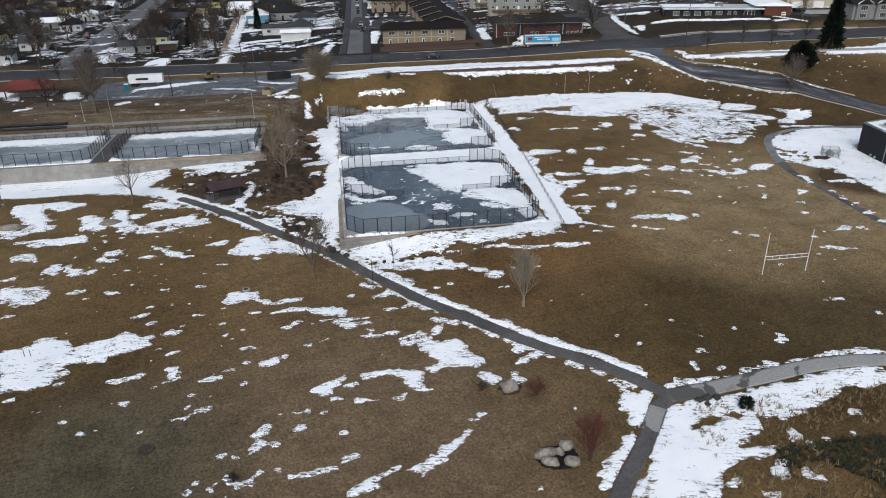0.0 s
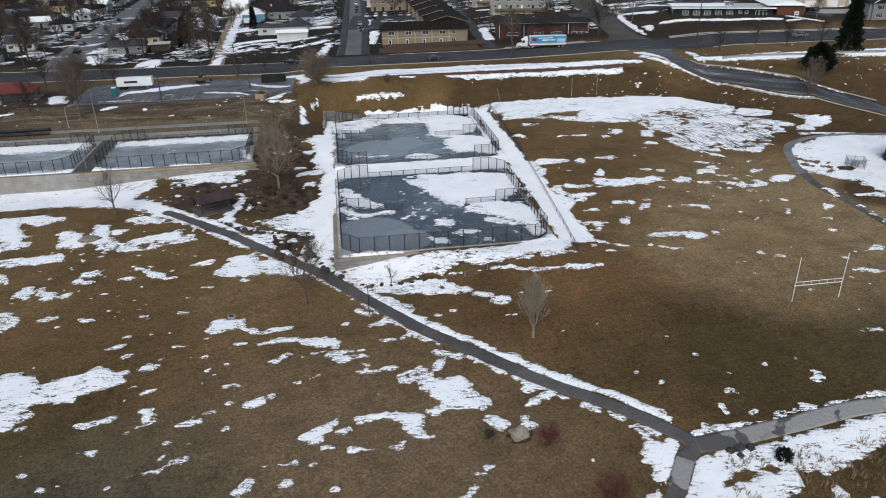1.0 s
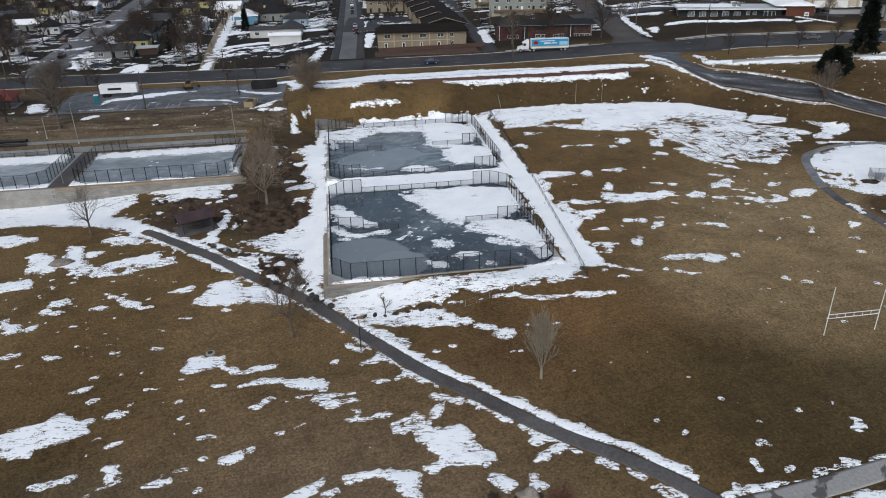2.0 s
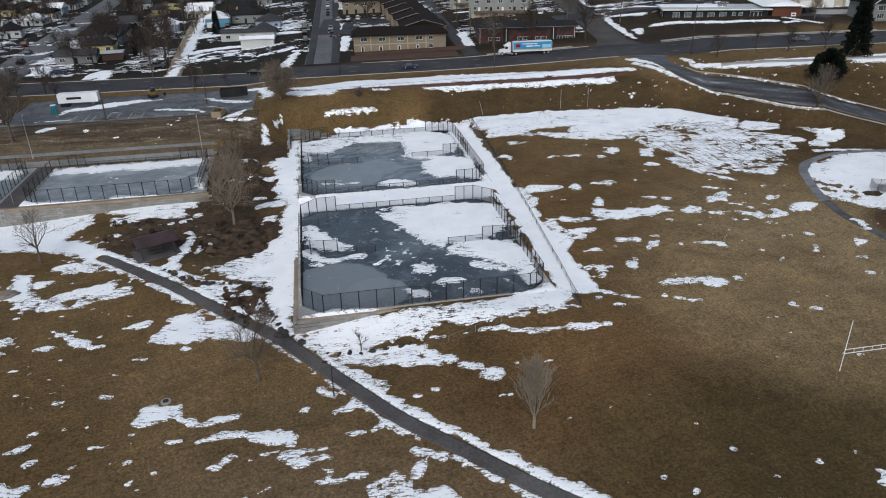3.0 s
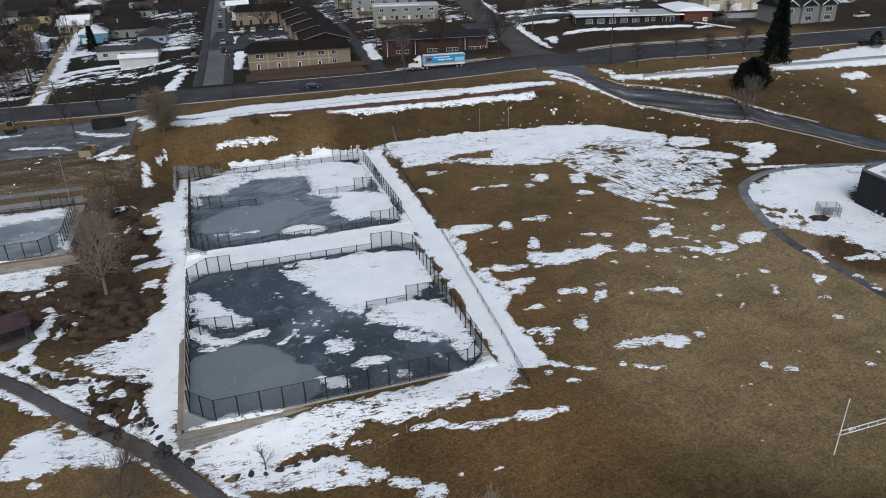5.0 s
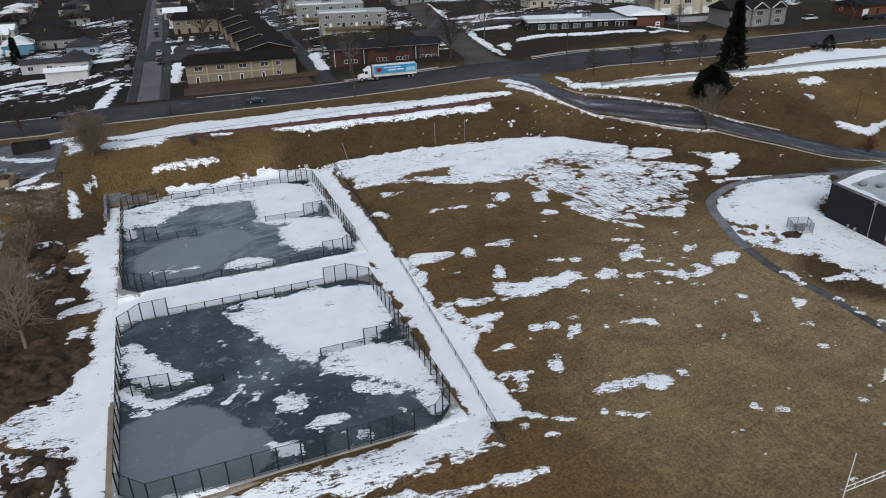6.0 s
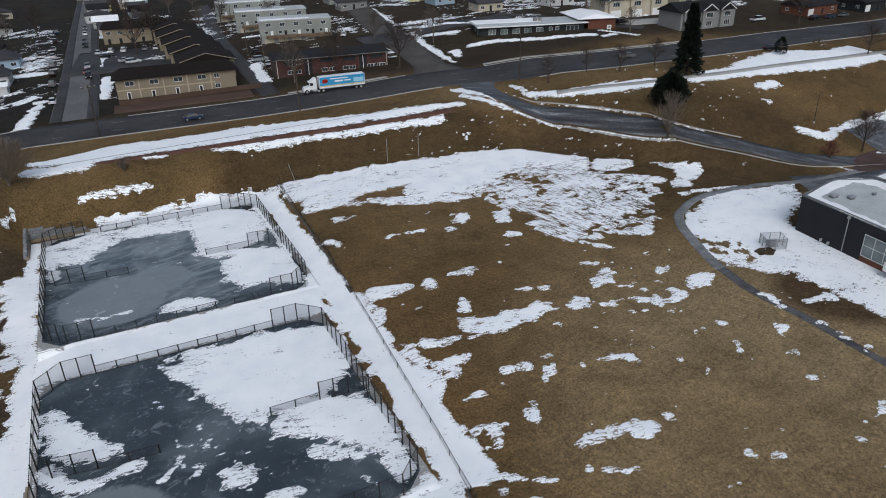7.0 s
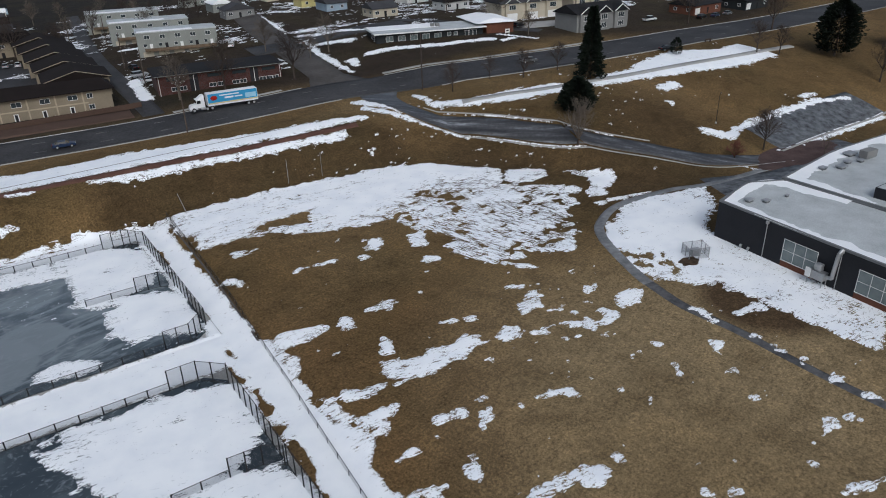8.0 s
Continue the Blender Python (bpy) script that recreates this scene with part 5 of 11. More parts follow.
# school yard
drift((108.7, 149.5, 1.1), (113.4, 149.2, 2.0), (118.9, 147.5, 2.4), (113.9, 137.5, 1.6), (114.9, 132.8, 1.4), (113.8, 126.9, 1.2), (113.2, 120.0, 1.2), (112.5, 112.9, 1.1), (111.8, 106.4, 0.9))
drift((107.9, 148.7, 1.1), (111.9, 147.9, 2.0), (117.0, 145.9, 2.4), (112.5, 136.5, 1.6), (113.7, 132.0, 1.4), (112.7, 126.2, 1.2), (112.1, 119.4, 1.2), (111.5, 112.3, 1.1), (111.0, 106.0, 0.9))
drift((107.0, 147.8, 1.1), (110.3, 146.6, 2.0), (115.1, 144.4, 2.4), (111.2, 135.5, 1.6), (112.6, 131.2, 1.4), (111.7, 125.5, 1.2), (111.1, 118.8, 1.2), (110.6, 111.8, 1.1), (110.1, 105.7, 0.9))
drift((106.1, 146.9, 1.1), (108.8, 145.2, 2.0), (113.2, 142.9, 2.4), (109.9, 134.5, 1.6), (111.4, 130.4, 1.4), (110.6, 124.9, 1.2), (110.1, 118.1, 1.2), (109.6, 111.3, 1.1), (109.3, 105.3, 0.9))
drift((105.2, 146.1, 1.1), (107.3, 143.9, 2.0), (111.3, 141.3, 2.4), (108.5, 133.5, 1.6), (110.3, 129.6, 1.4), (109.6, 124.2, 1.2), (109.0, 117.5, 1.2), (108.6, 110.7, 1.1), (108.4, 104.9, 0.9))
drift((104.2, 145.2, 1.1), (105.8, 142.6, 2.0), (109.4, 139.8, 2.4), (107.2, 132.5, 1.6), (109.1, 128.8, 1.4), (108.6, 123.5, 1.2), (108.0, 116.9, 1.2), (107.6, 110.2, 1.1), (107.6, 104.5, 0.9))
drift((103.3, 144.4, 1.1), (104.2, 141.3, 2.0), (107.6, 138.3, 2.4), (105.9, 131.4, 1.6), (108.0, 127.9, 1.4), (107.5, 122.8, 1.2), (107.0, 116.3, 1.2), (106.7, 109.7, 1.1), (106.7, 104.1, 0.9))
drift((102.3, 143.6, 1.1), (102.7, 140.0, 2.0), (105.7, 136.8, 2.4), (104.6, 130.4, 1.6), (106.8, 127.1, 1.4), (106.5, 122.1, 1.2), (106.0, 115.7, 1.2), (105.7, 109.2, 1.1), (105.9, 103.7, 0.9))
drift((101.4, 142.9, 1.1), (101.2, 138.7, 2.0), (103.8, 135.2, 2.4), (103.2, 129.4, 1.6), (105.7, 126.3, 1.4), (105.5, 121.4, 1.2), (104.9, 115.1, 1.2), (104.7, 108.6, 1.1), (105.0, 103.3, 0.9))
drift((100.4, 142.2, 1.1), (99.7, 137.3, 2.0), (101.9, 133.7, 2.4), (101.9, 128.4, 1.6), (104.5, 125.5, 1.4), (104.4, 120.8, 1.2), (103.9, 114.4, 1.2), (103.7, 108.1, 1.1), (104.2, 102.9, 0.9))
drift((99.6, 141.5, 1.1), (98.1, 136.0, 2.0), (100.0, 132.2, 2.4), (100.6, 127.4, 1.6), (103.4, 124.7, 1.4), (103.4, 120.1, 1.2), (102.9, 113.8, 1.2), (102.8, 107.6, 1.1), (103.3, 102.5, 0.9))
drift((98.7, 140.7, 1.1), (96.6, 134.7, 2.0), (98.1, 130.6, 2.4), (99.2, 126.4, 1.6), (102.2, 123.9, 1.4), (102.3, 119.4, 1.2), (101.8, 113.2, 1.2), (101.8, 107.0, 1.1), (102.5, 102.1, 0.9))
drift((114.1, 152.9, 1.1), (119.3, 151.6, 1.4), (125.1, 149.8, 1.2), (131.2, 148.6, 0.9))
drift((113.2, 152.2, 1.1), (118.2, 150.7, 1.4), (124.2, 149.0, 1.2), (130.4, 148.0, 0.9))
drift((112.4, 151.4, 1.1), (117.0, 149.7, 1.4), (123.2, 148.3, 1.2), (129.7, 147.4, 0.9))
drift((111.5, 150.6, 1.1), (115.9, 148.8, 1.4), (122.3, 147.5, 1.2), (128.9, 146.8, 0.9))
drift((122.4, 148.6, 1.8), (123.9, 145.1, 1.8), (128.5, 145.0, 0.7))
drift((121.0, 147.4, 1.8), (122.5, 144.0, 1.8), (128.0, 144.5, 0.7))
drift((119.5, 146.3, 1.8), (121.0, 142.9, 1.8), (127.4, 144.0, 0.7))
drift((118.0, 145.1, 1.8), (119.5, 141.8, 1.8), (126.8, 143.6, 0.7))
drift((116.6, 143.9, 1.8), (118.0, 140.6, 1.8), (126.3, 143.1, 0.7))
drift((115.1, 142.7, 1.8), (116.5, 139.5, 1.8), (125.7, 142.7, 0.7))
drift((113.6, 141.5, 1.8), (115.1, 138.4, 1.8), (125.1, 142.3, 0.7))
drift((92.9, 122.3, 0.3), (93.0, 121.2, 0.4), (92.8, 119.1, 0.3))
drift((95.9, 117.1, 0.3), (99.9, 117.0, 0.7), (99.7, 116.3, 1.0))
drift((92.3, 114.1, 0.2), (92.6, 113.2, 0.4))
drift((92.8, 110.3, 0.4))
drift((93.1, 106.4, 0.5), (93.0, 106.2, 0.2))
drift((93.1, 102.7, 0.4))
drift((93.0, 98.2, 0.5), (92.9, 98.0, 0.4))
drift((92.9, 120.4, 0.5), (92.4, 117.6, 0.5))
drift((104.0, 147.2, 1.6), (100.8, 143.2, 1.8), (98.6, 138.6, 1.6), (96.6, 133.6, 1.2))
drift((95.8, 215.6, 1.4), (102.0, 208.3, 1.0), (108.5, 201.8, 0.6), (114.4, 192.6, 0.5))
# banks along the road
drift((0.6, 217.5, 0.9), (5.2, 215.8, 2.3), (13.4, 216.2, 4.6), (19.9, 216.4, 4.5), (26.4, 215.7, 4.1), (35.5, 215.2, 4.1), (43.9, 215.2, 3.8), (52.3, 214.3, 3.6), (62.4, 213.2, 2.8), (73.3, 212.6, 2.0), (86.7, 212.1, 1.4), (92.9, 211.8, 1.2))
drift((33.7, 209.9, 0.4), (36.8, 209.4, 0.7), (42.5, 209.3, 0.8), (50.9, 208.6, 1.0), (61.0, 208.3, 1.0), (72.4, 208.0, 1.2), (86.0, 208.2, 1.0))
drift((4.5, 212.0, 0.5), (9.7, 211.0, 0.6))
drift((20.7, 210.6, 0.4), (25.1, 209.9, 0.4))
drift((96.6, 220.3, 1.6), (105.6, 207.3, 1.0), (113.2, 199.0, 0.5))
# slope beyond the driveway
drift((111.3, 210.3, 1.2), (117.0, 204.5, 2.0), (125.2, 199.8, 3.5), (138.8, 196.9, 3.6))
drift((148.5, 193.2, 2.2), (153.1, 193.8, 3.5), (166.7, 192.8, 4.2), (176.9, 192.0, 4.9), (191.0, 189.9, 5.6), (206.6, 188.2, 3.8), (222.3, 188.4, 3.0))
drift((169.2, 196.9, 3.4), (188.6, 199.4, 4.7), (201.7, 194.0, 3.7), (214.5, 195.3, 3.7))
drift((160.5, 183.0, 1.6), (164.8, 183.6, 1.7))
drift((156.0, 177.5, 1.1), (155.4, 176.5, 0.8))
drift((153.3, 164.8, 1.5), (156.1, 160.9, 1.8), (162.1, 162.2, 1.3), (177.9, 162.4, 1.2), (192.3, 162.3, 1.3), (204.2, 160.0, 1.2))
drift((165.6, 151.5, 0.9), (183.7, 151.2, 0.9), (204.4, 151.1, 1.1))
drift((192.4, 165.5, 1.0), (197.0, 165.2, 1.1))
drift((145.4, 157.9, 0.6), (148.5, 148.5, 0.6))
drift((111.2, 212.5, 0.9), (110.6, 216.5, 1.2))
# old car park
drift((-56.3, 210.4, 0.5), (-54.8, 215.2, 1.6), (-50.1, 216.8, 2.2), (-44.2, 219.0, 2.5), (-39.2, 220.4, 1.9), (-33.9, 220.8, 0.9), (-29.5, 221.6, 0.4))
drift((-36.3, 210.8, 0.5), (-30.8, 209.8, 1.1), (-24.1, 208.0, 0.9), (-21.3, 205.4, 1.1))
drift((-22.0, 219.0, 0.5), (-18.4, 215.4, 1.2), (-14.8, 212.9, 1.4), (-10.9, 211.0, 0.9))
drift((-16.6, 198.6, 0.5), (-13.2, 200.7, 1.4), (-11.3, 202.8, 0.9))
drift((-15.2, 197.2, 0.4), (-11.8, 197.9, 0.6), (-8.5, 199.4, 0.4))
drift((-6.5, 198.3, 0.6), (-6.6, 196.8, 0.8), (-6.4, 194.4, 0.6))
drift((-4.5, 200.7, 0.5), (-2.8, 202.5, 0.6))
drift((-17.7, 194.1, 0.6), (-16.6, 194.6, 0.4))
drift((-56.6, 198.7, 1.2), (-54.8, 199.7, 1.6))
drift((-17.0, 224.4, 1.8), (-7.5, 222.8, 1.6), (-5.8, 213.6, 1.7))
drift((-6.4, 197.0, 0.4), (-6.6, 192.7, 1.2))
drift((-73.0, 214.2, 2.2), (-71.0, 208.5, 1.9))
drift((-93.2, 218.9, 2.6), (-88.0, 213.3, 1.9), (-86.6, 209.4, 1.4))
drift((-82.6, 197.1, 0.6), (-78.4, 198.7, 0.9))
drift((-46.2, 197.1, 0.4), (-48.5, 195.8, 0.3))
drift((-60, 206.5, 0.5), (-50, 206.0, 0.4), (-42, 210.6, 0.4))
drift((-28, 211.0, 0.3), (-18, 209.4, 0.4))
# yards across the road
drift((-36.6, 269.1, 1.9), (-27.9, 283.4, 1.9), (-13.1, 286.5, 1.9), (-4.3, 285.5, 1.9))
drift((-35.3, 242.6, 1.9), (-34.8, 270.7, 1.9), (-38.1, 331.8, 1.9), (-42.8, 422.1, 1.9))
drift((16.2, 264.8, 1.9), (19.0, 289.8, 1.9))
drift((-77.7, 262.9, 1.9), (-77.0, 270.9, 1.9))
drift((-59.6, 256.6, 1.9), (-56.9, 261.8, 1.9))
drift((-104.0, 280.9, 1.9), (-99.8, 285.9, 1.9))
drift((-141.8, 384.6, 1.9), (-147.7, 409.5, 1.9))
drift((2.0, 269.5, 1.9), (-4.0, 236.5, 1.7))
drift((16.6, 307.7, 1.9), (20.8, 335.4, 1.9))
drift((59.4, 280.7, 1.9), (57.0, 258.7, 1.9))
drift((68.0, 329.3, 1.9), (74.4, 328.2, 1.9))
drift((114.4, 256.5, 1.6), (112.8, 251.0, 1.2))
drift((115.5, 305.0, 1.4), (121.5, 301.5, 2.0), (130.0, 301.0, 1.6))
drift((116.0, 296.0, 1.6), (121.0, 291.0, 2.4), (128.5, 289.0, 2.2), (134.0, 283.0, 1.8))
drift((114.6, 281.0, 1.2), (118.2, 278.5, 1.8), (124.0, 274.0, 1.8))
drift((120.9, 257.0, 1.6), (143.0, 248.5, 1.8), (156.9, 245.8, 1.9))
drift((159.0, 241.9, 1.4), (164.0, 242.9, 1.4))
drift((-83.8, 328.6, 1.9), (-77.3, 310.5, 1.9))
drift((-111.0, 268.8, 1.9), (-105.7, 269.5, 1.9))
drift((-88.2, 438.6, 1.9), (-72.8, 439.3, 1.9))
# over the ice
drift((15.1, 146.9, 0.2), (19.1, 147.0, 1.1), (22.6, 145.6, 1.6), (26.5, 145.6, 2.1), (31.1, 145.0, 2.2), (35.8, 144.0, 1.8), (37.3, 140.3, 1.0))
drift((15.1, 146.7, 0.2), (18.9, 145.9, 1.1), (22.3, 144.0, 1.6), (26.0, 143.5, 2.1), (30.6, 142.9, 2.2), (35.2, 142.2, 1.8), (36.9, 139.3, 1.0))
drift((15.0, 146.5, 0.2), (18.7, 144.8, 1.1), (22.0, 142.4, 1.6), (25.5, 141.3, 2.1), (30.0, 140.7, 2.2), (34.7, 140.4, 1.8), (36.5, 138.2, 1.0))
drift((15.0, 146.3, 0.2), (18.6, 143.6, 1.1), (21.7, 140.8, 1.6), (25.1, 139.2, 2.1), (29.4, 138.5, 2.2), (34.1, 138.7, 1.8), (36.0, 137.1, 1.0))
drift((15.0, 146.1, 0.2), (18.4, 142.5, 1.1), (21.4, 139.2, 1.6), (24.6, 137.0, 2.1), (28.8, 136.4, 2.2), (33.5, 136.9, 1.8), (35.6, 135.9, 1.0))
drift((14.9, 145.9, 0.2), (18.2, 141.3, 1.1), (21.1, 137.6, 1.6), (24.1, 134.9, 2.1), (28.3, 134.2, 2.2), (33.0, 135.1, 1.8), (35.2, 134.8, 1.0))
drift((14.9, 145.7, 0.2), (18.0, 140.2, 1.1), (20.8, 136.0, 1.6), (23.6, 132.7, 2.1), (27.7, 132.1, 2.2), (32.4, 133.3, 1.8), (34.9, 133.6, 1.0))
drift((20.5, 135.9, 0.7), (22.3, 132.8, 0.7), (24.2, 130.8, 0.6))
drift((20.3, 135.2, 0.7), (22.1, 132.1, 0.7), (24.1, 130.3, 0.6))
drift((20.2, 134.4, 0.7), (22.0, 131.3, 0.7), (24.0, 129.7, 0.6))
drift((24.9, 128.4, 0.3), (27.6, 129.1, 1.1), (31.0, 128.9, 1.5), (34.1, 127.2, 1.7), (35.8, 124.1, 1.4), (36.3, 121.2, 1.1))
drift((24.8, 128.0, 0.3), (27.3, 128.1, 1.1), (30.6, 127.4, 1.5), (33.5, 125.6, 1.7), (35.3, 122.7, 1.4), (35.8, 120.1, 1.1))
drift((24.7, 127.6, 0.3), (27.0, 127.0, 1.1), (30.1, 125.9, 1.5), (32.9, 123.9, 1.7), (34.7, 121.4, 1.4), (35.4, 119.0, 1.1))
drift((24.6, 127.2, 0.3), (26.7, 125.9, 1.1), (29.7, 124.5, 1.5), (32.3, 122.3, 1.7), (34.2, 120.0, 1.4), (34.9, 117.9, 1.1))
drift((27.7, 122.1, 1.0), (29.7, 120.3, 1.0), (31.4, 119.0, 0.6))
drift((34.0, 117.2, 0.5), (34.8, 115.7, 0.8), (35.0, 115.1, 0.6))
drift((33.8, 116.8, 0.5), (34.5, 114.9, 0.8), (34.7, 114.5, 0.6))
drift((33.6, 116.3, 0.5), (34.2, 114.2, 0.8), (34.4, 113.8, 0.6))
drift((2.5, 141.8, 0.9), (4.0, 138.4, 1.4), (5.8, 135.3, 1.2), (8.1, 132.9, 0.8), (9.6, 131.9, 0.5))
drift((2.4, 140.8, 0.9), (4.0, 136.9, 1.4), (5.8, 134.1, 1.2), (8.1, 132.1, 0.8), (9.5, 131.4, 0.5))
drift((2.4, 139.9, 0.9), (4.0, 135.5, 1.4), (5.7, 132.8, 1.2), (8.0, 131.3, 0.8), (9.5, 130.8, 0.5))
drift((2.1, 131.5, 1.1), (3.6, 129.0, 0.8), (5.0, 127.8, 1.2), (7.3, 127.7, 0.8), (10.2, 128.6, 1.1), (11.8, 129.0, 0.4))
drift((2.7, 127.0, 0.6), (3.8, 126.9, 1.0))
drift((13.0, 125.3, 0.3), (14.6, 126.3, 0.2))
drift((18.9, 123.2, 0.7), (19.5, 123.4, 1.0))
drift((18.8, 122.5, 0.7), (19.4, 122.5, 1.0))
drift((18.7, 121.7, 0.7), (19.2, 121.6, 1.0))
drift((13.5, 121.4, 0.4), (14.5, 121.1, 0.6))
drift((22.3, 117.4, 1.2), (23.5, 117.3, 0.9), (24.3, 117.8, 0.4))
drift((16.2, 116.0, 0.3), (17.7, 114.4, 0.8), (18.4, 114.4, 1.0))
drift((25.8, 113.5, 0.7), (26.4, 113.6, 0.7))
drift((31.3, 114.5, 0.4), (30.8, 115.7, 0.4))
drift((15.7, 124.1, 0.2), (17.3, 125.6, 0.2))
drift((20.6, 121.8, 0.9))
drift((20.4, 121.0, 0.9))
drift((20.2, 120.1, 0.9))
drift((23.7, 114.7, 0.3))
drift((3.1, 192.7, 1.0), (7.7, 194.0, 1.2), (13.6, 194.7, 0.6), (20.1, 197.5, 0.9), (26.6, 197.4, 1.0), (31.5, 193.7, 2.1), (36.3, 190.1, 1.5), (37.0, 184.5, 0.8))
drift((3.1, 191.6, 1.0), (7.6, 192.8, 1.2), (13.6, 194.1, 0.6), (20.0, 196.6, 0.9), (26.5, 196.4, 1.0), (31.1, 191.7, 2.1), (36.0, 188.6, 1.5), (36.8, 183.7, 0.8))
drift((3.1, 190.5, 1.0), (7.6, 191.6, 1.2), (13.6, 193.5, 0.6), (19.9, 195.7, 0.9), (26.3, 195.3, 1.0), (30.8, 189.6, 2.1), (35.7, 187.1, 1.5), (36.6, 182.9, 0.8))
drift((3.1, 189.4, 1.0), (7.5, 190.3, 1.2), (13.5, 192.9, 0.6), (19.8, 194.8, 0.9), (26.1, 194.2, 1.0), (30.4, 187.5, 2.1), (35.3, 185.5, 1.5), (36.4, 182.1, 0.8))
drift((3.1, 188.3, 1.0), (7.5, 189.1, 1.2), (13.5, 192.4, 0.6), (19.7, 193.9, 0.9), (26.0, 193.2, 1.0), (30.0, 185.4, 2.1), (35.0, 184.0, 1.5), (36.1, 181.2, 0.8))
drift((3.1, 187.3, 1.0), (7.5, 187.9, 1.2), (13.4, 191.8, 0.6), (19.6, 193.0, 0.9), (25.8, 192.1, 1.0), (29.6, 183.3, 2.1), (34.6, 182.5, 1.5), (35.9, 180.4, 0.8))
drift((3.1, 186.2, 1.0), (7.4, 186.6, 1.2), (13.4, 191.2, 0.6), (19.5, 192.1, 0.9), (25.7, 191.0, 1.0), (29.2, 181.3, 2.1), (34.3, 181.0, 1.5), (35.6, 179.5, 0.8))
drift((3.1, 185.1, 1.0), (7.4, 185.4, 1.2), (13.4, 190.6, 0.6), (19.4, 191.2, 0.9), (25.5, 190.0, 1.0), (28.8, 179.2, 2.1), (34.0, 179.4, 1.5), (35.3, 178.6, 0.8))
drift((3.1, 184.0, 1.0), (7.3, 184.2, 1.2), (13.3, 190.0, 0.6), (19.3, 190.3, 0.9), (25.3, 188.9, 1.0), (28.4, 177.1, 2.1), (33.6, 177.9, 1.5), (35.1, 177.6, 0.8))
drift((25.9, 181.3, 1.3), (27.8, 179.2, 1.2), (30.9, 177.9, 1.0))
drift((25.7, 180.0, 1.3), (27.6, 178.0, 1.2), (30.7, 176.9, 1.0))
drift((25.5, 178.7, 1.3), (27.4, 176.7, 1.2), (30.5, 175.8, 1.0))
drift((25.3, 177.5, 1.3), (27.2, 175.5, 1.2), (30.3, 174.8, 1.0))
drift((28.5, 171.7, 1.1), (31.7, 173.7, 1.9), (36.2, 171.6, 1.7), (38.0, 167.1, 1.4), (38.0, 162.3, 0.6))
drift((28.3, 170.5, 1.1), (31.3, 171.8, 1.9), (35.8, 169.9, 1.7), (37.6, 165.8, 1.4), (37.8, 161.7, 0.6))
drift((28.2, 169.3, 1.1), (30.9, 169.9, 1.9), (35.3, 168.2, 1.7), (37.3, 164.4, 1.4), (37.6, 161.1, 0.6))
drift((28.0, 168.0, 1.1), (30.5, 168.0, 1.9), (34.9, 166.4, 1.7), (36.9, 163.1, 1.4), (37.4, 160.5, 0.6))
drift((27.8, 166.8, 1.1), (30.1, 166.1, 1.9), (34.5, 164.7, 1.7), (36.5, 161.7, 1.4), (37.2, 160.0, 0.6))
drift((27.5, 165.5, 1.1), (29.7, 164.2, 1.9), (34.0, 163.0, 1.7), (36.2, 160.4, 1.4), (36.9, 159.3, 0.6))
drift((17.5, 161.4, 0.7), (20.4, 161.7, 1.0), (24.0, 159.6, 0.6))
drift((17.4, 160.6, 0.7), (20.3, 160.7, 1.0), (23.8, 159.0, 0.6))
drift((17.3, 159.9, 0.7), (20.1, 159.6, 1.0), (23.7, 158.3, 0.6))
drift((3.0, 183.4, 1.4), (3.4, 183.0, 0.7))
drift((3.0, 182.2, 1.4), (3.4, 182.1, 0.7))
drift((3.0, 181.1, 1.4), (3.4, 181.2, 0.7))
drift((3.0, 180.0, 1.4), (3.4, 180.3, 0.7))
drift((2.4, 191.8, 1.7))
drift((2.4, 190.0, 1.7))
drift((2.4, 188.2, 1.7))
drift((2.4, 186.4, 1.7))
drift((2.4, 184.7, 1.7))
drift((27.6, 187.6, 0.6), (28.9, 187.8, 0.7))
drift((6.1, 163.2, 0.3), (12.8, 162.6, 0.4))
# north end of the field
drift((45.3, 198.6, 0.5), (50.3, 197.8, 1.4), (56.5, 197.7, 1.4), (63.1, 198.1, 1.3), (70.8, 197.2, 1.2), (79.9, 196.0, 1.4), (89.6, 195.4, 2.0), (96.3, 191.6, 2.3), (101.4, 185.6, 2.1), (107.0, 181.7, 0.7))
drift((45.2, 198.0, 0.5), (49.9, 196.4, 1.4), (56.1, 196.3, 1.4), (62.6, 196.8, 1.3), (70.3, 196.1, 1.2), (79.2, 194.7, 1.4), (88.6, 193.6, 2.0), (95.1, 189.6, 2.3), (100.2, 183.8, 2.1), (106.6, 181.0, 0.7))
drift((45.0, 197.5, 0.5), (49.4, 195.0, 1.4), (55.6, 195.0, 1.4), (62.2, 195.6, 1.3), (69.8, 194.9, 1.2), (78.6, 193.5, 1.4), (87.6, 191.8, 2.0), (93.9, 187.7, 2.3), (99.0, 182.0, 2.1), (106.1, 180.3, 0.7))
drift((44.8, 197.0, 0.5), (49.0, 193.6, 1.4), (55.2, 193.7, 1.4), (61.7, 194.3, 1.3), (69.3, 193.7, 1.2), (78.0, 192.2, 1.4), (86.6, 190.0, 2.0), (92.7, 185.7, 2.3), (97.8, 180.2, 2.1), (105.7, 179.6, 0.7))
drift((44.7, 196.5, 0.5), (48.6, 192.2, 1.4), (54.7, 192.4, 1.4), (61.2, 193.1, 1.3), (68.8, 192.5, 1.2), (77.4, 190.9, 1.4), (85.6, 188.2, 2.0), (91.5, 183.7, 2.3), (96.6, 178.4, 2.1), (105.2, 179.0, 0.7))
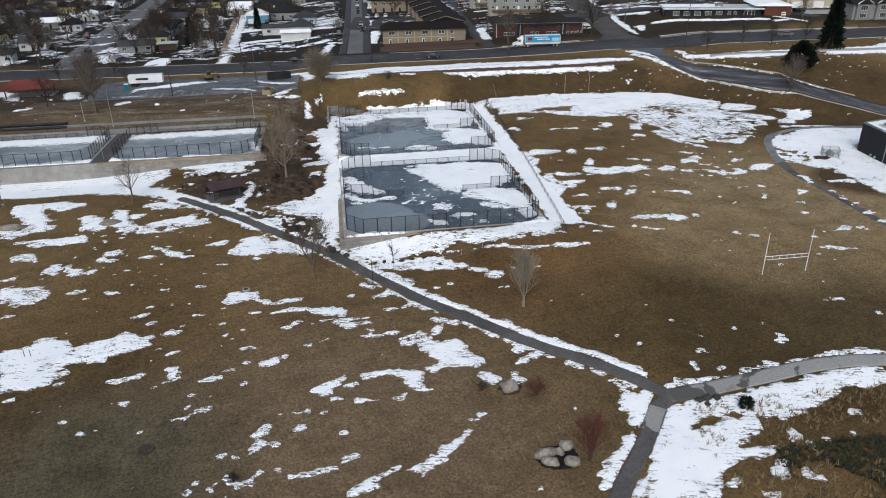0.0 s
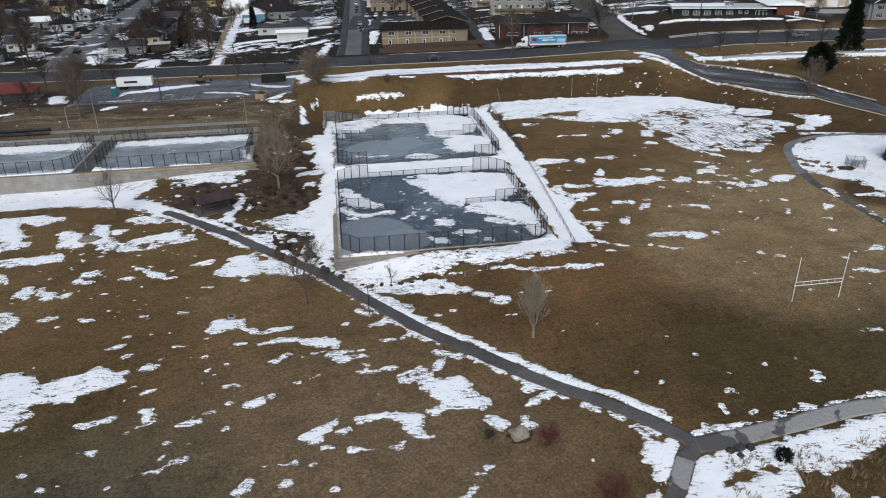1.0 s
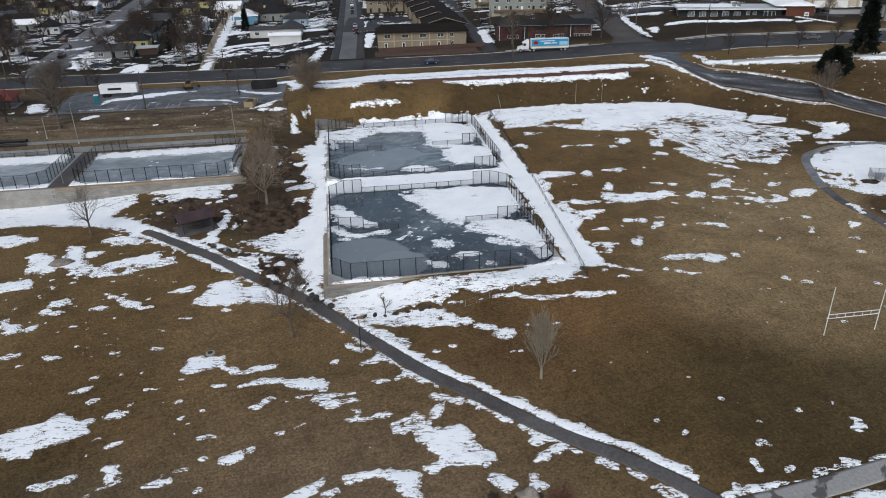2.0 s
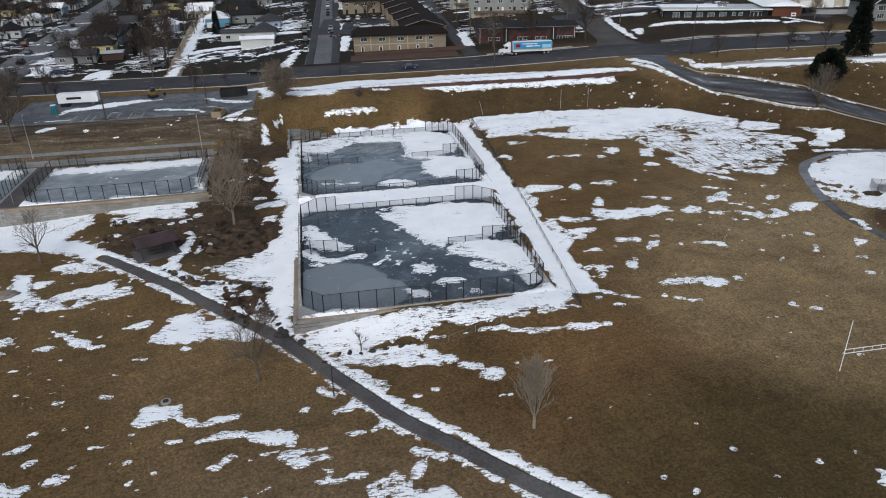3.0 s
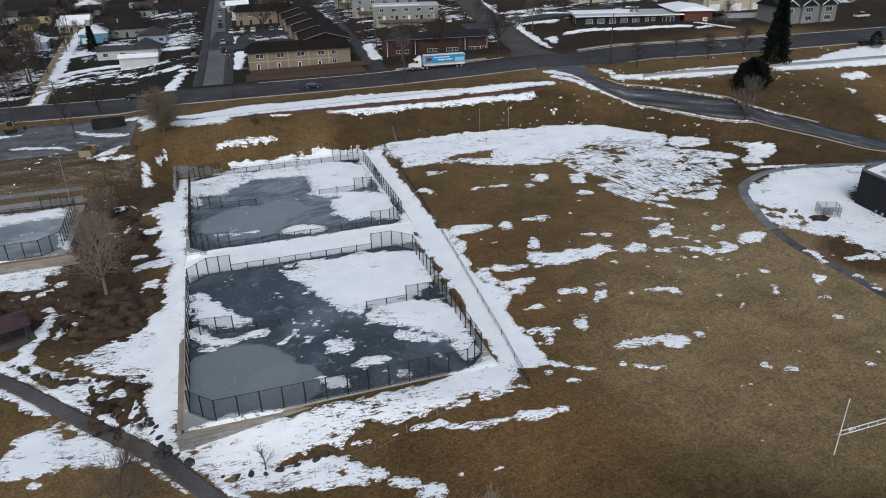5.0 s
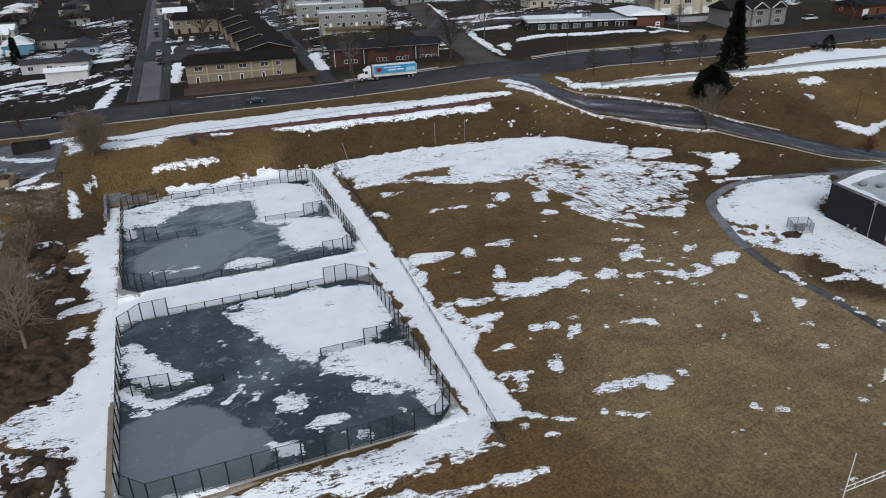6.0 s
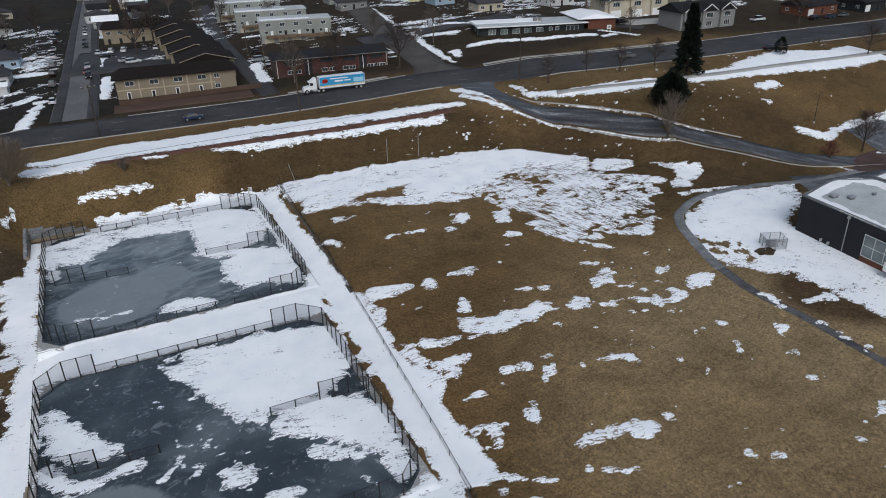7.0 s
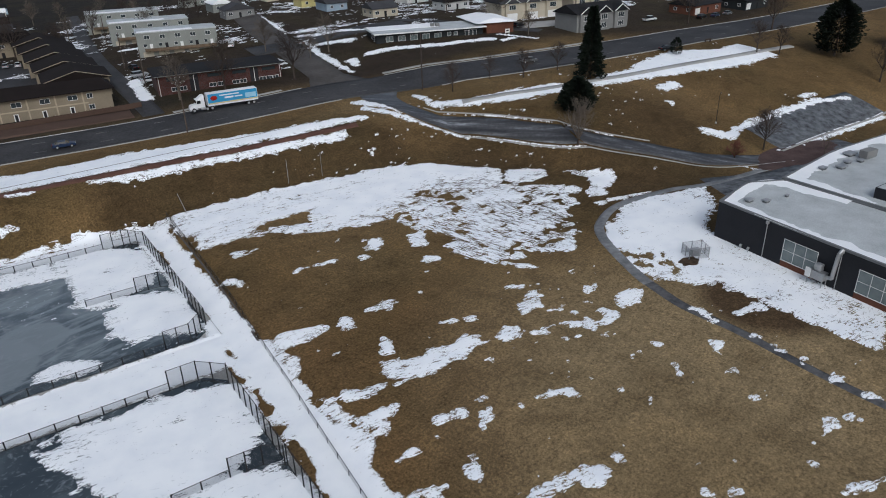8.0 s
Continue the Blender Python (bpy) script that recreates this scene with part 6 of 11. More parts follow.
drift((44.5, 196.0, 0.5), (48.2, 190.9, 1.4), (54.3, 191.0, 1.4), (60.7, 191.8, 1.3), (68.2, 191.4, 1.2), (76.7, 189.6, 1.4), (84.7, 186.5, 2.0), (90.2, 181.7, 2.3), (95.4, 176.7, 2.1), (104.8, 178.3, 0.7))
drift((44.4, 195.5, 0.5), (47.8, 189.5, 1.4), (53.8, 189.7, 1.4), (60.2, 190.6, 1.3), (67.7, 190.2, 1.2), (76.1, 188.3, 1.4), (83.7, 184.7, 2.0), (89.0, 179.7, 2.3), (94.2, 174.9, 2.1), (104.4, 177.7, 0.7))
drift((44.2, 195.0, 0.5), (47.4, 188.1, 1.4), (53.4, 188.4, 1.4), (59.7, 189.3, 1.3), (67.2, 189.0, 1.2), (75.5, 187.0, 1.4), (82.7, 182.9, 2.0), (87.8, 177.7, 2.3), (93.0, 173.1, 2.1), (103.9, 177.0, 0.7))
drift((44.1, 194.5, 0.5), (46.9, 186.7, 1.4), (52.9, 187.1, 1.4), (59.3, 188.1, 1.3), (66.7, 187.8, 1.2), (74.9, 185.8, 1.4), (81.7, 181.1, 2.0), (86.6, 175.8, 2.3), (91.8, 171.3, 2.1), (103.5, 176.4, 0.7))
drift((43.9, 194.1, 0.5), (46.5, 185.3, 1.4), (52.5, 185.7, 1.4), (58.8, 186.8, 1.3), (66.2, 186.7, 1.2), (74.2, 184.5, 1.4), (80.7, 179.3, 2.0), (85.4, 173.8, 2.3), (90.6, 169.5, 2.1), (103.1, 175.8, 0.7))
drift((45.9, 185.3, 0.9), (51.5, 186.5, 1.2), (56.6, 181.8, 0.4))
drift((45.7, 184.4, 0.9), (51.1, 185.3, 1.2), (56.4, 181.4, 0.4))
drift((45.4, 183.5, 0.9), (50.7, 184.0, 1.2), (56.3, 180.9, 0.4))
drift((45.2, 182.7, 0.9), (50.3, 182.8, 1.2), (56.1, 180.5, 0.4))
drift((56.5, 183.1, 0.5), (63.3, 180.0, 1.0), (70.5, 179.5, 1.3), (73.1, 177.1, 1.0), (75.8, 175.5, 0.4))
drift((56.4, 182.7, 0.5), (62.9, 179.1, 1.0), (69.9, 178.3, 1.3), (72.6, 176.2, 1.0), (75.5, 175.1, 0.4))
drift((56.2, 182.2, 0.5), (62.6, 178.1, 1.0), (69.4, 177.1, 1.3), (72.2, 175.2, 1.0), (75.3, 174.7, 0.4))
drift((56.0, 181.8, 0.5), (62.2, 177.2, 1.0), (68.8, 175.9, 1.3), (71.7, 174.3, 1.0), (75.1, 174.3, 0.4))
drift((66.0, 184.2, 1.2), (71.4, 183.4, 1.3))
drift((65.5, 183.1, 1.2), (70.9, 182.2, 1.3))
drift((65.0, 181.9, 1.2), (70.3, 181.0, 1.3))
drift((77.3, 172.6, 0.6), (78.8, 170.4, 1.0))
drift((77.0, 172.1, 0.6), (78.3, 169.5, 1.0))
drift((76.7, 171.5, 0.6), (77.9, 168.6, 1.0))
drift((74.9, 164.7, 0.8), (76.3, 165.1, 1.2))
drift((74.5, 164.0, 0.8), (75.7, 164.1, 1.2))
drift((74.1, 163.2, 0.8), (75.1, 163.1, 1.2))
drift((73.7, 162.4, 0.8), (74.6, 162.2, 1.2))
drift((87.0, 174.2, 1.7), (90.6, 173.6, 2.0), (95.8, 171.2, 1.9), (98.7, 165.8, 1.3), (104.1, 165.5, 1.6), (108.0, 163.4, 1.0), (108.7, 160.6, 0.4))
drift((86.0, 172.7, 1.7), (89.5, 171.8, 2.0), (94.6, 169.5, 1.9), (97.8, 164.7, 1.3), (103.0, 164.2, 1.6), (107.4, 162.7, 1.0), (108.4, 160.2, 0.4))
drift((85.1, 171.1, 1.7), (88.4, 170.1, 2.0), (93.5, 167.9, 1.9), (97.0, 163.6, 1.3), (102.0, 162.9, 1.6), (106.7, 161.9, 1.0), (108.1, 159.9, 0.4))
drift((84.2, 169.6, 1.7), (87.2, 168.4, 2.0), (92.3, 166.3, 1.9), (96.2, 162.4, 1.3), (100.9, 161.5, 1.6), (106.1, 161.1, 1.0), (107.7, 159.5, 0.4))
drift((83.3, 168.0, 1.7), (86.1, 166.7, 2.0), (91.2, 164.7, 1.9), (95.4, 161.3, 1.3), (99.9, 160.2, 1.6), (105.4, 160.3, 1.0), (107.4, 159.1, 0.4))
drift((82.3, 166.5, 1.7), (85.0, 164.9, 2.0), (90.0, 163.0, 1.9), (94.5, 160.2, 1.3), (98.8, 158.9, 1.6), (104.8, 159.6, 1.0), (107.1, 158.7, 0.4))
drift((81.7, 168.9, 0.7), (85.1, 165.1, 1.2), (89.6, 162.3, 1.7), (93.5, 158.8, 1.9), (98.0, 156.1, 2.1), (98.7, 152.2, 1.5))
drift((81.3, 168.3, 0.7), (84.4, 164.1, 1.2), (88.6, 160.9, 1.7), (92.3, 157.2, 1.9), (96.6, 154.5, 2.1), (97.6, 150.9, 1.5))
drift((80.9, 167.6, 0.7), (83.7, 163.0, 1.2), (87.6, 159.5, 1.7), (91.2, 155.7, 1.9), (95.3, 152.8, 2.1), (96.5, 149.7, 1.5))
drift((80.5, 167.0, 0.7), (83.1, 162.0, 1.2), (86.7, 158.1, 1.7), (90.0, 154.2, 1.9), (93.9, 151.2, 2.1), (95.3, 148.5, 1.5))
drift((80.1, 166.4, 0.7), (82.4, 160.9, 1.2), (85.7, 156.7, 1.7), (88.9, 152.7, 1.9), (92.6, 149.5, 2.1), (94.2, 147.2, 1.5))
drift((79.7, 165.8, 0.7), (81.7, 159.9, 1.2), (84.7, 155.3, 1.7), (87.7, 151.1, 1.9), (91.2, 147.9, 2.1), (93.1, 145.9, 1.5))
drift((79.6, 158.0, 1.2), (82.0, 153.1, 1.4), (85.9, 149.4, 0.6))
drift((78.9, 157.0, 1.2), (81.1, 151.9, 1.4), (85.5, 148.9, 0.6))
drift((78.2, 155.9, 1.2), (80.2, 150.6, 1.4), (85.1, 148.3, 0.6))
drift((108.5, 179.1, 1.5), (111.6, 176.8, 1.5), (114.1, 175.2, 0.7))
drift((107.6, 177.9, 1.5), (110.7, 175.6, 1.5), (113.6, 174.5, 0.7))
drift((106.7, 176.7, 1.5), (109.7, 174.5, 1.5), (113.1, 173.8, 0.7))
drift((105.8, 175.5, 1.5), (108.8, 173.3, 1.5), (112.7, 173.2, 0.7))
drift((117.4, 172.6, 0.3), (120.3, 169.2, 0.4), (121.7, 166.3, 1.5), (123.9, 165.5, 0.7))
drift((117.2, 172.3, 0.3), (120.0, 168.8, 0.4), (120.6, 165.2, 1.5), (123.4, 164.9, 0.7))
drift((117.0, 172.1, 0.3), (119.8, 168.5, 0.4), (119.6, 164.1, 1.5), (123.0, 164.3, 0.7))
drift((116.8, 171.8, 0.3), (119.5, 168.2, 0.4), (118.5, 162.9, 1.5), (122.6, 163.7, 0.7))
drift((116.6, 171.6, 0.3), (119.2, 167.8, 0.4), (117.5, 161.8, 1.5), (122.1, 163.2, 0.7))
drift((117.3, 162.4, 1.3), (113.3, 161.7, 0.6))
drift((116.3, 161.5, 1.3), (112.9, 161.1, 0.6))
drift((115.4, 160.6, 1.3), (112.4, 160.6, 0.6))
drift((114.5, 159.7, 1.3), (112.0, 160.0, 0.6))
drift((110.2, 165.3, 0.8), (113.1, 165.2, 1.0))
drift((109.7, 164.7, 0.8), (112.5, 164.5, 1.0))
drift((109.2, 164.1, 0.8), (111.8, 163.7, 1.0))
drift((102.4, 157.6, 1.1), (102.6, 155.7, 0.5))
drift((101.8, 156.7, 1.1), (102.2, 155.3, 0.5))
drift((101.3, 155.9, 1.1), (101.8, 154.9, 0.5))
drift((110.7, 156.2, 0.8), (117.7, 155.2, 0.9), (122.2, 154.3, 0.6))
drift((72.7, 156.9, 1.2), (74.2, 156.3, 0.6))
drift((69.0, 167.3, 1.2), (69.9, 167.2, 0.8))
drift((68.4, 166.3, 1.2), (69.5, 166.4, 0.8))
drift((67.8, 165.4, 1.2), (69.2, 165.7, 0.8))
drift((65.0, 163.3, 0.8))
drift((81.5, 148.4, 0.7), (84.4, 144.4, 0.6))
drift((54.3, 165.7, 0.4), (59.9, 165.3, 0.6))
drift((49.0, 177.1, 0.8), (52.7, 176.1, 0.5))
drift((48.7, 176.4, 0.8), (52.5, 175.6, 0.5))
drift((48.5, 175.7, 0.8), (52.3, 175.1, 0.5))
drift((77.0, 142.3, 0.4), (78.3, 141.2, 0.3))
drift((70, 184, 4.5), (82, 178, 6.5), (92, 170, 7.5), (100, 163, 5.5))
drift((83, 169, 5.5), (91, 157, 6.0), (95, 151, 3.5))
drift((98, 174, 3.5), (106, 168, 3.0), (112, 164, 2.0))
# lumps across the lane
for x, y, r in ((92.4, 122.0, 0.5), (92.5, 117.6, 0.45), (92.6, 113.2, 0.5), (92.4, 109.4, 0.4), (92.3, 106.2, 0.55), (92.3, 102.4, 0.5), (92.5, 98.6, 0.6)):
    drift((x, y, r), (x + 0.5, y - 0.9, r * 0.7))
# behind the far court
drift((8.5, 203.9, 0.5), (12.8, 204.2, 0.7), (17.1, 204.2, 0.7), (20.7, 204.2, 0.3))
drift((10.6, 201.1, 0.7), (19.5, 200.6, 1.1), (29.4, 200.6, 1.3), (38.7, 200.7, 1.2), (43.8, 198.9, 0.9))
drift((10.5, 200.4, 0.7), (19.3, 199.6, 1.1), (29.1, 199.2, 1.3), (38.4, 199.4, 1.2), (43.5, 198.0, 0.9))
drift((10.4, 199.6, 0.7), (19.1, 198.5, 1.1), (28.9, 197.8, 1.3), (38.1, 198.2, 1.2), (43.2, 197.1, 0.9))
# rubble lot
drift((-35.7, 262.5, 2.5), (-33.2, 269.5, 3.0), (-29.0, 271.6, 3.0), (-23.8, 276.5, 3.0), (-18.1, 278.1, 3.0), (-11.0, 271.1, 2.8), (-5.3, 272.7, 2.8), (0.5, 274.5, 2.3))
drift((-34.6, 283.2, 3.0), (-28.2, 289.0, 3.0), (-21.3, 292.4, 3.0), (-14.1, 292.4, 2.3))
drift((-3.1, 310.5, 3.0), (0.8, 308.1, 3.0))
drift((-37.1, 317.8, 3.0), (-29.8, 323.0, 3.0), (-34.0, 326.4, 3.0))
drift((-77.8, 272.2, 3.0), (-75.5, 263.3, 3.0))
drift((-59.2, 254.0, 2.4), (-55.5, 261.1, 2.1), (-55.2, 249.3, 1.5))
drift((-104.5, 280.0, 2.1), (-99.4, 284.0, 2.7), (-98.7, 278.4, 1.4))
drift((0.8, 212.4, 2.2), (3.5, 211.6, 2.2), (9.4, 212.0, 2.6))
swept(PATH_W[1:] + PATH_S + [(21, 42)], 0.78, 0.25)
swept([(37.6, 63.2), *PATH_E], 1.0, 0.25)
swept(LANE[:8], 0.5)
swept([(24, 210.8), (34, 210.6), (51, 210.2), (61, 209.7), (74, 209.8), (88, 210.0)], 0.35, 0.3)
swept(DRIVE, 2.1, 0.4)
swept([p for p in MAIN if -150 < p[0] < 260], 7.0, 0.8)
swept([(9.0, 246), (12, 300), (17, 420)], 4.4, 1.0)
swept(HILL, 4.3, 0.8)


def stroke_cover(X, Y, xs, ys, F, pts, scale_free=True, half=None, soft=None):
    """1 on the line, 0 at the half width, below 0 outside; laid over F by max."""
    for a, b in zip(pts, pts[1:]) if len(pts) > 1 else [(pts[0], pts[0])]:
        r = max(a[2], b[2]) * 2 + 1.5
        i0, i1 = np.searchsorted(xs, (min(a[0], b[0]) - r, max(a[0], b[0]) + r))
        j0, j1 = np.searchsorted(ys, (min(a[1], b[1]) - r, max(a[1], b[1]) + r))
        if i1 <= i0 or j1 <= j0:
            continue
        x, y = X[j0:j1, i0:i1], Y[j0:j1, i0:i1]
        dx, dy = b[0] - a[0], b[1] - a[1]
        n = dx * dx + dy * dy
        s = np.clip(((x - a[0]) * dx + (y - a[1]) * dy) / n, 0, 1) if n > 1e-6 else 0 * x
        d = np.hypot(x - a[0] - s * dx, y - a[1] - s * dy)
        w = np.maximum(a[2] + s * (b[2] - a[2]), 0.12)
        inner = (w - d) / np.maximum(np.minimum(w, 1.0 + 0.12 * w), 0.8) * (1 + 0.7 * np.clip(w - 0.8, 0, 1))
        F[j0:j1, i0:i1] = np.maximum(F[j0:j1, i0:i1], np.where(d < w, inner, (w - d) / np.clip(w, 0.8, 1.6)))


def bed_height(X, Y):
    z = ground(X, Y)
    for x0, x1, y0, y1 in COURTS:
        z = np.where((X > x0) & (X < x1) & (Y > y0) & (Y < y1), COURT_Z + 0.025, z)
    return z


def thickest(X, Y):
    """Snow stays thin on open turf that the wind sweeps."""
    north = np.clip((1 - np.hypot((X - 91) / 24, (Y - 165) / 23)) * 3, 0, 1)
    lawn = np.clip((1 - np.hypot((X + 50) / 30, (Y - 110) / 20)) * 3, 0, 1)
    low = fractal(X, Y, 8.0, 3, 205)
    field = np.clip((1 - np.hypot((X - 75) / 34, (Y - 112) / 38)) * 4, 0, 1)
    ice = np.clip((1 - np.hypot((X - 21) / 13, (Y - 119) / 8)) * 4, 0, 1)
    return 1.8 - ice * (1.4 - 1.4 * low) - north * (1.40 - 1.1 * low) - lawn * (1.2 - 1.4 * low) - field * (0.9 - 1.2 * low)


def thin_snow(X, Y):
    """Where rubble breaks the snow."""
    rubble = np.clip((1 - np.hypot((X + 18) / 27, (Y - 271) / 22)) * 3, 0, 1)
    rubble = rubble + 1.3 * np.clip((1 - np.hypot((X - 99.5) / 4, (Y - 135.0) / 7)) * 2, 0, 1)
    lumps = np.clip(6.0 * fractal(X, Y, 2.0, 3, 211, 0.8) + 0.5, 0, 1.8)
    foot = np.clip(1.15 - np.abs(X - 37.6 - 0.022 * (Y - 113)) / 0.85, 0, 1) * (Y > 112) * (Y < 197)
    foot = foot * np.clip(7.0 * fractal(X, Y * 0.6, 2.4, 3, 231, 0.7) + 0.55, 0, 2)
    return rubble * lumps * 1.5 + foot * 2.2


def snow_sheet(xs, ys, extra=None, gain=1.0):
    X, Y = np.meshgrid(xs, ys)
    F = np.full(X.shape, -1.0)
    wx = X + 0.9 * fractal(X, Y, 3.0, 3, 40)
    wy = Y + 0.7 * fractal(X, Y, 3.0, 3, 60)
    for stops in drifts:
        stroke_cover(wx, wy, xs, ys, F, stops)
    for x0, x1, y0, y1, soft in squares:
        d = np.minimum(np.minimum(wx - x0, x1 - wx), np.minimum(wy - y0, y1 - wy))
        F = np.maximum(F, np.clip(d / soft, -1, 1.8))
    if extra is not None:
        F = np.maximum(F, extra(X, Y) - 0.12)
    F = np.clip(F + 0.02, -1, 1.8)
    rag = 1.9 * fractal(X * 0.5, Y, 2.6, 4, 7, 0.75) + 1.6 * fractal(X * 0.8, Y, 1.0, 2, 23, 0.8)
    F = np.minimum(F, thickest(X, Y)) + rag * gain - thin_snow(X, Y)
    for pts, half, soft in bare:
        C = np.full(X.shape, -1.0)
        stroke_cover(wx * 0.3 + X * 0.7, wy * 0.3 + Y * 0.7, xs, ys, C, [(x, y, half + soft) for x, y in pts])
        F = np.minimum(F, np.where(C > 0, -C * (half + soft) / soft * 0.8, 2.0))
    H = np.clip(F * 0.22, -0.13, 0.11)
    Z = bed_height(X, Y) + H
    keep = H > -0.03
    cell = keep[:-1, :-1] | keep[1:, :-1] | keep[:-1, 1:] | keep[1:, 1:]
    w = len(xs)
    j, i = np.nonzero(cell)
    q = j * w + i
    faces = np.stack([q, q + 1, q + 1 + w, q + w], 1)
    used = np.unique(faces)
    remap = np.full(X.size, -1)
    remap[used] = np.arange(len(used))
    V = np.stack([X, Y, Z], -1).reshape(-1, 3)[used]
    me = raw_mesh("snow", V, remap[faces])
    at = me.attributes.new("cover", "FLOAT", "POINT")
    at.data.foreach_set("value", np.clip(F, -0.2, 1.8).astype(np.float32).ravel()[used])
    return me


def yard_snow(X, Y):
    n = fractal(X, Y, 12.0, 4, 90) * 3.6 - 0.38
    return np.where((Y > 262 + 0.0 * X) | ((X < -20) & (Y > 256)), np.clip(n, -1, 0.6), -1.0)


def flecks(X, Y):
    some = np.clip(fractal(X, Y, 26.0, 3, 140) * 5 + 0.25 - 2.0 * np.clip((1 - np.hypot((X - 50) / 18, (Y - 78) / 11)) * 3, 0, 1), 0, 1)
    return np.clip(fractal(X * 0.6, Y, 0.75, 2, 150) * 4.2 - 2.1 + 0.85 * some, -1, 0.3)


snow = part("snow_patches", snow_sheet(np.arange(-112, 212, 0.28), np.arange(43, 214, 0.28), flecks), SNOW, smooth=True)
tagged(snow, "melting white snow patches over dry grass and courts", "snow", kind="stuff")
far_snow = part("snow_patches", snow_sheet(np.arange(-190, 270, 0.7), np.arange(214, 430, 0.7), yard_snow), SNOW, smooth=True)
tagged(far_snow, "thin patchy snow over streets, yards and verges", "snow", kind="stuff")


# ---------------------------------------------------------------- block walls beside the courts
def block_mesh(length, height, depth):
    bm = bmesh.new()
    box(bm, 0.025, length - 0.025, 0, depth, 0.02, height - 0.02, bevel=0.03)
    return mesh_of("block", bm)


GREY_BLOCK = two_scale((0.15, 0.155, 0.155), (0.27, 0.275, 0.28), 0.5, 5.0, 0.9, name="grey_wall_block", depth=0.02, vary=0.14)


def block_wall(label, origin, turn, length, courses, bl, bh, depth=0.5, single=10 ** 9, cut=None, mat=None, first=-1.0):
    """Dry-stacked blocks; those past `single` metres are joined into one part."""
    wall = thing("retaining_wall", label, "wall", pose(*origin, 0, 0, turn), kind="structure")
    me, core = block_mesh(bl, bh, depth), bmesh.new()
    mat = mat or BLOCK
    me.materials.append(mat)
    rng = random.Random(int(length * 10))
    rest = bmesh.new()
    n = int(length / bl)
    for c in range(courses):
        for i in range(n):
            x = i * bl + (c % 2) * bl * 0.5
            if cut and c * bh > cut(x):
                continue
            if x > single or x < first:
                box(rest, x + 0.012, x + bl - 0.012, 0, depth, c * bh + 0.012, (c + 1) * bh - 0.012)
                continue
            ob = part("block", me, mat, wall)
            ob.location = (x, rng.uniform(-0.02, 0.02) + 0.03 * c, c * bh)
    box(core, 0.1, length - 0.1, 0.25, depth + 0.3, 0, courses * bh - 0.7 if not cut else bh)
    part("core", core, GRAVEL, wall, "gravel fill behind the blocks")
    if len(rest.faces):
        tagged(part("block_rows", rest, mat, wall), kind="stuff")
    else:
        rest.free()
    return wall


block_wall("pale concrete block retaining wall below a court", (0.1, 111.0, 2.2), 0, 17, 4, 1.2, 0.52)
block_wall("pale concrete block retaining wall beside a court", (0.1, 131.0, 2.2), -90, 20, 4, 1.2, 0.52)
block_wall("long pale concrete block retaining wall below courts", (-100.5, 163.5, 0.46), 0, 84, 9, 1.2, 0.46, 0.4, first=46)
block_wall("grey concrete block wall cut into a bank", (9.0, 197.6, 4.55), 180, 10, 5, 1.2, 0.5, cut=lambda x: 0.4 + 0.26 * x, mat=GREY_BLOCK)
block_wall("grey concrete block wall cut into a bank", (-1.4, 198.0, 4.55), -90, 9, 5, 1.2, 0.5, cut=lambda x: 2.6 - 0.25 * x, mat=GREY_BLOCK)
block_wall("grey terraced block wall behind icy courts", (-99.5, 188.9, 4.5), 0, 82, 3, 1.2, 0.45, single=0, mat=GREY_BLOCK)
block_wall("grey terraced block wall behind icy courts", (-99.5, 191.1, 5.7), 0, 82, 3, 1.2, 0.45, single=0, mat=GREY_BLOCK)
ribbon("gravel_strip", [(0.75, 112), (0.8, 131)], 0.8, GRAVEL, 0, "tan gravel strip on top of a block wall", "gravel", level=4.34, across=2, thick=0.6)
ribbon("gravel_strip", [(0.9, 111.45), (19, 111.4)], 0.55, GRAVEL, 0, "tan gravel strip on top of a block wall", "gravel", level=4.36, across=2, thick=0.6)
ribbon("gravel_strip", [(-16.5, 164.0), (-100, 164.0)], 0.9, GRAVEL, 0, "tan gravel strip on top of a block wall", "gravel", level=4.58, across=2, thick=0.5)


# ---------------------------------------------------------------- chain-link fences
def build_link(nt, bsdf):
    bsdf.inputs["Base Color"].default_value = (0.015, 0.015, 0.016, 1)
    co = place(nt, world_space=False)
    n = noise_tex(nt, co, 0.8, 2)
    mr = nt.nodes.new("ShaderNodeMapRange")
    mr.inputs["To Min"].default_value, mr.inputs["To Max"].default_value = 0.20, 0.30
    nt.links.new(n, mr.inputs["Value"])
    nt.links.new(mr.outputs[0], bsdf.inputs["Alpha"])


LINK = material("black_chain_link", build_link, 0.6)
post_cache = {}


def post_mesh(h, r):
    if (h, r) not in post_cache:
        bm = tubed((0, 0, -0.25), (0, 0, h), r, r, 8)
        tube(bm, (0, 0, h), (0, 0, h + 0.05), r * 1.15, r * 0.5, 8)
        post_cache[h, r] = mesh_of("post", bm)
    return post_cache[h, r]


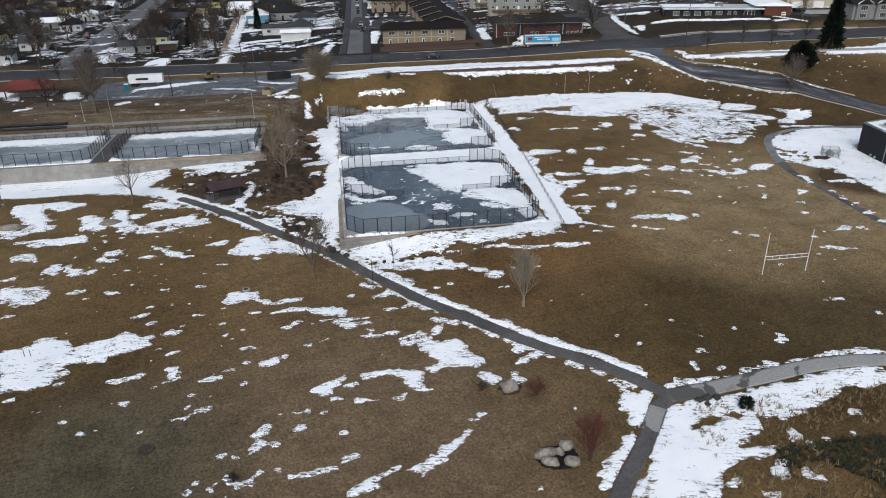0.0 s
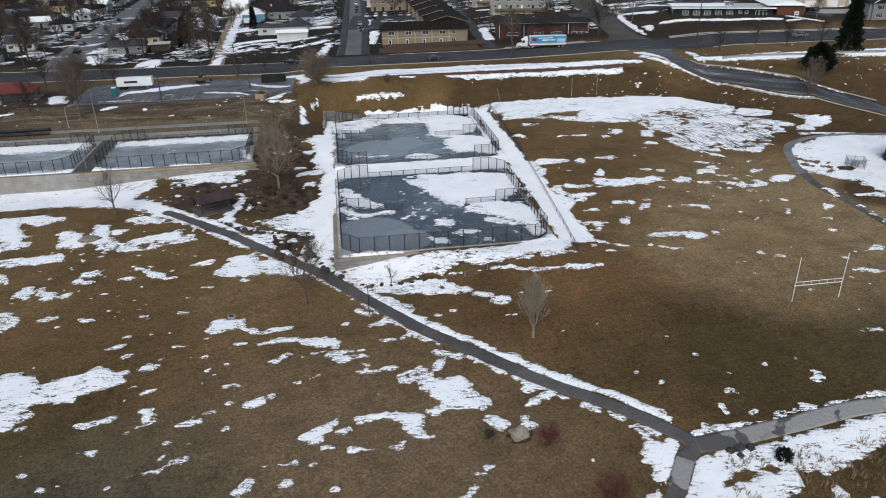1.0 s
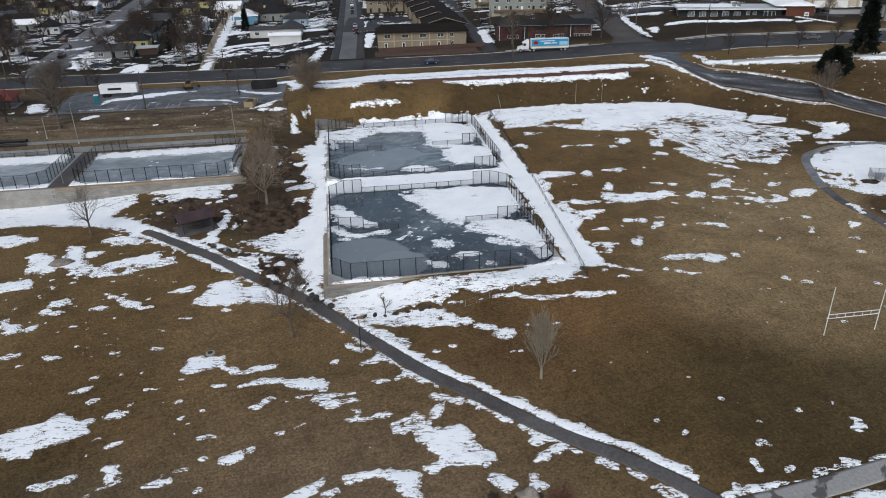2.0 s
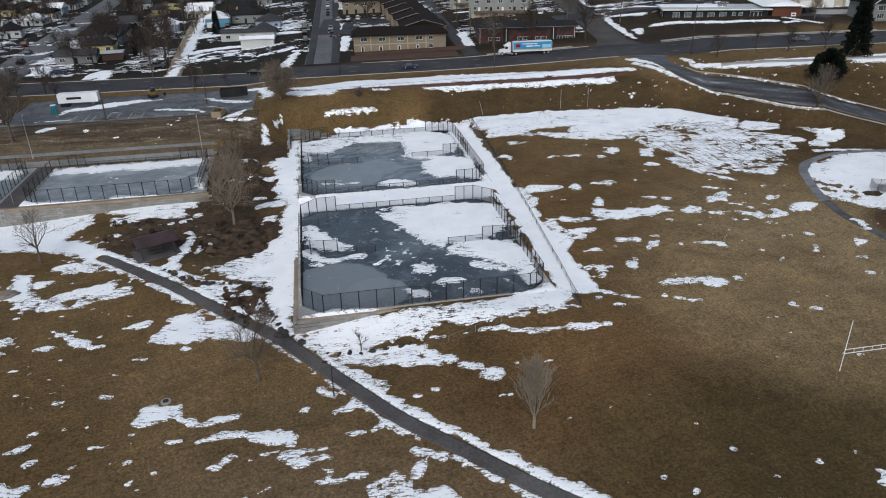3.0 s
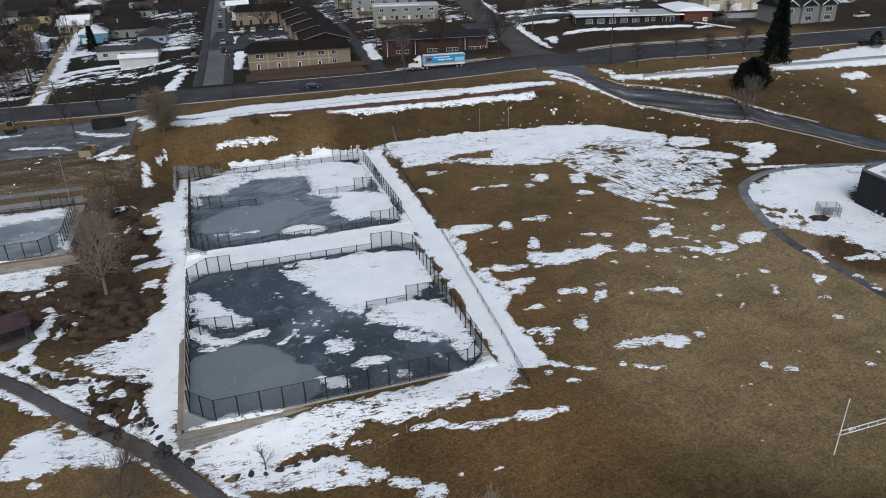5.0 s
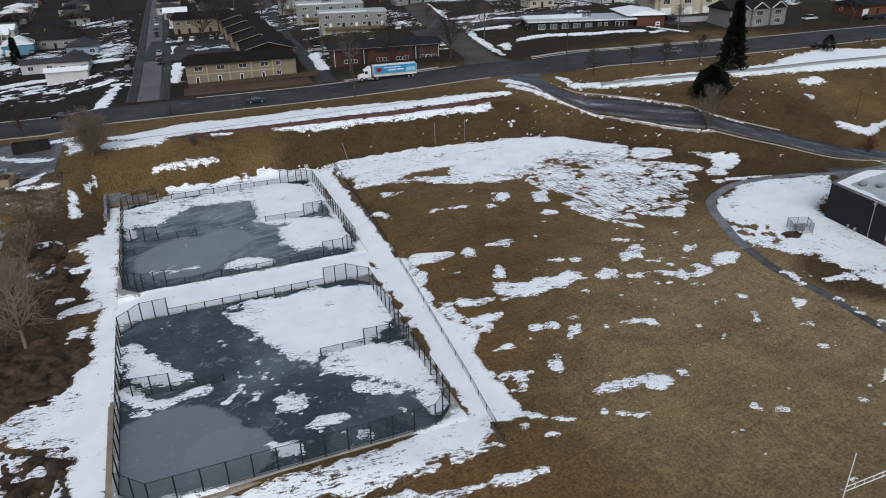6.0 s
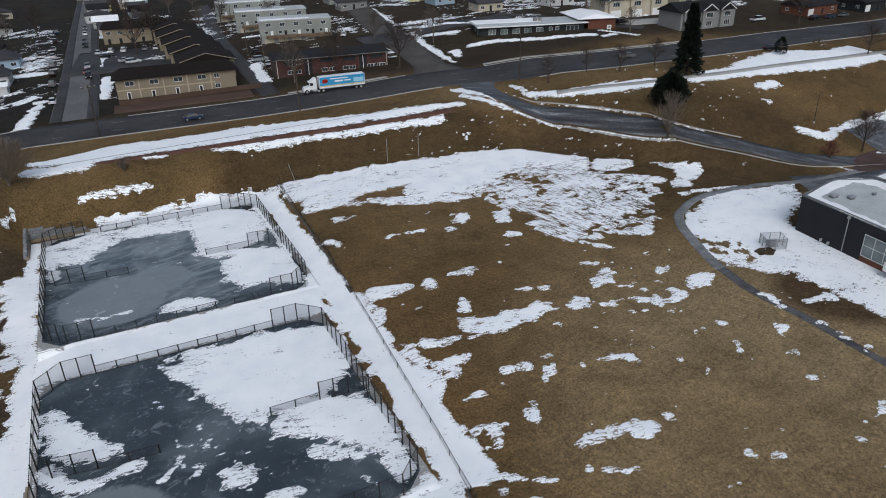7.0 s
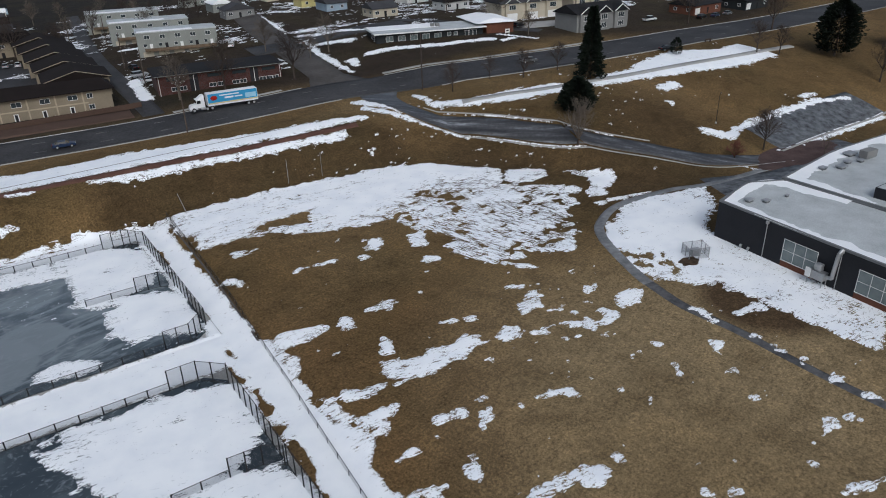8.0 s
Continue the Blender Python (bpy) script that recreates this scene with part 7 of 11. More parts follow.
def fence_run(parent, pts, h, spacing=2.6, z=None, rail=0.036, post=0.075, link=None, steel=None):
    link, steel = link or LINK, steel or BLACK_STEEL
    zf = (lambda x, y: z) if z is not None else gz
    for (ax, ay), (bx, by) in zip(pts, pts[1:]):
        n = max(1, round(math.hypot(bx - ax, by - ay) / spacing))
        spots = [(ax + (bx - ax) * i / n, ay + (by - ay) * i / n) for i in range(n + 1)]
        for i, (x, y) in enumerate(spots):
            if i < n or (bx, by) == pts[-1]:
                ob = part("post", post_mesh(h, post), steel, parent)
                ob.location = (x, y, zf(x, y))
        runs = [(spots[0], spots[-1])] if z is not None else list(zip(spots, spots[1:]))
        for a, b in runs:
            for k in (h - 0.03, 0.08):
                part("rail", tubed((*a, zf(*a) + k), (*b, zf(*b) + k), rail, rail, 5), steel, parent)
        panel = bmesh.new()
        cols = [[panel.verts.new((x, y + 0.004, zf(x, y) + k)) for k in (0.1, h - 0.05)] for x, y in spots]
        for a, b in zip(cols, cols[1:]):
            panel.faces.new((a[0], b[0], b[1], a[1]))
        part("mesh_panel", panel, link, parent, "black chain-link mesh")


def rink_fence(x0, x1, y0, y1, c, label, front_low, back_low, inner, left_stub, right_stub, z=COURT_Z):
    f = thing("court_fence", label, "fence")
    tall, low, q = 2.85, 1.15, 6.2
    fence_run(f, [(x0, y1 - c), (x0, y0 + c)], tall, z=z)
    fence_run(f, [(x1, y0 + c), (x1, y1 - c)], tall, 1.9, z=z, post=0.07)
    for y, yc, dip in ((y0, y0 + c, front_low), (y1, y1 - c, back_low)):
        if dip:
            fence_run(f, [(x0, yc), (x0 + c, y), (x0 + q, y)], tall, 1.6, z=z)
            fence_run(f, [(x0 + q, y), (x1 - q, y)], low, 2.6, z=z)
            fence_run(f, [(x1 - q, y), (x1 - c, y), (x1, yc)], tall, 1.6, z=z)
        else:
            fence_run(f, [(x0, yc), (x0 + c, y), (x1 - c, y), (x1, yc)], tall, 2.5, z=z)
    if inner:
        fence_run(f, [(x0, inner + 2.6), (x0 + 1.4, inner + 0.6), (x0 + 5.6, inner)], tall * 0.9, 2.2, z=z)
        fence_run(f, [(x0 + 5.6, inner), (left_stub, inner - 0.5)], low, 2.9, z=z)
        fence_run(f, [(right_stub, inner), (x1 - 5.4, inner)], low, 2.9, z=z)
        fence_run(f, [(x1 - 5.4, inner), (x1 - 2.0, inner - 0.2), (x1 - 0.2, inner - 1.6)], tall * 0.9, 1.7, z=z)
    return f


rink_fence(1.55, 36.1, 111.8, 148.3, 2.8, "black chain-link fence round an icy court", False, True, 129.9, 13.1, 25.0)
rink_fence(1.8, 38.2, 157.4, 195.4, 2.9, "black chain-link fence round a snowy court", True, True, 176.0, 13.7, 25.8)
rink_fence(-50.9, -18.6, 164.8, 186.6, 2.8, "black chain-link fence round an icy court", False, True, None, 0, 0)
rink_fence(-99.0, -56.0, 164.8, 187.4, 2.8, "black chain-link fence round an icy court", False, True, None, 0, 0)
side_fence = thing("side_fence", "low thin wire fence along a snowy walkway", "fence")
fence_run(side_fence, [(44.2, 200), (43.4, 165), (41.8, 140), (40.0, 117.5), (38.9, 106.5)], 0.95, 3.0, rail=0.03, post=0.04)
drain_edge = ribbon("trim", [(43.9, 200), (43.1, 165), (41.5, 140), (39.7, 117.5), (38.6, 106.5)], 0.22, PATH_MAT, 0.10, "dark wet edging beside a walkway", "edging", across=2)


def build_thin(nt, bsdf):
    bsdf.inputs["Base Color"].default_value = (0.2, 0.2, 0.2, 1)
    bsdf.inputs["Alpha"].default_value = 0.04


THIN_LINK = material("thin_wire", build_thin, 0.6)
wire = thing("wire_fence", "light wire fence on stakes in snow", "fence")
fence_run(wire, [(1.6, 108.0), (5.6, 102.8), (8.5, 102.0), (13.4, 102.3), (19.9, 103.2), (31, 106)], 1.0, 3.4, rail=0.006, post=0.03, steel=GALV, link=THIN_LINK)


# ---------------------------------------------------------------- things in the park
def stone(bm, x, y, z, a, b, c, seed, turn=0.0, sub=3):
    r = bmesh.ops.create_icosphere(bm, subdivisions=sub, radius=1.0)
    m = pose(x, y, z, 0, 0, turn)
    for v in r["verts"]:
        p = v.co.copy()
        k = 1 + 0.33 * noise.noise(p * 1.3 + Vector((seed, 0, 0))) + 0.16 * noise.noise(p * 2.9 + Vector((0, seed, 0)))
        p *= k
        p.z = max(p.z, -0.45)
        v.co = m @ Vector((p.x * a, p.y * b, p.z * c))


STONE = two_scale((0.13, 0.11, 0.092), (0.36, 0.32, 0.27), 0.9, 4.0, 0.9, name="boulder_stone", depth=0.05, vary=0.1)
DARK_STONE = two_scale((0.03, 0.028, 0.027), (0.07, 0.065, 0.06), 0.9, 6.0, 0.9, name="wet_dark_stone", depth=0.05)
MULCH = two_scale((0.020, 0.014, 0.010), (0.110, 0.074, 0.046), 0.45, 1.6, 0.95, name="bark_mulch", depth=0.1)


def boulder(x, y, a, b, c, seed, turn, label, mat=None, group=""):
    bm = bmesh.new()
    stone(bm, 0, 0, c * 0.3, a, b, c, seed, turn)
    ob = part("boulder", bm, mat or STONE, smooth=True)
    ob.location = (x, y, gz(x, y))
    return tagged(ob, label, "boulder", group)


boulder(19.5, 68.0, 1.15, 0.9, 0.75, 3.1, 10, "large pale tan boulder on the grass")
for i, (x, y, a, b, c, t) in enumerate(((20.6, 56.4, 1.35, 0.7, 0.6, 12), (23.1, 57.1, 0.85, 0.75, 0.6, 40), (20.7, 55.1, 0.95, 0.65, 0.6, -15), (23.0, 54.7, 0.7, 0.85, 0.6, 70), (22.1, 56.3, 0.5, 0.5, 0.5, 5))):
    boulder(x, y, a, b, c, 11.3 + 5 * i, t, "tan boulder in a dark mulch bed", group="boulders in a bed")
boulder(-42.8, 131.2, 1.9, 1.2, 0.55, 40, 8, "broad flat brown boulder ringed with snow")
boulder(-60.7, 131.9, 2.6, 1.1, 0.6, 47, 4, "broad flat brown boulder ringed with snow")
for i, (x, y, r) in enumerate(((2.8, 106.6, 0.3), (4.4, 105.9, 0.35), (5.8, 105.3, 0.5), (7.2, 105.1, 0.6), (8.6, 104.5, 0.45), (10.0, 104.5, 0.65), (11.9, 104.4, 0.5), (13.9, 104.3, 0.6), (15.0, 104.5, 0.5))):
    boulder(x, y, r * 0.8, r * 0.5, r * 0.45, 70 + i, 30 * i, "small dark wet rock in snow", DARK_STONE, "rocks in the snow")
rng = random.Random(14)
for line in ([(-20.6, 134.7), (-16.7, 131.1), (-13.6, 129.0), (-8.5, 127.5)], [(-5.6, 125.5), (-4.2, 119.7), (-0.9, 111.6)], [(-31.5, 157.5), (-22.8, 151.3)], [(-1.9, 111.9), (1.1, 109.6)]):
    for p in smooth_line(line, 0.95):
        r = rng.uniform(0.3, 0.75)
        boulder(p.x + rng.uniform(-0.5, 0.5), p.y + rng.uniform(-0.5, 0.5), r, r * 0.7, r * 0.5, rng.uniform(0, 99), rng.uniform(0, 180), "dark wet rock along a dry creek bed", DARK_STONE, "rocks along the creek bed")
for i, (x, y, r) in enumerate(((40.7, 61.7, 0.5), (41.8, 61.9, 0.6), (42.9, 61.8, 0.5), (41.3, 60.9, 0.4))):
    boulder(x, y, r, r * 0.8, r * 0.7, 90 + i, 30 * i, "dark rock beside the path fork", DARK_STONE, "rocks by the path")


def bed(label, x, y, a, b, mat, seed, lift=0.06, rim=0.25, name="mulch_bed", rough=0.12):
    """A flat bed with an uneven outline."""
    V, F = [], []
    rings, seg = (8, 56) if rough < 0.5 else (18, 90)
    for i in range(rings + 1):
        for j in range(seg):
            t = 2 * math.pi * j / seg
            k = 1 + rim * noise.noise(Vector((math.cos(t) * 1.6, math.sin(t) * 1.6, seed))) + 0.08 * noise.noise(Vector((math.cos(t) * 6, math.sin(t) * 6, seed)))
            r = i / rings * k
            px, py = x + a * r * math.cos(t), y + b * r * math.sin(t)
            bumpy = rough * noise.noise(Vector((px * 0.6, py * 0.6, seed))) + (0.5 * rough * abs(noise.noise(Vector((px * 0.5 + py * 0.3, py * 1.1, seed + 4)))) if rough > 0.5 else 0)
            V.append((px, py, gz(px, py) + (lift + max(bumpy, -0.03) if i < rings else -0.15)))
    for i in range(rings):
        for j in range(seg):
            F.append((i * seg + j, i * seg + (j + 1) % seg, (i + 1) * seg + (j + 1) % seg, (i + 1) * seg + j))
    ob = part(name, raw_mesh(name, V, F), mat, smooth=True)
    return tagged(ob, label, "planting bed", kind="structure")


WET_SOIL = two_scale((0.008, 0.007, 0.006), (0.026, 0.021, 0.017), 0.5, 4.0, 0.7, name="wet_black_soil", depth=0.05)
bed("wet black soil bed round boulders", 21.9, 55.8, 2.5, 2.0, WET_SOIL, 1.0, 0.10, 0.4)
bed("dark bare soil under a lone boulder", 19.4, 67.8, 1.7, 1.2, MULCH, 2.0, 0.03)
bed("rough dark mulch bank with low shrubs", -9.8, 145.5, 7.0, 7.5, MULCH, 3.0, 0.03, 0.5, rough=0.9)
bed("rough dark mulch bank beside a picnic shelter", -24, 150.5, 9, 5.5, MULCH, 5.0, 0.02, 0.5, rough=0.6)
bed("rough dark mulch bank below a court", -11.5, 171, 6.5, 11.0, MULCH, 6.0, 0.03, 0.5, rough=0.9)
bed("dark mulch strip beside the path", -7.0, 122.5, 3.2, 7.0, MULCH, 7.0, 0.02, 0.5, rough=0.6)


def manhole(x, y, r, label, ring=None):
    t = thing("manhole", label, "manhole", pose(x, y, gz(x, y)))
    bm = bmesh.new()
    bmesh.ops.create_cone(bm, cap_ends=True, segments=28, radius1=r, radius2=r * 0.95, depth=0.3)
    part("collar", bm, ring or CONCRETE, t, "worn concrete collar").location = (0, 0, 0.02)
    bm = bmesh.new()
    bmesh.ops.create_cone(bm, cap_ends=True, segments=24, radius1=r * 0.55, radius2=r * 0.52, depth=0.06)
    part("cover", bm, DARK_STONE, t, "dark iron cover").location = (0, 0, 0.2)


manhole(-14.7, 99.7, 0.62, "round manhole with a concrete collar in grass", BLOCK)
manhole(-22.0, 64.6, 0.9, "flat round muddy manhole sunk in the lawn", MULCH)


def goal(x, y):
    g = thing("goal_post", "white steel football goal with trussed crossbar", "goal", pose(x, y, gz(x + 3.5, y)))
    for k in (0.0, 7.1):
        part("upright", tubed((k, 0, -0.2), (k, 0, 6.9), 0.055, 0.045, 10), WHITE_PAINT, g)
        bm = tubed((k, 0, 2.45), (k + 0.35, 0.65, 2.0), 0.03)
        tube(bm, (k, 0, 2.75), (k + 0.35, 0.65, 2.0), 0.03)
        part("brace", bm, WHITE_PAINT, g)
    for h in (2.45, 3.0):
        part("crossbar", tubed((0, 0, h), (7.1, 0, h), 0.05, 0.05, 8), WHITE_PAINT, g)
    for i in range(1, 6):
        part("strut", tubed((7.1 * i / 6, 0, 2.45), (7.1 * i / 6, 0, 3.0), 0.03), WHITE_PAINT, g)


goal(63.07, 86.27)
for x, y, h, lean in ((68.2, 199.6, 5.0, 0), (75.5, 199.4, 5.0, 0), (47.4, 198.2, 4.2, -14)):
    p = part("field_pole", tubed((0, 0, -0.3), (0, 0, h), 0.05, 0.04, 8), GALV)
    p.matrix_world = pose(x, y, gz(x, y), 0, lean, 0)
    tagged(p, "thin grey steel pole at the field's edge", "pole", "poles at the field's edge")

LAMP_GLASS = two_scale((0.5, 0.5, 0.48), (0.7, 0.7, 0.68), 1, 6, 0.3, name="lamp_lens", depth=0.001)


def street_lamp(x, y, h, arm, turn, label, mat=BLACK_STEEL):
    s = thing("street_lamp", label, "lamp", pose(x, y, gz(x, y), 0, 0, turn))
    part("base", boxed(-0.16, 0.16, -0.16, 0.16, -0.2, 0.35, bevel=0.03), CONCRETE, s)
    part("pole", tubed((0, 0, 0.3), (0, 0, h), 0.075, 0.05, 10), mat, s)
    bm = bmesh.new()
    prev = (0, 0, h - 0.05)
    for i in range(1, 5):
        k = i / 4
        q = (arm * k, 0, h - 0.05 + 0.35 * math.sin(k * 1.8))
        tube(bm, prev, q, 0.03, 0.03, 6)
        prev = q
    part("arm", bm, mat, s)
    bm = bmesh.new()
    box(bm, arm - 0.1, arm + 0.45, -0.14, 0.14, prev[2] - 0.08, prev[2] + 0.06, bevel=0.03)
    head = part("lamp_head", bm, mat, s)
    part("lens", boxed(arm, arm + 0.38, -0.1, 0.1, prev[2] - 0.1, prev[2] - 0.078), LAMP_GLASS, head, "pale glass lens")


street_lamp(4.8, 96.2, 4.9, 0.5, 180, "black park lamp post beside the path")
street_lamp(-67.6, 146.2, 4.9, 0.5, 0, "black park lamp post in snow")
street_lamp(158.3, 166.0, 6.5, 0.6, 20, "dark lamp post on a snowy car park corner")
street_lamp(-56.6, 190.9, 9.0, 1.4, 100, "tall grey light pole behind icy courts", GALV)
street_lamp(-63.8, 192.3, 5.0, 1.2, 0, "grey light pole behind icy courts", GALV)
street_lamp(-20.5, 190.0, 8.5, 1.2, 180, "tall grey light pole behind icy courts", GALV)
street_lamp(-52.9, 166.5, 8.0, 1.2, 90, "tall grey light pole between icy courts", GALV)
for x, y in ((-41.9, 85.8), (-41.1, 85.7)):
    p = part("marker_stake", tubed((0, 0, -0.2), (0, 0, 1.2), 0.04, 0.04, 6), DARK_STONE)
    p.location = (x, y, gz(x, y))
    tagged(p, "dark wooden stake standing in a snow patch", "stake", "stakes in the snow")
p = part("marker_stake", tubed((0, 0, -0.2), (0, 0, 2.6), 0.035, 0.03, 6), DARK_STONE)
p.location = (15.8, 68.5, gz(15.8, 68.5))
tagged(p, "thin dark stake beside a dead shrub", "stake")

BROWN_METAL = two_scale((0.040, 0.026, 0.028), (0.075, 0.052, 0.056), 0.4, 5, 0.6, name="brown_metal_roof", depth=0.005)
WOOD = two_scale((0.10, 0.07, 0.045), (0.20, 0.145, 0.10), 0.8, 8, 0.8, name="weathered_wood", depth=0.01)


def shelter(x, y, turn):
    s = thing("picnic_shelter", "small picnic shelter with a brown metal roof", "shelter", pose(x, y, gz(x, y), 0, 0, turn))
    part("pad", boxed(-3.6, 3.6, -2.7, 2.7, -0.4, 0.12, bevel=0.03), PATH_MAT, s, "dark wet concrete pad")
    for k in (-2.6, 2.6):
        for j in (-1.9, 1.9):
            part("post", boxed(k - 0.1, k + 0.1, j - 0.1, j + 0.1, 0.1, 2.5), BROWN_METAL, s)
    for j in (-1.9, 1.9):
        part("beam", boxed(-3.0, 3.0, j - 0.08, j + 0.08, 2.4, 2.65), BROWN_METAL, s)
    for sgn in (-1, 1):
        bm = bmesh.new()
        w, e = 3.3, 2.5
        vs = [(-w, 0, 3.45), (w, 0, 3.45), (w, sgn * e, 2.5), (-w, sgn * e, 2.5)]
        top = [bm.verts.new(v) for v in vs]
        low = [bm.verts.new((a, b, c - 0.1)) for a, b, c in vs]
        bm.faces.new(top), bm.faces.new(low[::-1])
        for i in range(4):
            bm.faces.new((top[i], top[(i + 1) % 4], low[(i + 1) % 4], low[i]))
        slope = part("roof_slope", bm, BROWN_METAL, s, "brown standing-seam roof")
        for i in range(15):
            k = -w + 0.25 + i * 0.465
            bm = bmesh.new()
            tube(bm, (k, sgn * 0.02, 3.46), (k, sgn * e, 2.52), 0.025, 0.025, 4)
            part("seam", bm, BROWN_METAL, slope)
    t = thing("picnic_table", "wooden picnic table under a shelter", "table", pose(x, y, gz(x, y) + 0.12, 0, 0, turn))
    part("tabletop", boxed(-0.95, 0.95, -0.38, 0.38, 0.72, 0.77), WOOD, t)
    for j in (-0.75, 0.75):
        part("bench", boxed(-0.95, 0.95, j - 0.14, j + 0.14, 0.42, 0.47), WOOD, t)
    for k in (-0.7, 0.7):
        bm = tubed((k, -0.75, 0), (k, 0.3, 0.72), 0.04)
        tube(bm, (k, 0.75, 0), (k, -0.3, 0.72), 0.04)
        part("leg", bm, WOOD, t)


shelter(-22.9, 142.0, 24)
b = thing("waste_bin", "black round waste bin beside a picnic shelter", "bin", pose(-26.9, 145.3, gz(-26.9, 145.3)))
bm = bmesh.new()
bmesh.ops.create_cone(bm, cap_ends=True, segments=16, radius1=0.36, radius2=0.4, depth=1.0)
part("barrel", bm, BLACK_STEEL, b).location = (0, 0, 0.5)
bm = bmesh.new()
bmesh.ops.create_cone(bm, cap_ends=True, segments=16, radius1=0.42, radius2=0.2, depth=0.25)
part("lid", bm, BLACK_STEEL, b).location = (0, 0, 1.12)

cage = thing("equipment_cage", "small chain-link cage round grey equipment in snow", "cage")
fence_run(cage, [(103.6, 130.9), (106.6, 129.6), (107.8, 131.9), (104.8, 133.2), (103.6, 130.9)], 1.9, 1.7, steel=GALV)
unit = thing("utility_box", "grey utility box inside a cage", "box", pose(105.7, 131.4, gz(105.7, 131.4), 0, 0, -25))
part("cabinet", boxed(-0.7, 0.7, -0.45, 0.45, -0.1, 1.1, bevel=0.05), GALV, unit)
part("lid", boxed(-0.74, 0.74, -0.49, 0.49, 1.1, 1.18, bevel=0.02), GALV, unit)
bed("bare dug soil beside a cage in snow", 103.2, 130.6, 1.9, 1.3, MULCH, 12.0, 0.20, 0.45)


# ---------------------------------------------------------------- trees and shrubs
BARK = two_scale((0.075, 0.060, 0.048), (0.16, 0.135, 0.11), 1.0, 9, 0.95, name="grey_bark", depth=0.02)
PALE_BARK = two_scale((0.17, 0.145, 0.11), (0.29, 0.255, 0.20), 1.0, 9, 0.95, name="pale_tan_bark", depth=0.02)
TAN_BARK = two_scale((0.125, 0.098, 0.073), (0.24, 0.195, 0.15), 1.0, 9, 0.95, name="tan_bark", depth=0.02)
DARK_BARK = two_scale((0.035, 0.027, 0.023), (0.08, 0.062, 0.052), 1.0, 9, 0.95, name="dark_bark", depth=0.02)
RED_TWIG = two_scale((0.080, 0.030, 0.023), (0.145, 0.060, 0.046), 1.0, 9, 0.9, name="red_twigs", depth=0.01)
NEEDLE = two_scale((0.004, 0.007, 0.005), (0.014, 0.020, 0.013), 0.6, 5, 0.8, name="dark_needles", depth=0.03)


def branches(bm, rng, p, d, length, r, level, lean, split, up):
    """One limb as three bending pieces, with side limbs."""
    n = 3 if level < 2 else 2
    for i in range(n):
        q = p + d * (length / n)
        tube(bm, p, q, r * (1 - 0.28 * i / n), r * (1 - 0.28 * (i + 1) / n), 5 if level < 2 else 3, cap=False)
        if level < 4 and (i > 0 or level > 0):
            for k in range(split[level] if i == n - 1 else max(1, split[level] // 2)):
                a = rng.uniform(0, 2 * math.pi)
                side = d.orthogonal().normalized()
                side.rotate(Matrix.Rotation(a, 3, d))
                nd = (d + side * lean * rng.uniform(0.7, 1.3) + Vector((0, 0, up))).normalized()
                branches(bm, rng, q, nd, length * rng.uniform(0.5, 0.74), max(r * 0.46, 0.014), level + 1, lean, split, up)
        p = q
        d = (d + Vector((rng.uniform(-1, 1), rng.uniform(-1, 1), rng.uniform(-0.3, 0.6))) * 0.13).normalized()


def bare_tree(h, seed, lean=0.75, split=(4, 3, 3, 2), up=0.12, trunk=0.3, bark=None, twig=None, label="", stems=1, clear=0.3, girth=1.0):
    rng = random.Random(seed)
    t = thing("bare_tree", label, "tree")
    tm, cm = bmesh.new(), bmesh.new()
    r = h * 0.014 + 0.03
    for s in range(stems):
        a = 2 * math.pi * s / stems + rng.uniform(0, 1)
        d = Vector((math.cos(a) * 0.22, math.sin(a) * 0.22, 1)).normalized() if stems > 1 else Vector((0, 0, 1))
        top = d * h * clear
        tube(tm, Vector((0, 0, -0.3)), Vector((0, 0, 0.1)), r * 1.6, r * 1.25, 8, cap=False)
        tube(tm, Vector((0, 0, 0.1)), top, r * 1.25, r * 0.85, 8, cap=False)
        branches(cm, rng, top, d, h * 0.30, r * 0.8 * girth, 0, lean, split, up)
        for k in range(split[0]):
            a = 2 * math.pi * k / split[0] + rng.uniform(-0.4, 0.4)
            nd = Vector((math.cos(a) * lean, math.sin(a) * lean, 0.9)).normalized()
            branches(cm, rng, top * rng.uniform(0.75, 1.0), nd, h * 0.26, r * 0.6 * girth, 1, lean, split, up)
    part("trunk", tm, bark or BARK, t, smooth=True)
    part("crown", cm, twig or bark or BARK, t, "leafless branches and twigs")
    return t


def stand(t, x, y, turn=0.0, scale=1.0, z=None, label="", group=""):
    t.matrix_world = pose(x, y, gz(x, y) if z is None else z, 0, 0, turn) @ Matrix.Scale(scale, 4)
    return tagged(t, label, group=group)


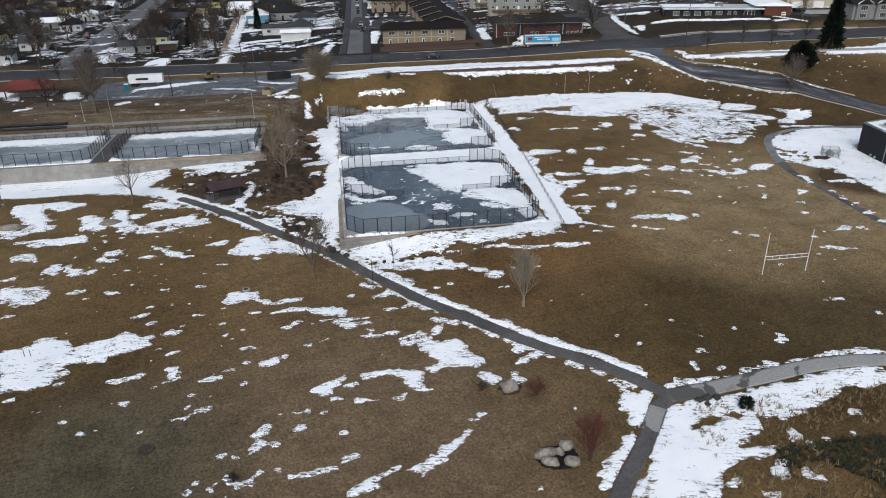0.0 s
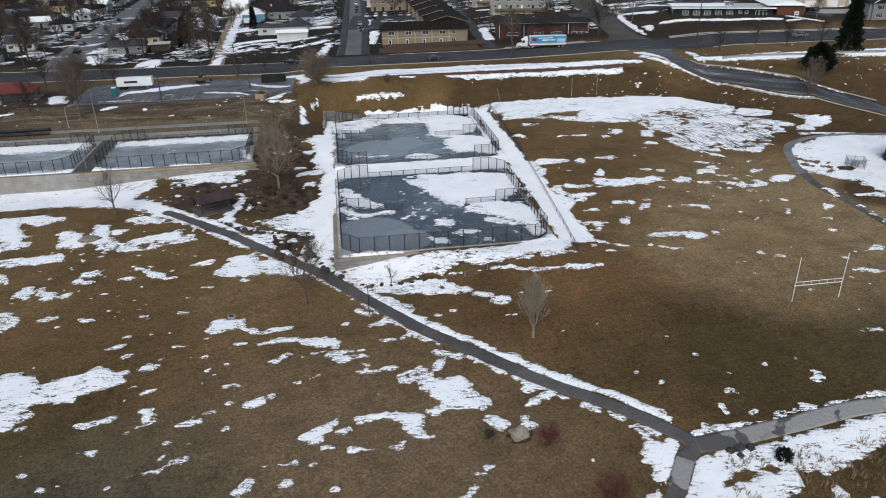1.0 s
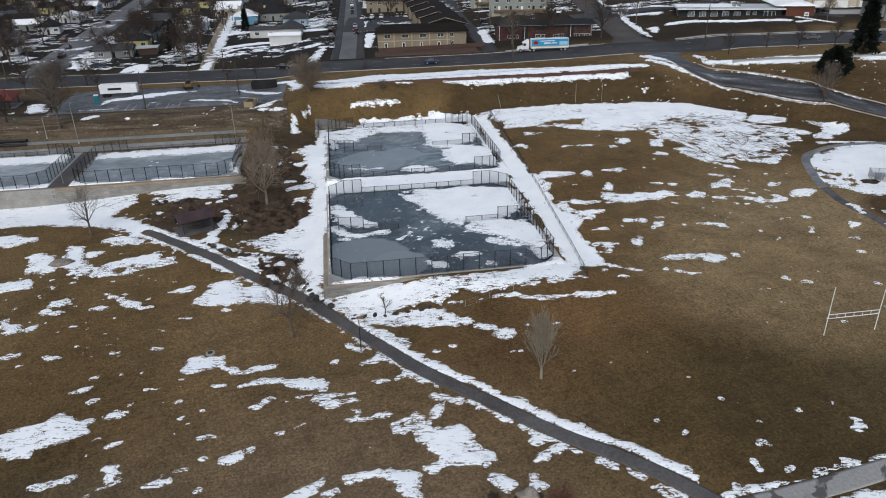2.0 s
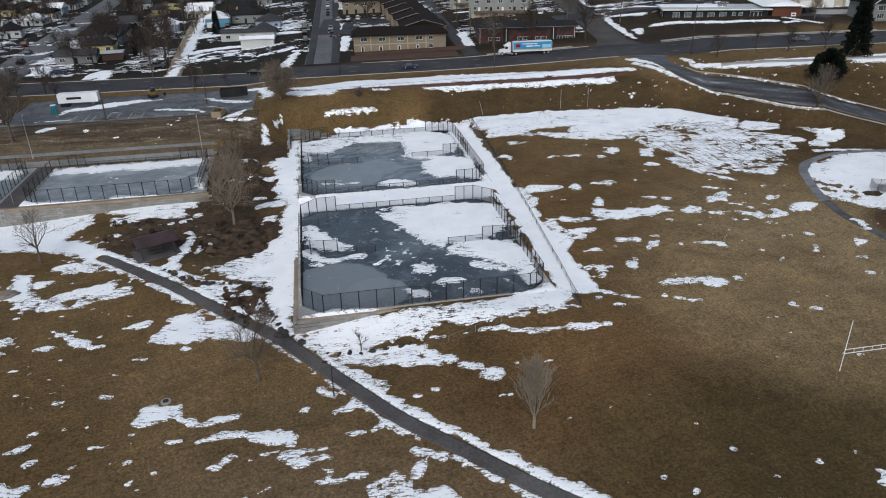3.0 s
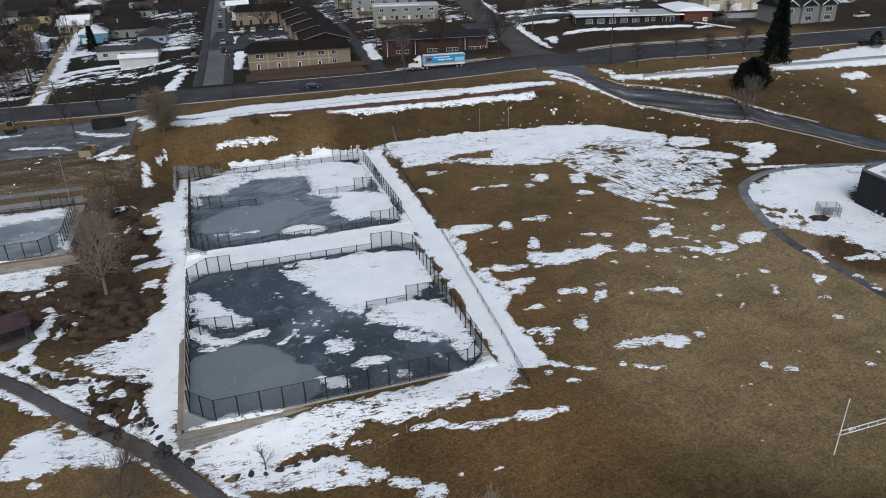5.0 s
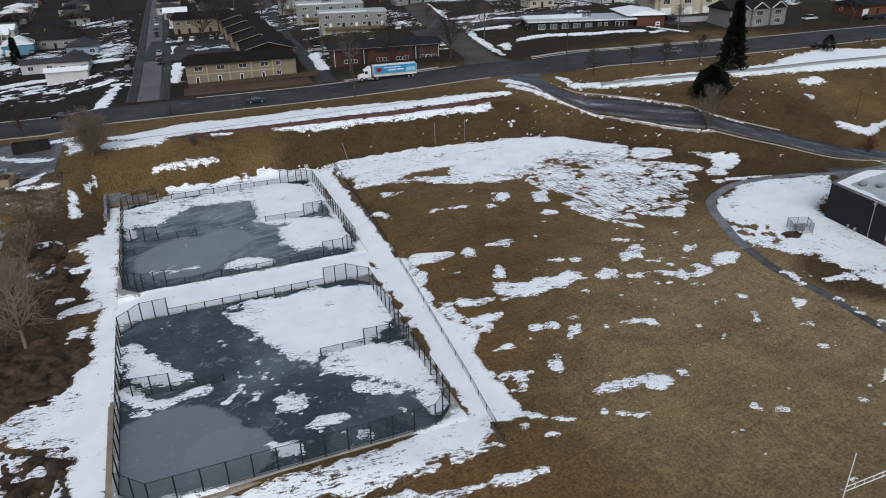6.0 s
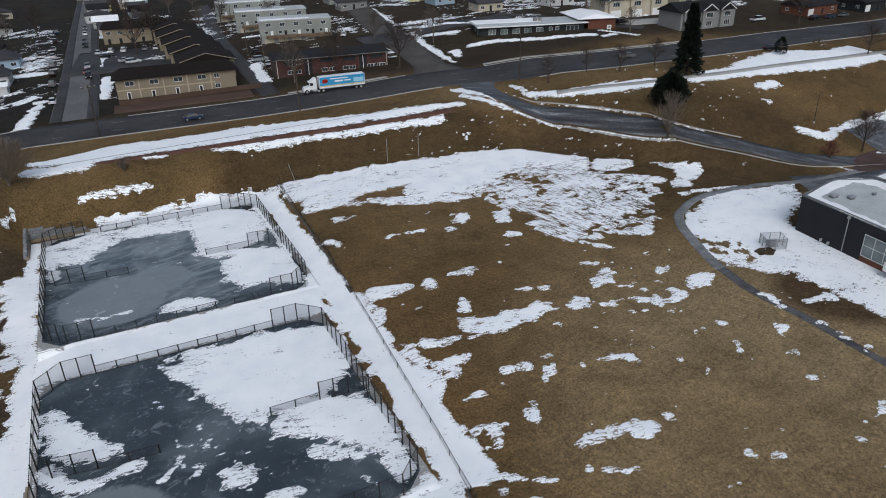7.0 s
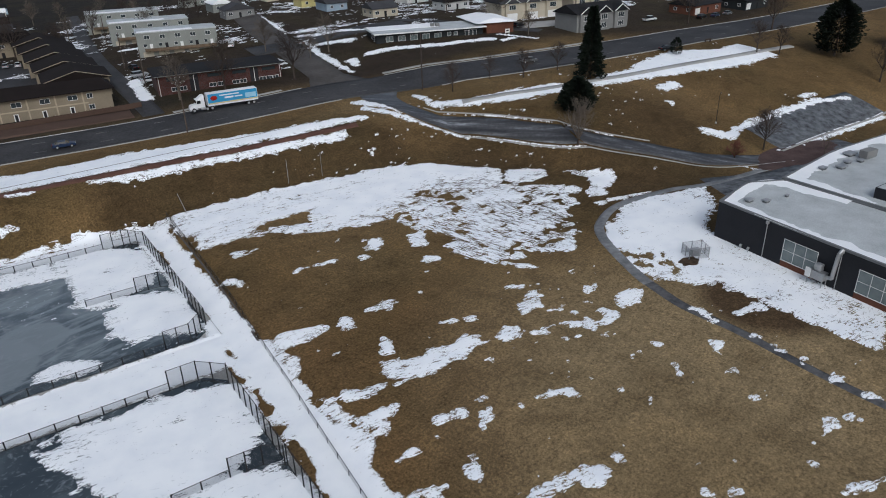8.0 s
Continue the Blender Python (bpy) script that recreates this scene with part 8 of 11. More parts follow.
def conifer(h, spread, seed, label, bare_to=0.06, rounded=False, count=1500):
    rng = random.Random(seed)
    t = thing("conifer", label, "tree")
    part("trunk", tubed((0, 0, -0.3), (0, 0, h * 0.92), h * 0.018 + 0.04, 0.03, 8), DARK_BARK, t)
    V, F = [], []
    for i in range(count):
        k = rng.random() ** 0.75
        z = h * (bare_to + (1 - bare_to) * k)
        if rounded:
            reach = spread * math.sqrt(max(0.02, 1 - (2 * abs(k - 0.42)) ** 2.2)) * (0.8 + 0.35 * noise.noise(Vector((math.sin(i) * 2, k * 4, seed))))
        else:
            reach = spread * ((1 - k) ** 0.85 + 0.04) * (0.82 + 0.3 * rng.random()) * (0.86 + 0.14 * math.sin(k * 46))
        a = rng.uniform(0, 2 * math.pi)
        rr = reach * math.sqrt(rng.uniform(0.12, 1.0))
        c = Vector((rr * math.cos(a), rr * math.sin(a), z - (0.10 if rounded else 0.28) * rr))
        s = (0.50 if rounded else 0.44) * (0.6 + 0.7 * rng.random()) * max(0.45, min(1.0, h / 9))
        out = Vector((math.cos(a), math.sin(a), rng.uniform(-0.5, 0.35) if not rounded else rng.uniform(-0.3, 0.9))).normalized()
        for m in range(3):
            side = out.orthogonal().normalized()
            side.rotate(Matrix.Rotation(rng.uniform(0, math.pi), 3, out))
            tip = c + (out + side * rng.uniform(-0.7, 0.7)).normalized() * s * 1.7
            n = len(V)
            V += [c - side * s * 0.42, c + side * s * 0.42, tip + side * s * 0.12, tip - side * s * 0.12]
            F.append((n, n + 1, n + 2, n + 3))
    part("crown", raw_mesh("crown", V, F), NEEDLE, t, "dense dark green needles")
    return t


stand(bare_tree(9.6, 1, label="rounded bare tree with grey branches in snow"), -41.1, 142.2, 20)
stand(bare_tree(10.5, 2, lean=0.7, split=(4, 4, 3, 3), twig=BARK, label="slender bare tree beside the path"), -4.2, 102.1, 70)
stand(bare_tree(10.2, 3, lean=0.36, split=(6, 4, 3, 3), up=0.24, bark=PALE_BARK, twig=PALE_BARK, stems=1, clear=0.15, girth=0.5, label="upright bare tree with pale tan stems"), 25.7, 85.2, 10)
stand(bare_tree(6.6, 4, lean=0.46, split=(4, 3, 3, 2), up=0.15, bark=DARK_BARK, twig=RED_TWIG, stems=2, clear=0.16, label="small bare tree with dark red twigs"), 24.9, 54.8, 0)
stand(bare_tree(3.4, 5, lean=0.85, split=(3, 3, 2, 1), bark=DARK_BARK, twig=RED_TWIG, stems=3, clear=0.08, girth=0.7, label="low bare shrub with reddish twigs"), 22.2, 66.0, 0)
stand(bare_tree(1.8, 6, lean=0.8, split=(3, 2, 2, 1), bark=DARK_BARK, stems=3, clear=0.05, label="thin dead shrub beside a stake"), 16.1, 68.1, 0)
stand(bare_tree(1.8, 61, lean=0.8, split=(3, 3, 2, 1), bark=DARK_BARK, stems=3, clear=0.05, label="thin dead shrub on the lawn"), -12.0, 58.0, 0)
stand(bare_tree(3.2, 7, lean=0.6, split=(3, 2, 2, 1), label="bare sapling standing in snow"), 8.7, 105.1, 0)
stand(bare_tree(14.5, 8, lean=0.85, split=(5, 4, 4, 3), up=0.14, bark=TAN_BARK, twig=TAN_BARK, stems=1, clear=0.22, label="tall spreading bare cottonwood on a mulch bank"), -10.8, 151.4, 40)
stand(bare_tree(11.0, 18, lean=0.6, split=(4, 3, 3, 3), bark=TAN_BARK, twig=TAN_BARK, stems=2, clear=0.1, label="bare multi-stemmed tree on a mulch bank"), -14.5, 166.0, 80)
stand(bare_tree(8.0, 28, lean=0.6, split=(4, 3, 3, 3), bark=TAN_BARK, twig=TAN_BARK, stems=2, clear=0.1, label="bare multi-stemmed tree on a mulch bank"), -13.0, 177.0, 10)
stand(bare_tree(16.0, 9, lean=0.7, split=(5, 4, 4, 3), label="tall bare tree above the icy courts"), -61.3, 195.0, 15)
stand(bare_tree(12.5, 10, lean=0.75, split=(5, 4, 3, 3), bark=TAN_BARK, stems=3, clear=0.1, label="broad bare tree beside the road"), -2.6, 208.0, 0)
stand(bare_tree(3.6, 11, lean=0.7, split=(3, 3, 2, 2), stems=3, clear=0.06, twig=BARK, label="thin bare shrub on a snow bank"), 16.8, 207.9, 0)
stand(bare_tree(12.0, 12, lean=0.5, split=(5, 4, 3, 3), up=0.12, bark=DARK_BARK, twig=BARK, stems=1, clear=0.12, label="upright bare tree beside the driveway"), 123.9, 175.2, 0)
stand(bare_tree(9.5, 13, lean=0.75, split=(5, 4, 4, 2), bark=DARK_BARK, label="dark bare tree beside a car park"), 159.0, 154.0, 0)
stand(bare_tree(5.2, 14, lean=0.8, split=(3, 3, 2, 2), bark=DARK_BARK, twig=RED_TWIG, stems=3, clear=0.08, label="reddish bare shrub beside the driveway"), 149.6, 154.7, 0)
stand(bare_tree(4.5, 15, lean=0.6, split=(3, 3, 2, 2), label="bare sapling on a paved island"), 167.4, 145.0, 0)
ROADSIDE = bare_tree(7.4, 16, lean=0.8, split=(4, 4, 3, 2), bark=DARK_BARK, label="dark bare tree along the road verge")
stand(ROADSIDE, 118.3, 212.5, 0, group="trees along the verge")
for x, y, s, a in ((130.3, 213.0, 0.85, 40), (137.4, 208.4, 1.0, 100), (148.4, 207.8, 1.0, 200), (207.7, 189.2, 1.25, 30), (214, 186, 1.1, 80), (225, 162.3, 1.5, 120), (-18, 232, 0.9, 15), (-26, 231.5, 0.9, 60), (-74.6, 199.4, 1.1, 100), (-66.5, 206.0, 1.5, 200), (-92, 206, 1.6, 250), (-98, 216, 1.7, 300), (-71, 224, 1.2, 20), (-61.5, 230, 1.0, 70), (-66, 236, 1.1, 160), (-72, 233, 1.2, 220), (-80, 229, 1.3, 320)):
    copy_thing(ROADSIDE, pose(x, y, gz(x, y), 0, 0, a) @ Matrix.Scale(s, 4))
stand(conifer(16.8, 3.7, 21, "tall dark spruce beside the road", count=4200), 150.2, 198.0)
stand(conifer(7.6, 4.6, 22, "broad dark pine on the grass slope", 0.12, True, 2600), 131.4, 183.6)
stand(conifer(16.0, 7.0, 23, "broad dark pine beside a parking area", 0.10, True, 3200), 229.0, 178.0)
stand(conifer(4.6, 1.9, 24, "small dark evergreen bush beside a snow bank", 0.0, True, 400), 187.1, 200.9)
stand(conifer(1.5, 0.8, 25, "small dark evergreen shrub beside the path fork", 0.0, True, 160), 45.3, 59.6)
stand(conifer(9.0, 1.9, 26, "narrow dark conifer beside a blue garage", count=700), -29.5, 326.0)
stand(conifer(11.0, 2.9, 27, "dark conifer behind low houses", count=700), -50.5, 285.0)

# dry tussocks on the wet ground by the path fork
rng = random.Random(5)
V, F = [], []
for i in range(1500):
    x, y = rng.uniform(38, 75), rng.uniform(40, 61)
    if noise.noise(Vector((x * 0.2, y * 0.2, 3))) < -0.05:
        continue
    z = gz(x, y)
    for k in range(7):
        a, l = rng.uniform(0, 6.28), rng.uniform(0.25, 0.7)
        d = Vector((math.cos(a) * 0.6, math.sin(a) * 0.6, 1)) * l
        c, s = Vector((x + rng.uniform(-0.15, 0.15), y + rng.uniform(-0.15, 0.15), z - 0.05)), Vector((-math.sin(a), math.cos(a), 0)) * 0.05
        n = len(V)
        V += [c - s, c + s, c + d + s * 0.3, c + d - s * 0.3]
        F.append((n, n + 1, n + 2, n + 3))
STRAW = two_scale((0.13, 0.09, 0.045), (0.27, 0.20, 0.11), 0.5, 4, 0.95, name="dry_straw", depth=0.01)
tus = part("dry_tussocks", raw_mesh("dry_tussocks", V, F), STRAW)
tagged(tus, "dry tan grass tussocks poking through snow", "grass", kind="stuff")
V, F = [], []
for i in range(3200):
    x, y = rng.uniform(44, 76), rng.uniform(38, 53)
    if noise.noise(Vector((x * 0.12, y * 0.16, 9))) < -0.12 + 0.05 * (y - 44) / 8:
        continue
    z = gz(x, y)
    c = Vector((x, y, z))
    for k in range(5):
        a, l = rng.uniform(0, 6.28), rng.uniform(0.2, 0.5)
        d, s = Vector((math.cos(a), math.sin(a), 0.9)) * l, Vector((-math.sin(a), math.cos(a), 0)) * 0.11
        n = len(V)
        V += [c - s, c + s, c + d + s * 0.4, c + d - s * 0.4]
        F.append((n, n + 1, n + 2, n + 3))
GREEN = two_scale((0.020, 0.022, 0.013), (0.052, 0.050, 0.030), 0.5, 4, 0.9, name="evergreen_cover", depth=0.02)
tagged(part("ground_cover", raw_mesh("ground_cover", V, F), GREEN), "low dark evergreen ground cover", "plants", kind="stuff")

# low shrubs over the mulch banks
rng = random.Random(8)
TWIGS = []
for s in range(3):
    TWIGS.append(bare_tree(1.5, 50 + s, lean=1.0, split=(2, 2, 2, 1), stems=3, clear=0.05, bark=DARK_BARK, label="low bare shrub on a mulch bank"))
spots = []
for cx, cy, a, b, n in ((-9.6, 145, 7.5, 8.5, 12), (-13, 170, 8, 11, 18), (-6.5, 120, 3.6, 7, 10), (-27, 152, 8, 5, 6)):
    for i in range(n):
        t, r = rng.uniform(0, 6.28), math.sqrt(rng.random())
        spots.append((cx + a * r * math.cos(t), cy + b * r * math.sin(t), rng.uniform(0.7, 1.3), rng.uniform(0, 360)))
for i, (x, y, s, a) in enumerate(spots):
    m = pose(x, y, gz(x, y) + 0.05, 0, 0, a) @ Matrix.Scale(s, 4)
    if i < 3:
        TWIGS[i].matrix_world = m
        tagged(TWIGS[i], group="shrubs on the mulch banks")
    else:
        copy_thing(TWIGS[i % 3], m)


# ---------------------------------------------------------------- buildings
def paint(name, c, rough=0.75, k=0.82, vary=0.0):
    return two_scale(tuple(v * k for v in c), tuple(min(v * 1.1, 0.9) for v in c), 0.25, 5, rough, name=name, depth=0.004, vary=vary)


DARK_WALL = paint("charcoal_wall", (0.024, 0.025, 0.029))
TAN = paint("tan_siding", (0.24, 0.20, 0.145))
TAN_LIGHT = paint("tan_trim", (0.40, 0.33, 0.24))
BROWN_ROOF = paint("brown_shingle", (0.016, 0.012, 0.011), 0.95, 0.7)
GREY_ROOF = paint("grey_shingle", (0.062, 0.062, 0.067), 0.95, 0.7)
DARK_ROOF = paint("dark_shingle", (0.022, 0.022, 0.024), 0.95, 0.7)
RED_ROOF = paint("red_metal_roof", (0.17, 0.045, 0.034), 0.6)
MEMBRANE = paint("pale_roof_membrane", (0.50, 0.52, 0.52), 0.45, 0.7)
SNOW_ROOF = paint("snow_on_roof", (0.84, 0.85, 0.87), 0.8, 0.95)
BLUE = paint("blue_siding", (0.13, 0.30, 0.42))
PALE_BLUE = paint("pale_blue_siding", (0.30, 0.38, 0.46))
YELLOW = paint("yellow_siding", (0.52, 0.46, 0.20))
WHITE = paint("white_siding", (0.52, 0.52, 0.51))
GREIGE = paint("grey_stucco", (0.26, 0.27, 0.25))
BEIGE = paint("beige_siding", (0.47, 0.42, 0.33))
GREY_SIDING = paint("grey_siding", (0.22, 0.22, 0.215))
OLIVE = paint("olive_siding", (0.024, 0.027, 0.029))
TRIM = paint("white_trim", (0.75, 0.75, 0.73))
WOOD_FENCE = paint("brown_board", (0.085, 0.055, 0.042), 0.9)


def build_brick(nt, bsdf):
    co = place(nt, world_space=False)
    b = nt.nodes.new("ShaderNodeTexBrick")
    b.inputs["Scale"].default_value = 1.0
    b.inputs["Brick Width"].default_value, b.inputs["Row Height"].default_value, b.inputs["Mortar Size"].default_value = 0.23, 0.08, 0.012
    b.inputs["Color1"].default_value, b.inputs["Color2"].default_value, b.inputs["Mortar"].default_value = (0.085, 0.024, 0.018, 1), (0.052, 0.017, 0.015, 1), (0.09, 0.07, 0.064, 1)
    mp = nt.nodes.new("ShaderNodeMapping")
    mp.inputs["Rotation"].default_value = (radians(90), 0, 0)
    nt.links.new(co, mp.inputs[0])
    nt.links.new(mp.outputs[0], b.inputs["Vector"])
    n = noise_tex(nt, co, 0.6, 5)
    nt.links.new(mix(nt, 1.0, b.outputs["Color"], ramp(nt, n, [(0.3, (0.7, 0.7, 0.7)), (0.7, (1.2, 1.2, 1.2))]), "MULTIPLY"), bsdf.inputs["Base Color"])
    bump(nt, bsdf, b.outputs["Fac"], 0.3, 0.01)


BRICK = material("red_brick", build_brick, 0.9, 0, 0.2)
ORANGE_BRICK = paint("orange_brick", (0.135, 0.058, 0.038), 0.9, 0.75)


def build_pane(nt, bsdf):
    bsdf.inputs["Base Color"].default_value = (0.035, 0.045, 0.05, 1)
    n = noise_tex(nt, place(nt), 0.6, 2)
    nt.links.new(ramp(nt, n, [(0.3, (0.05, 0.05, 0.05)), (0.7, (0.14, 0.14, 0.14))]), bsdf.inputs["Roughness"])


GLASS = material("window_glass", build_pane, 0.08, 0, 0.6)


def build_blind(nt, bsdf):
    n = noise_tex(nt, place(nt), 0.5, 3)
    nt.links.new(ramp(nt, n, [(0.3, (0.10, 0.13, 0.13)), (0.7, (0.17, 0.20, 0.20))]), bsdf.inputs["Base Color"])


BLIND = material("window_with_blind", build_blind, 0.12, 0, 0.6)


def block_part(name, x0, x1, y0, y1, z0, z1, mat, parent, label=""):
    ob = part(name, boxed(x0, x1, y0, y1, z0, z1), mat, parent, label)
    return ob


def prism(name, pts, z0, z1, mat, parent=None, label=""):
    bm = bmesh.new()
    lo = [bm.verts.new((x, y, z0)) for x, y in pts]
    hi = [bm.verts.new((x, y, z1)) for x, y in pts]
    bm.faces.new(lo[::-1]), bm.faces.new(hi)
    for i in range(len(pts)):
        j = (i + 1) % len(pts)
        bm.faces.new((lo[i], lo[j], hi[j], hi[i]))
    return part(name, bm, mat, parent, label)


def window(parent, p, u, x, z, w, h, cols=2, rows=1, frame_mat=None, pane_mat=None, sill=True, name="window"):
    """A window on the wall through p along u (outward to the right of u); x, z: its middle."""
    u = Vector((*u, 0)).normalized()
    n = Vector((u.y, -u.x, 0))
    c = Vector(p) + u * x + Vector((0, 0, z))
    m = Matrix((u.to_4d(), n.to_4d(), (0, 0, 1, 0), (0, 0, 0, 0))).transposed()
    m.translation = c
    m[3][3] = 1.0
    t = 0.07 if h > 0.9 else 0.05
    bm = bmesh.new()
    box(bm, -w / 2, w / 2, -0.04, 0.02, -h / 2, h / 2)
    pane = part(name, bm, pane_mat or GLASS, parent)
    pane.matrix_local = m
    bm = bmesh.new()
    box(bm, -w / 2 - t, w / 2 + t, -0.02, 0.06, h / 2, h / 2 + t)
    box(bm, -w / 2 - t, w / 2 + t, -0.02, 0.06 + 0.05 * sill, -h / 2 - t, -h / 2)
    for k in (-1, 1):
        box(bm, k * (w / 2 + t / 2) - t / 2, k * (w / 2 + t / 2) + t / 2, -0.02, 0.06, -h / 2, h / 2)
    for i in range(1, cols):
        k = -w / 2 + w * i / cols
        box(bm, k - t * 0.4, k + t * 0.4, 0.02, 0.05, -h / 2, h / 2)
    for i in range(1, rows):
        k = -h / 2 + h * i / rows
        box(bm, -w / 2, w / 2, 0.02, 0.045, k - t * 0.4, k + t * 0.4)
    part("frame", bm, frame_mat or TRIM, pane)
    return pane


def gable_roof(parent, x0, x1, y0, y1, z, rise, over, mat, along="x", snow=False, name="roof", hip=0.0):
    """A pitched roof with thickness; hip: how far the ridge ends draw in."""
    bm = bmesh.new()
    x0, x1, y0, y1 = x0 - over, x1 + over, y0 - over, y1 + over
    e = 0.18
    if along == "x":
        ym = (y0 + y1) / 2
        c = [(x0, y0, z), (x1, y0, z), (x1, y1, z), (x0, y1, z), (x0 + hip, ym, z + rise), (x1 - hip, ym, z + rise)]
        f = [(0, 1, 5, 4), (2, 3, 4, 5), (1, 2, 5), (3, 0, 4)]
    else:
        xm = (x0 + x1) / 2
        c = [(x0, y0, z), (x1, y0, z), (x1, y1, z), (x0, y1, z), (xm, y0 + hip, z + rise), (xm, y1 - hip, z + rise)]
        f = [(1, 2, 5, 4), (3, 0, 4, 5), (0, 1, 4), (2, 3, 5)]
    top = [bm.verts.new((a, b, d + e)) for a, b, d in c]
    low = [bm.verts.new((a, b, d)) for a, b, d in c[:4]]
    for q in f:
        bm.faces.new([top[i] for i in q])
    bm.faces.new(low[::-1])
    for i in range(4):
        bm.faces.new((low[i], low[(i + 1) % 4], top[(i + 1) % 4], top[i]))
    roof = part(name, bm, mat, parent)
    if snow:
        bm = bmesh.new()
        for q in f[:2]:
            vs = [Vector(c[i]) + Vector((0, 0, e + 0.02)) for i in q]
            mid = sum(vs, Vector()) / len(vs)
            lo_v = [bm.verts.new(mid + (v - mid) * 0.97) for v in vs]
            hi_v = [bm.verts.new(mid + (v - mid) * 0.96 + Vector((0, 0, 0.1))) for v in vs]
            bm.faces.new(hi_v)
            for i in range(len(vs)):
                j = (i + 1) % len(vs)
                bm.faces.new((lo_v[i], lo_v[j], hi_v[j], hi_v[i]))
        part("roof_snow", bm, SNOW_ROOF, roof, "white snow on the roof")
    return roof


def house(x, y, turn, w, d, h, rise, wall_mat, roof_mat, label, along="x", snow=False, wins=2, door=True, chimney=False, hip=0.0, category="house", garage=False, z=None):
    b = thing("house" if category == "house" else "garage", label, category, pose(x, y, gz(x, y) if z is None else z, 0, 0, turn))
    bm = boxed(-w / 2, w / 2, -d / 2, d / 2, -1.5, h)
    if hip == 0.0:
        k = rise * 0.98
        ends = ((-w / 2, w / 2), (-d / 2, d / 2))
        if along == "x":
            for s in (-1, 1):
                xs = sorted((s * w / 2, s * (w / 2 - 0.2)))
                v = [bm.verts.new(p) for p in ((xs[0], -d / 2, h), (xs[0], d / 2, h), (xs[0], 0, h + k), (xs[1], -d / 2, h), (xs[1], d / 2, h), (xs[1], 0, h + k))]
                bm.faces.new(v[:3]), bm.faces.new(v[3:][::-1])
                bm.faces.new((v[0], v[2], v[5], v[3])), bm.faces.new((v[2], v[1], v[4], v[5]))
        else:
            for s in (-1, 1):
                ys = sorted((s * d / 2, s * (d / 2 - 0.2)))
                v = [bm.verts.new(p) for p in ((-w / 2, ys[0], h), (w / 2, ys[0], h), (0, ys[0], h + k), (-w / 2, ys[1], h), (w / 2, ys[1], h), (0, ys[1], h + k))]
                bm.faces.new(v[:3]), bm.faces.new(v[3:][::-1])
                bm.faces.new((v[0], v[2], v[5], v[3])), bm.faces.new((v[2], v[1], v[4], v[5]))
    part("wall", bm, wall_mat, b)
    roof = gable_roof(b, -w / 2, w / 2, -d / 2, d / 2, h, rise, 0.45, roof_mat, along, snow, hip=hip)
    slots = wins + (1 if door else 0)
    for i in range(slots):
        k = w * (i + 0.5) / slots
        if door and i == slots // 2:
            dm = part("door", boxed(-w / 2 + k - 0.48, -w / 2 + k + 0.48, -d / 2 - 0.05, -d / 2 + 0.02, 0.0, 2.05), DARK_ROOF if wall_mat is not DARK_WALL else TRIM, b)
        else:
            window(b, (-w / 2, -d / 2, 0), (1, 0), k, h * 0.55, min(1.5, w / slots * 0.5), 1.1)
    for i in range(2):
        window(b, (w / 2, -d / 2, 0), (0, 1), d * (i + 0.5) / 2, h * 0.55, 1.1, 1.0)
        window(b, (-w / 2, d / 2, 0), (0, -1), d * (i + 0.5) / 2, h * 0.55, 1.1, 1.0)
    if garage:
        part("garage_door", boxed(-w / 2 + 0.6, -w / 2 + 3.4, -d / 2 - 0.06, -d / 2 + 0.02, 0, 2.2), TRIM, b)
    if chimney:
        part("chimney", boxed(w * 0.2, w * 0.2 + 0.6, -0.3, 0.3, h + rise * 0.4, h + rise + 0.7), BRICK, roof)
    return b


# school
school = thing("school_building", "charcoal school building with a pale flat snowy roof", "building")
SP = [(114.1, 134.0), (124.6, 136.2), (130.6, 132.9), (130.2, 118), (127.5, 70), (107.4, 70), (111.0, 105)]
prism("wall", SP[::-1], 4.8, 12.2, DARK_WALL, school, "charcoal painted wall")
prism("wall", [(130.7, 133.4), (151, 135.7), (176, 134.5), (172, 70), (127.6, 70)][::-1], 4.8, 12.5, DARK_WALL, school, "charcoal painted wall")
prism("wall", [(133.4, 119.6), (166, 119), (164, 80), (131.6, 80)][::-1], 12.0, 14.3, DARK_WALL, school, "raised charcoal roof wall")


def inset(pts, k):
    c = sum((Vector(p) for p in pts), Vector((0, 0))) / len(pts)
    return [tuple(c + (Vector(p) - c) * k) for p in pts]


def parapet(pts, z, h, t, mat, parent):
    for i in range(len(pts)):
        a, b = Vector(pts[i]), Vector(pts[(i + 1) % len(pts)])
        d = (b - a).normalized()
        n = Vector((-d.y, d.x)) * (-t)
        prism("parapet", [tuple(a - d * 0.02), tuple(b + d * 0.02), tuple(b + n), tuple(a + n)], z - 0.004, z + h, mat, parent, "grey metal coping")


COPING = paint("grey_coping", (0.16, 0.165, 0.17), 0.5)
parapet(SP, 12.2, 0.32, 0.35, COPING, school)
V2 = [(130.7, 133.4), (151, 135.7), (176, 134.5), (172, 70), (127.6, 70)]
parapet(V2, 12.5, 0.3, 0.35, COPING, school)
prism("roof_deck", inset(SP, 0.985)[::-1], 12.18, 12.26, MEMBRANE, school, "pale wet roof membrane")
prism("roof_deck", inset(V2, 0.99)[::-1], 12.48, 12.56, MEMBRANE, school, "pale wet roof membrane")
prism("roof_deck", [(133.6, 119.4), (165.8, 118.8), (163.8, 80.2), (131.8, 80.2)][::-1], 14.28, 14.36, MEMBRANE, school, "pale wet roof membrane")


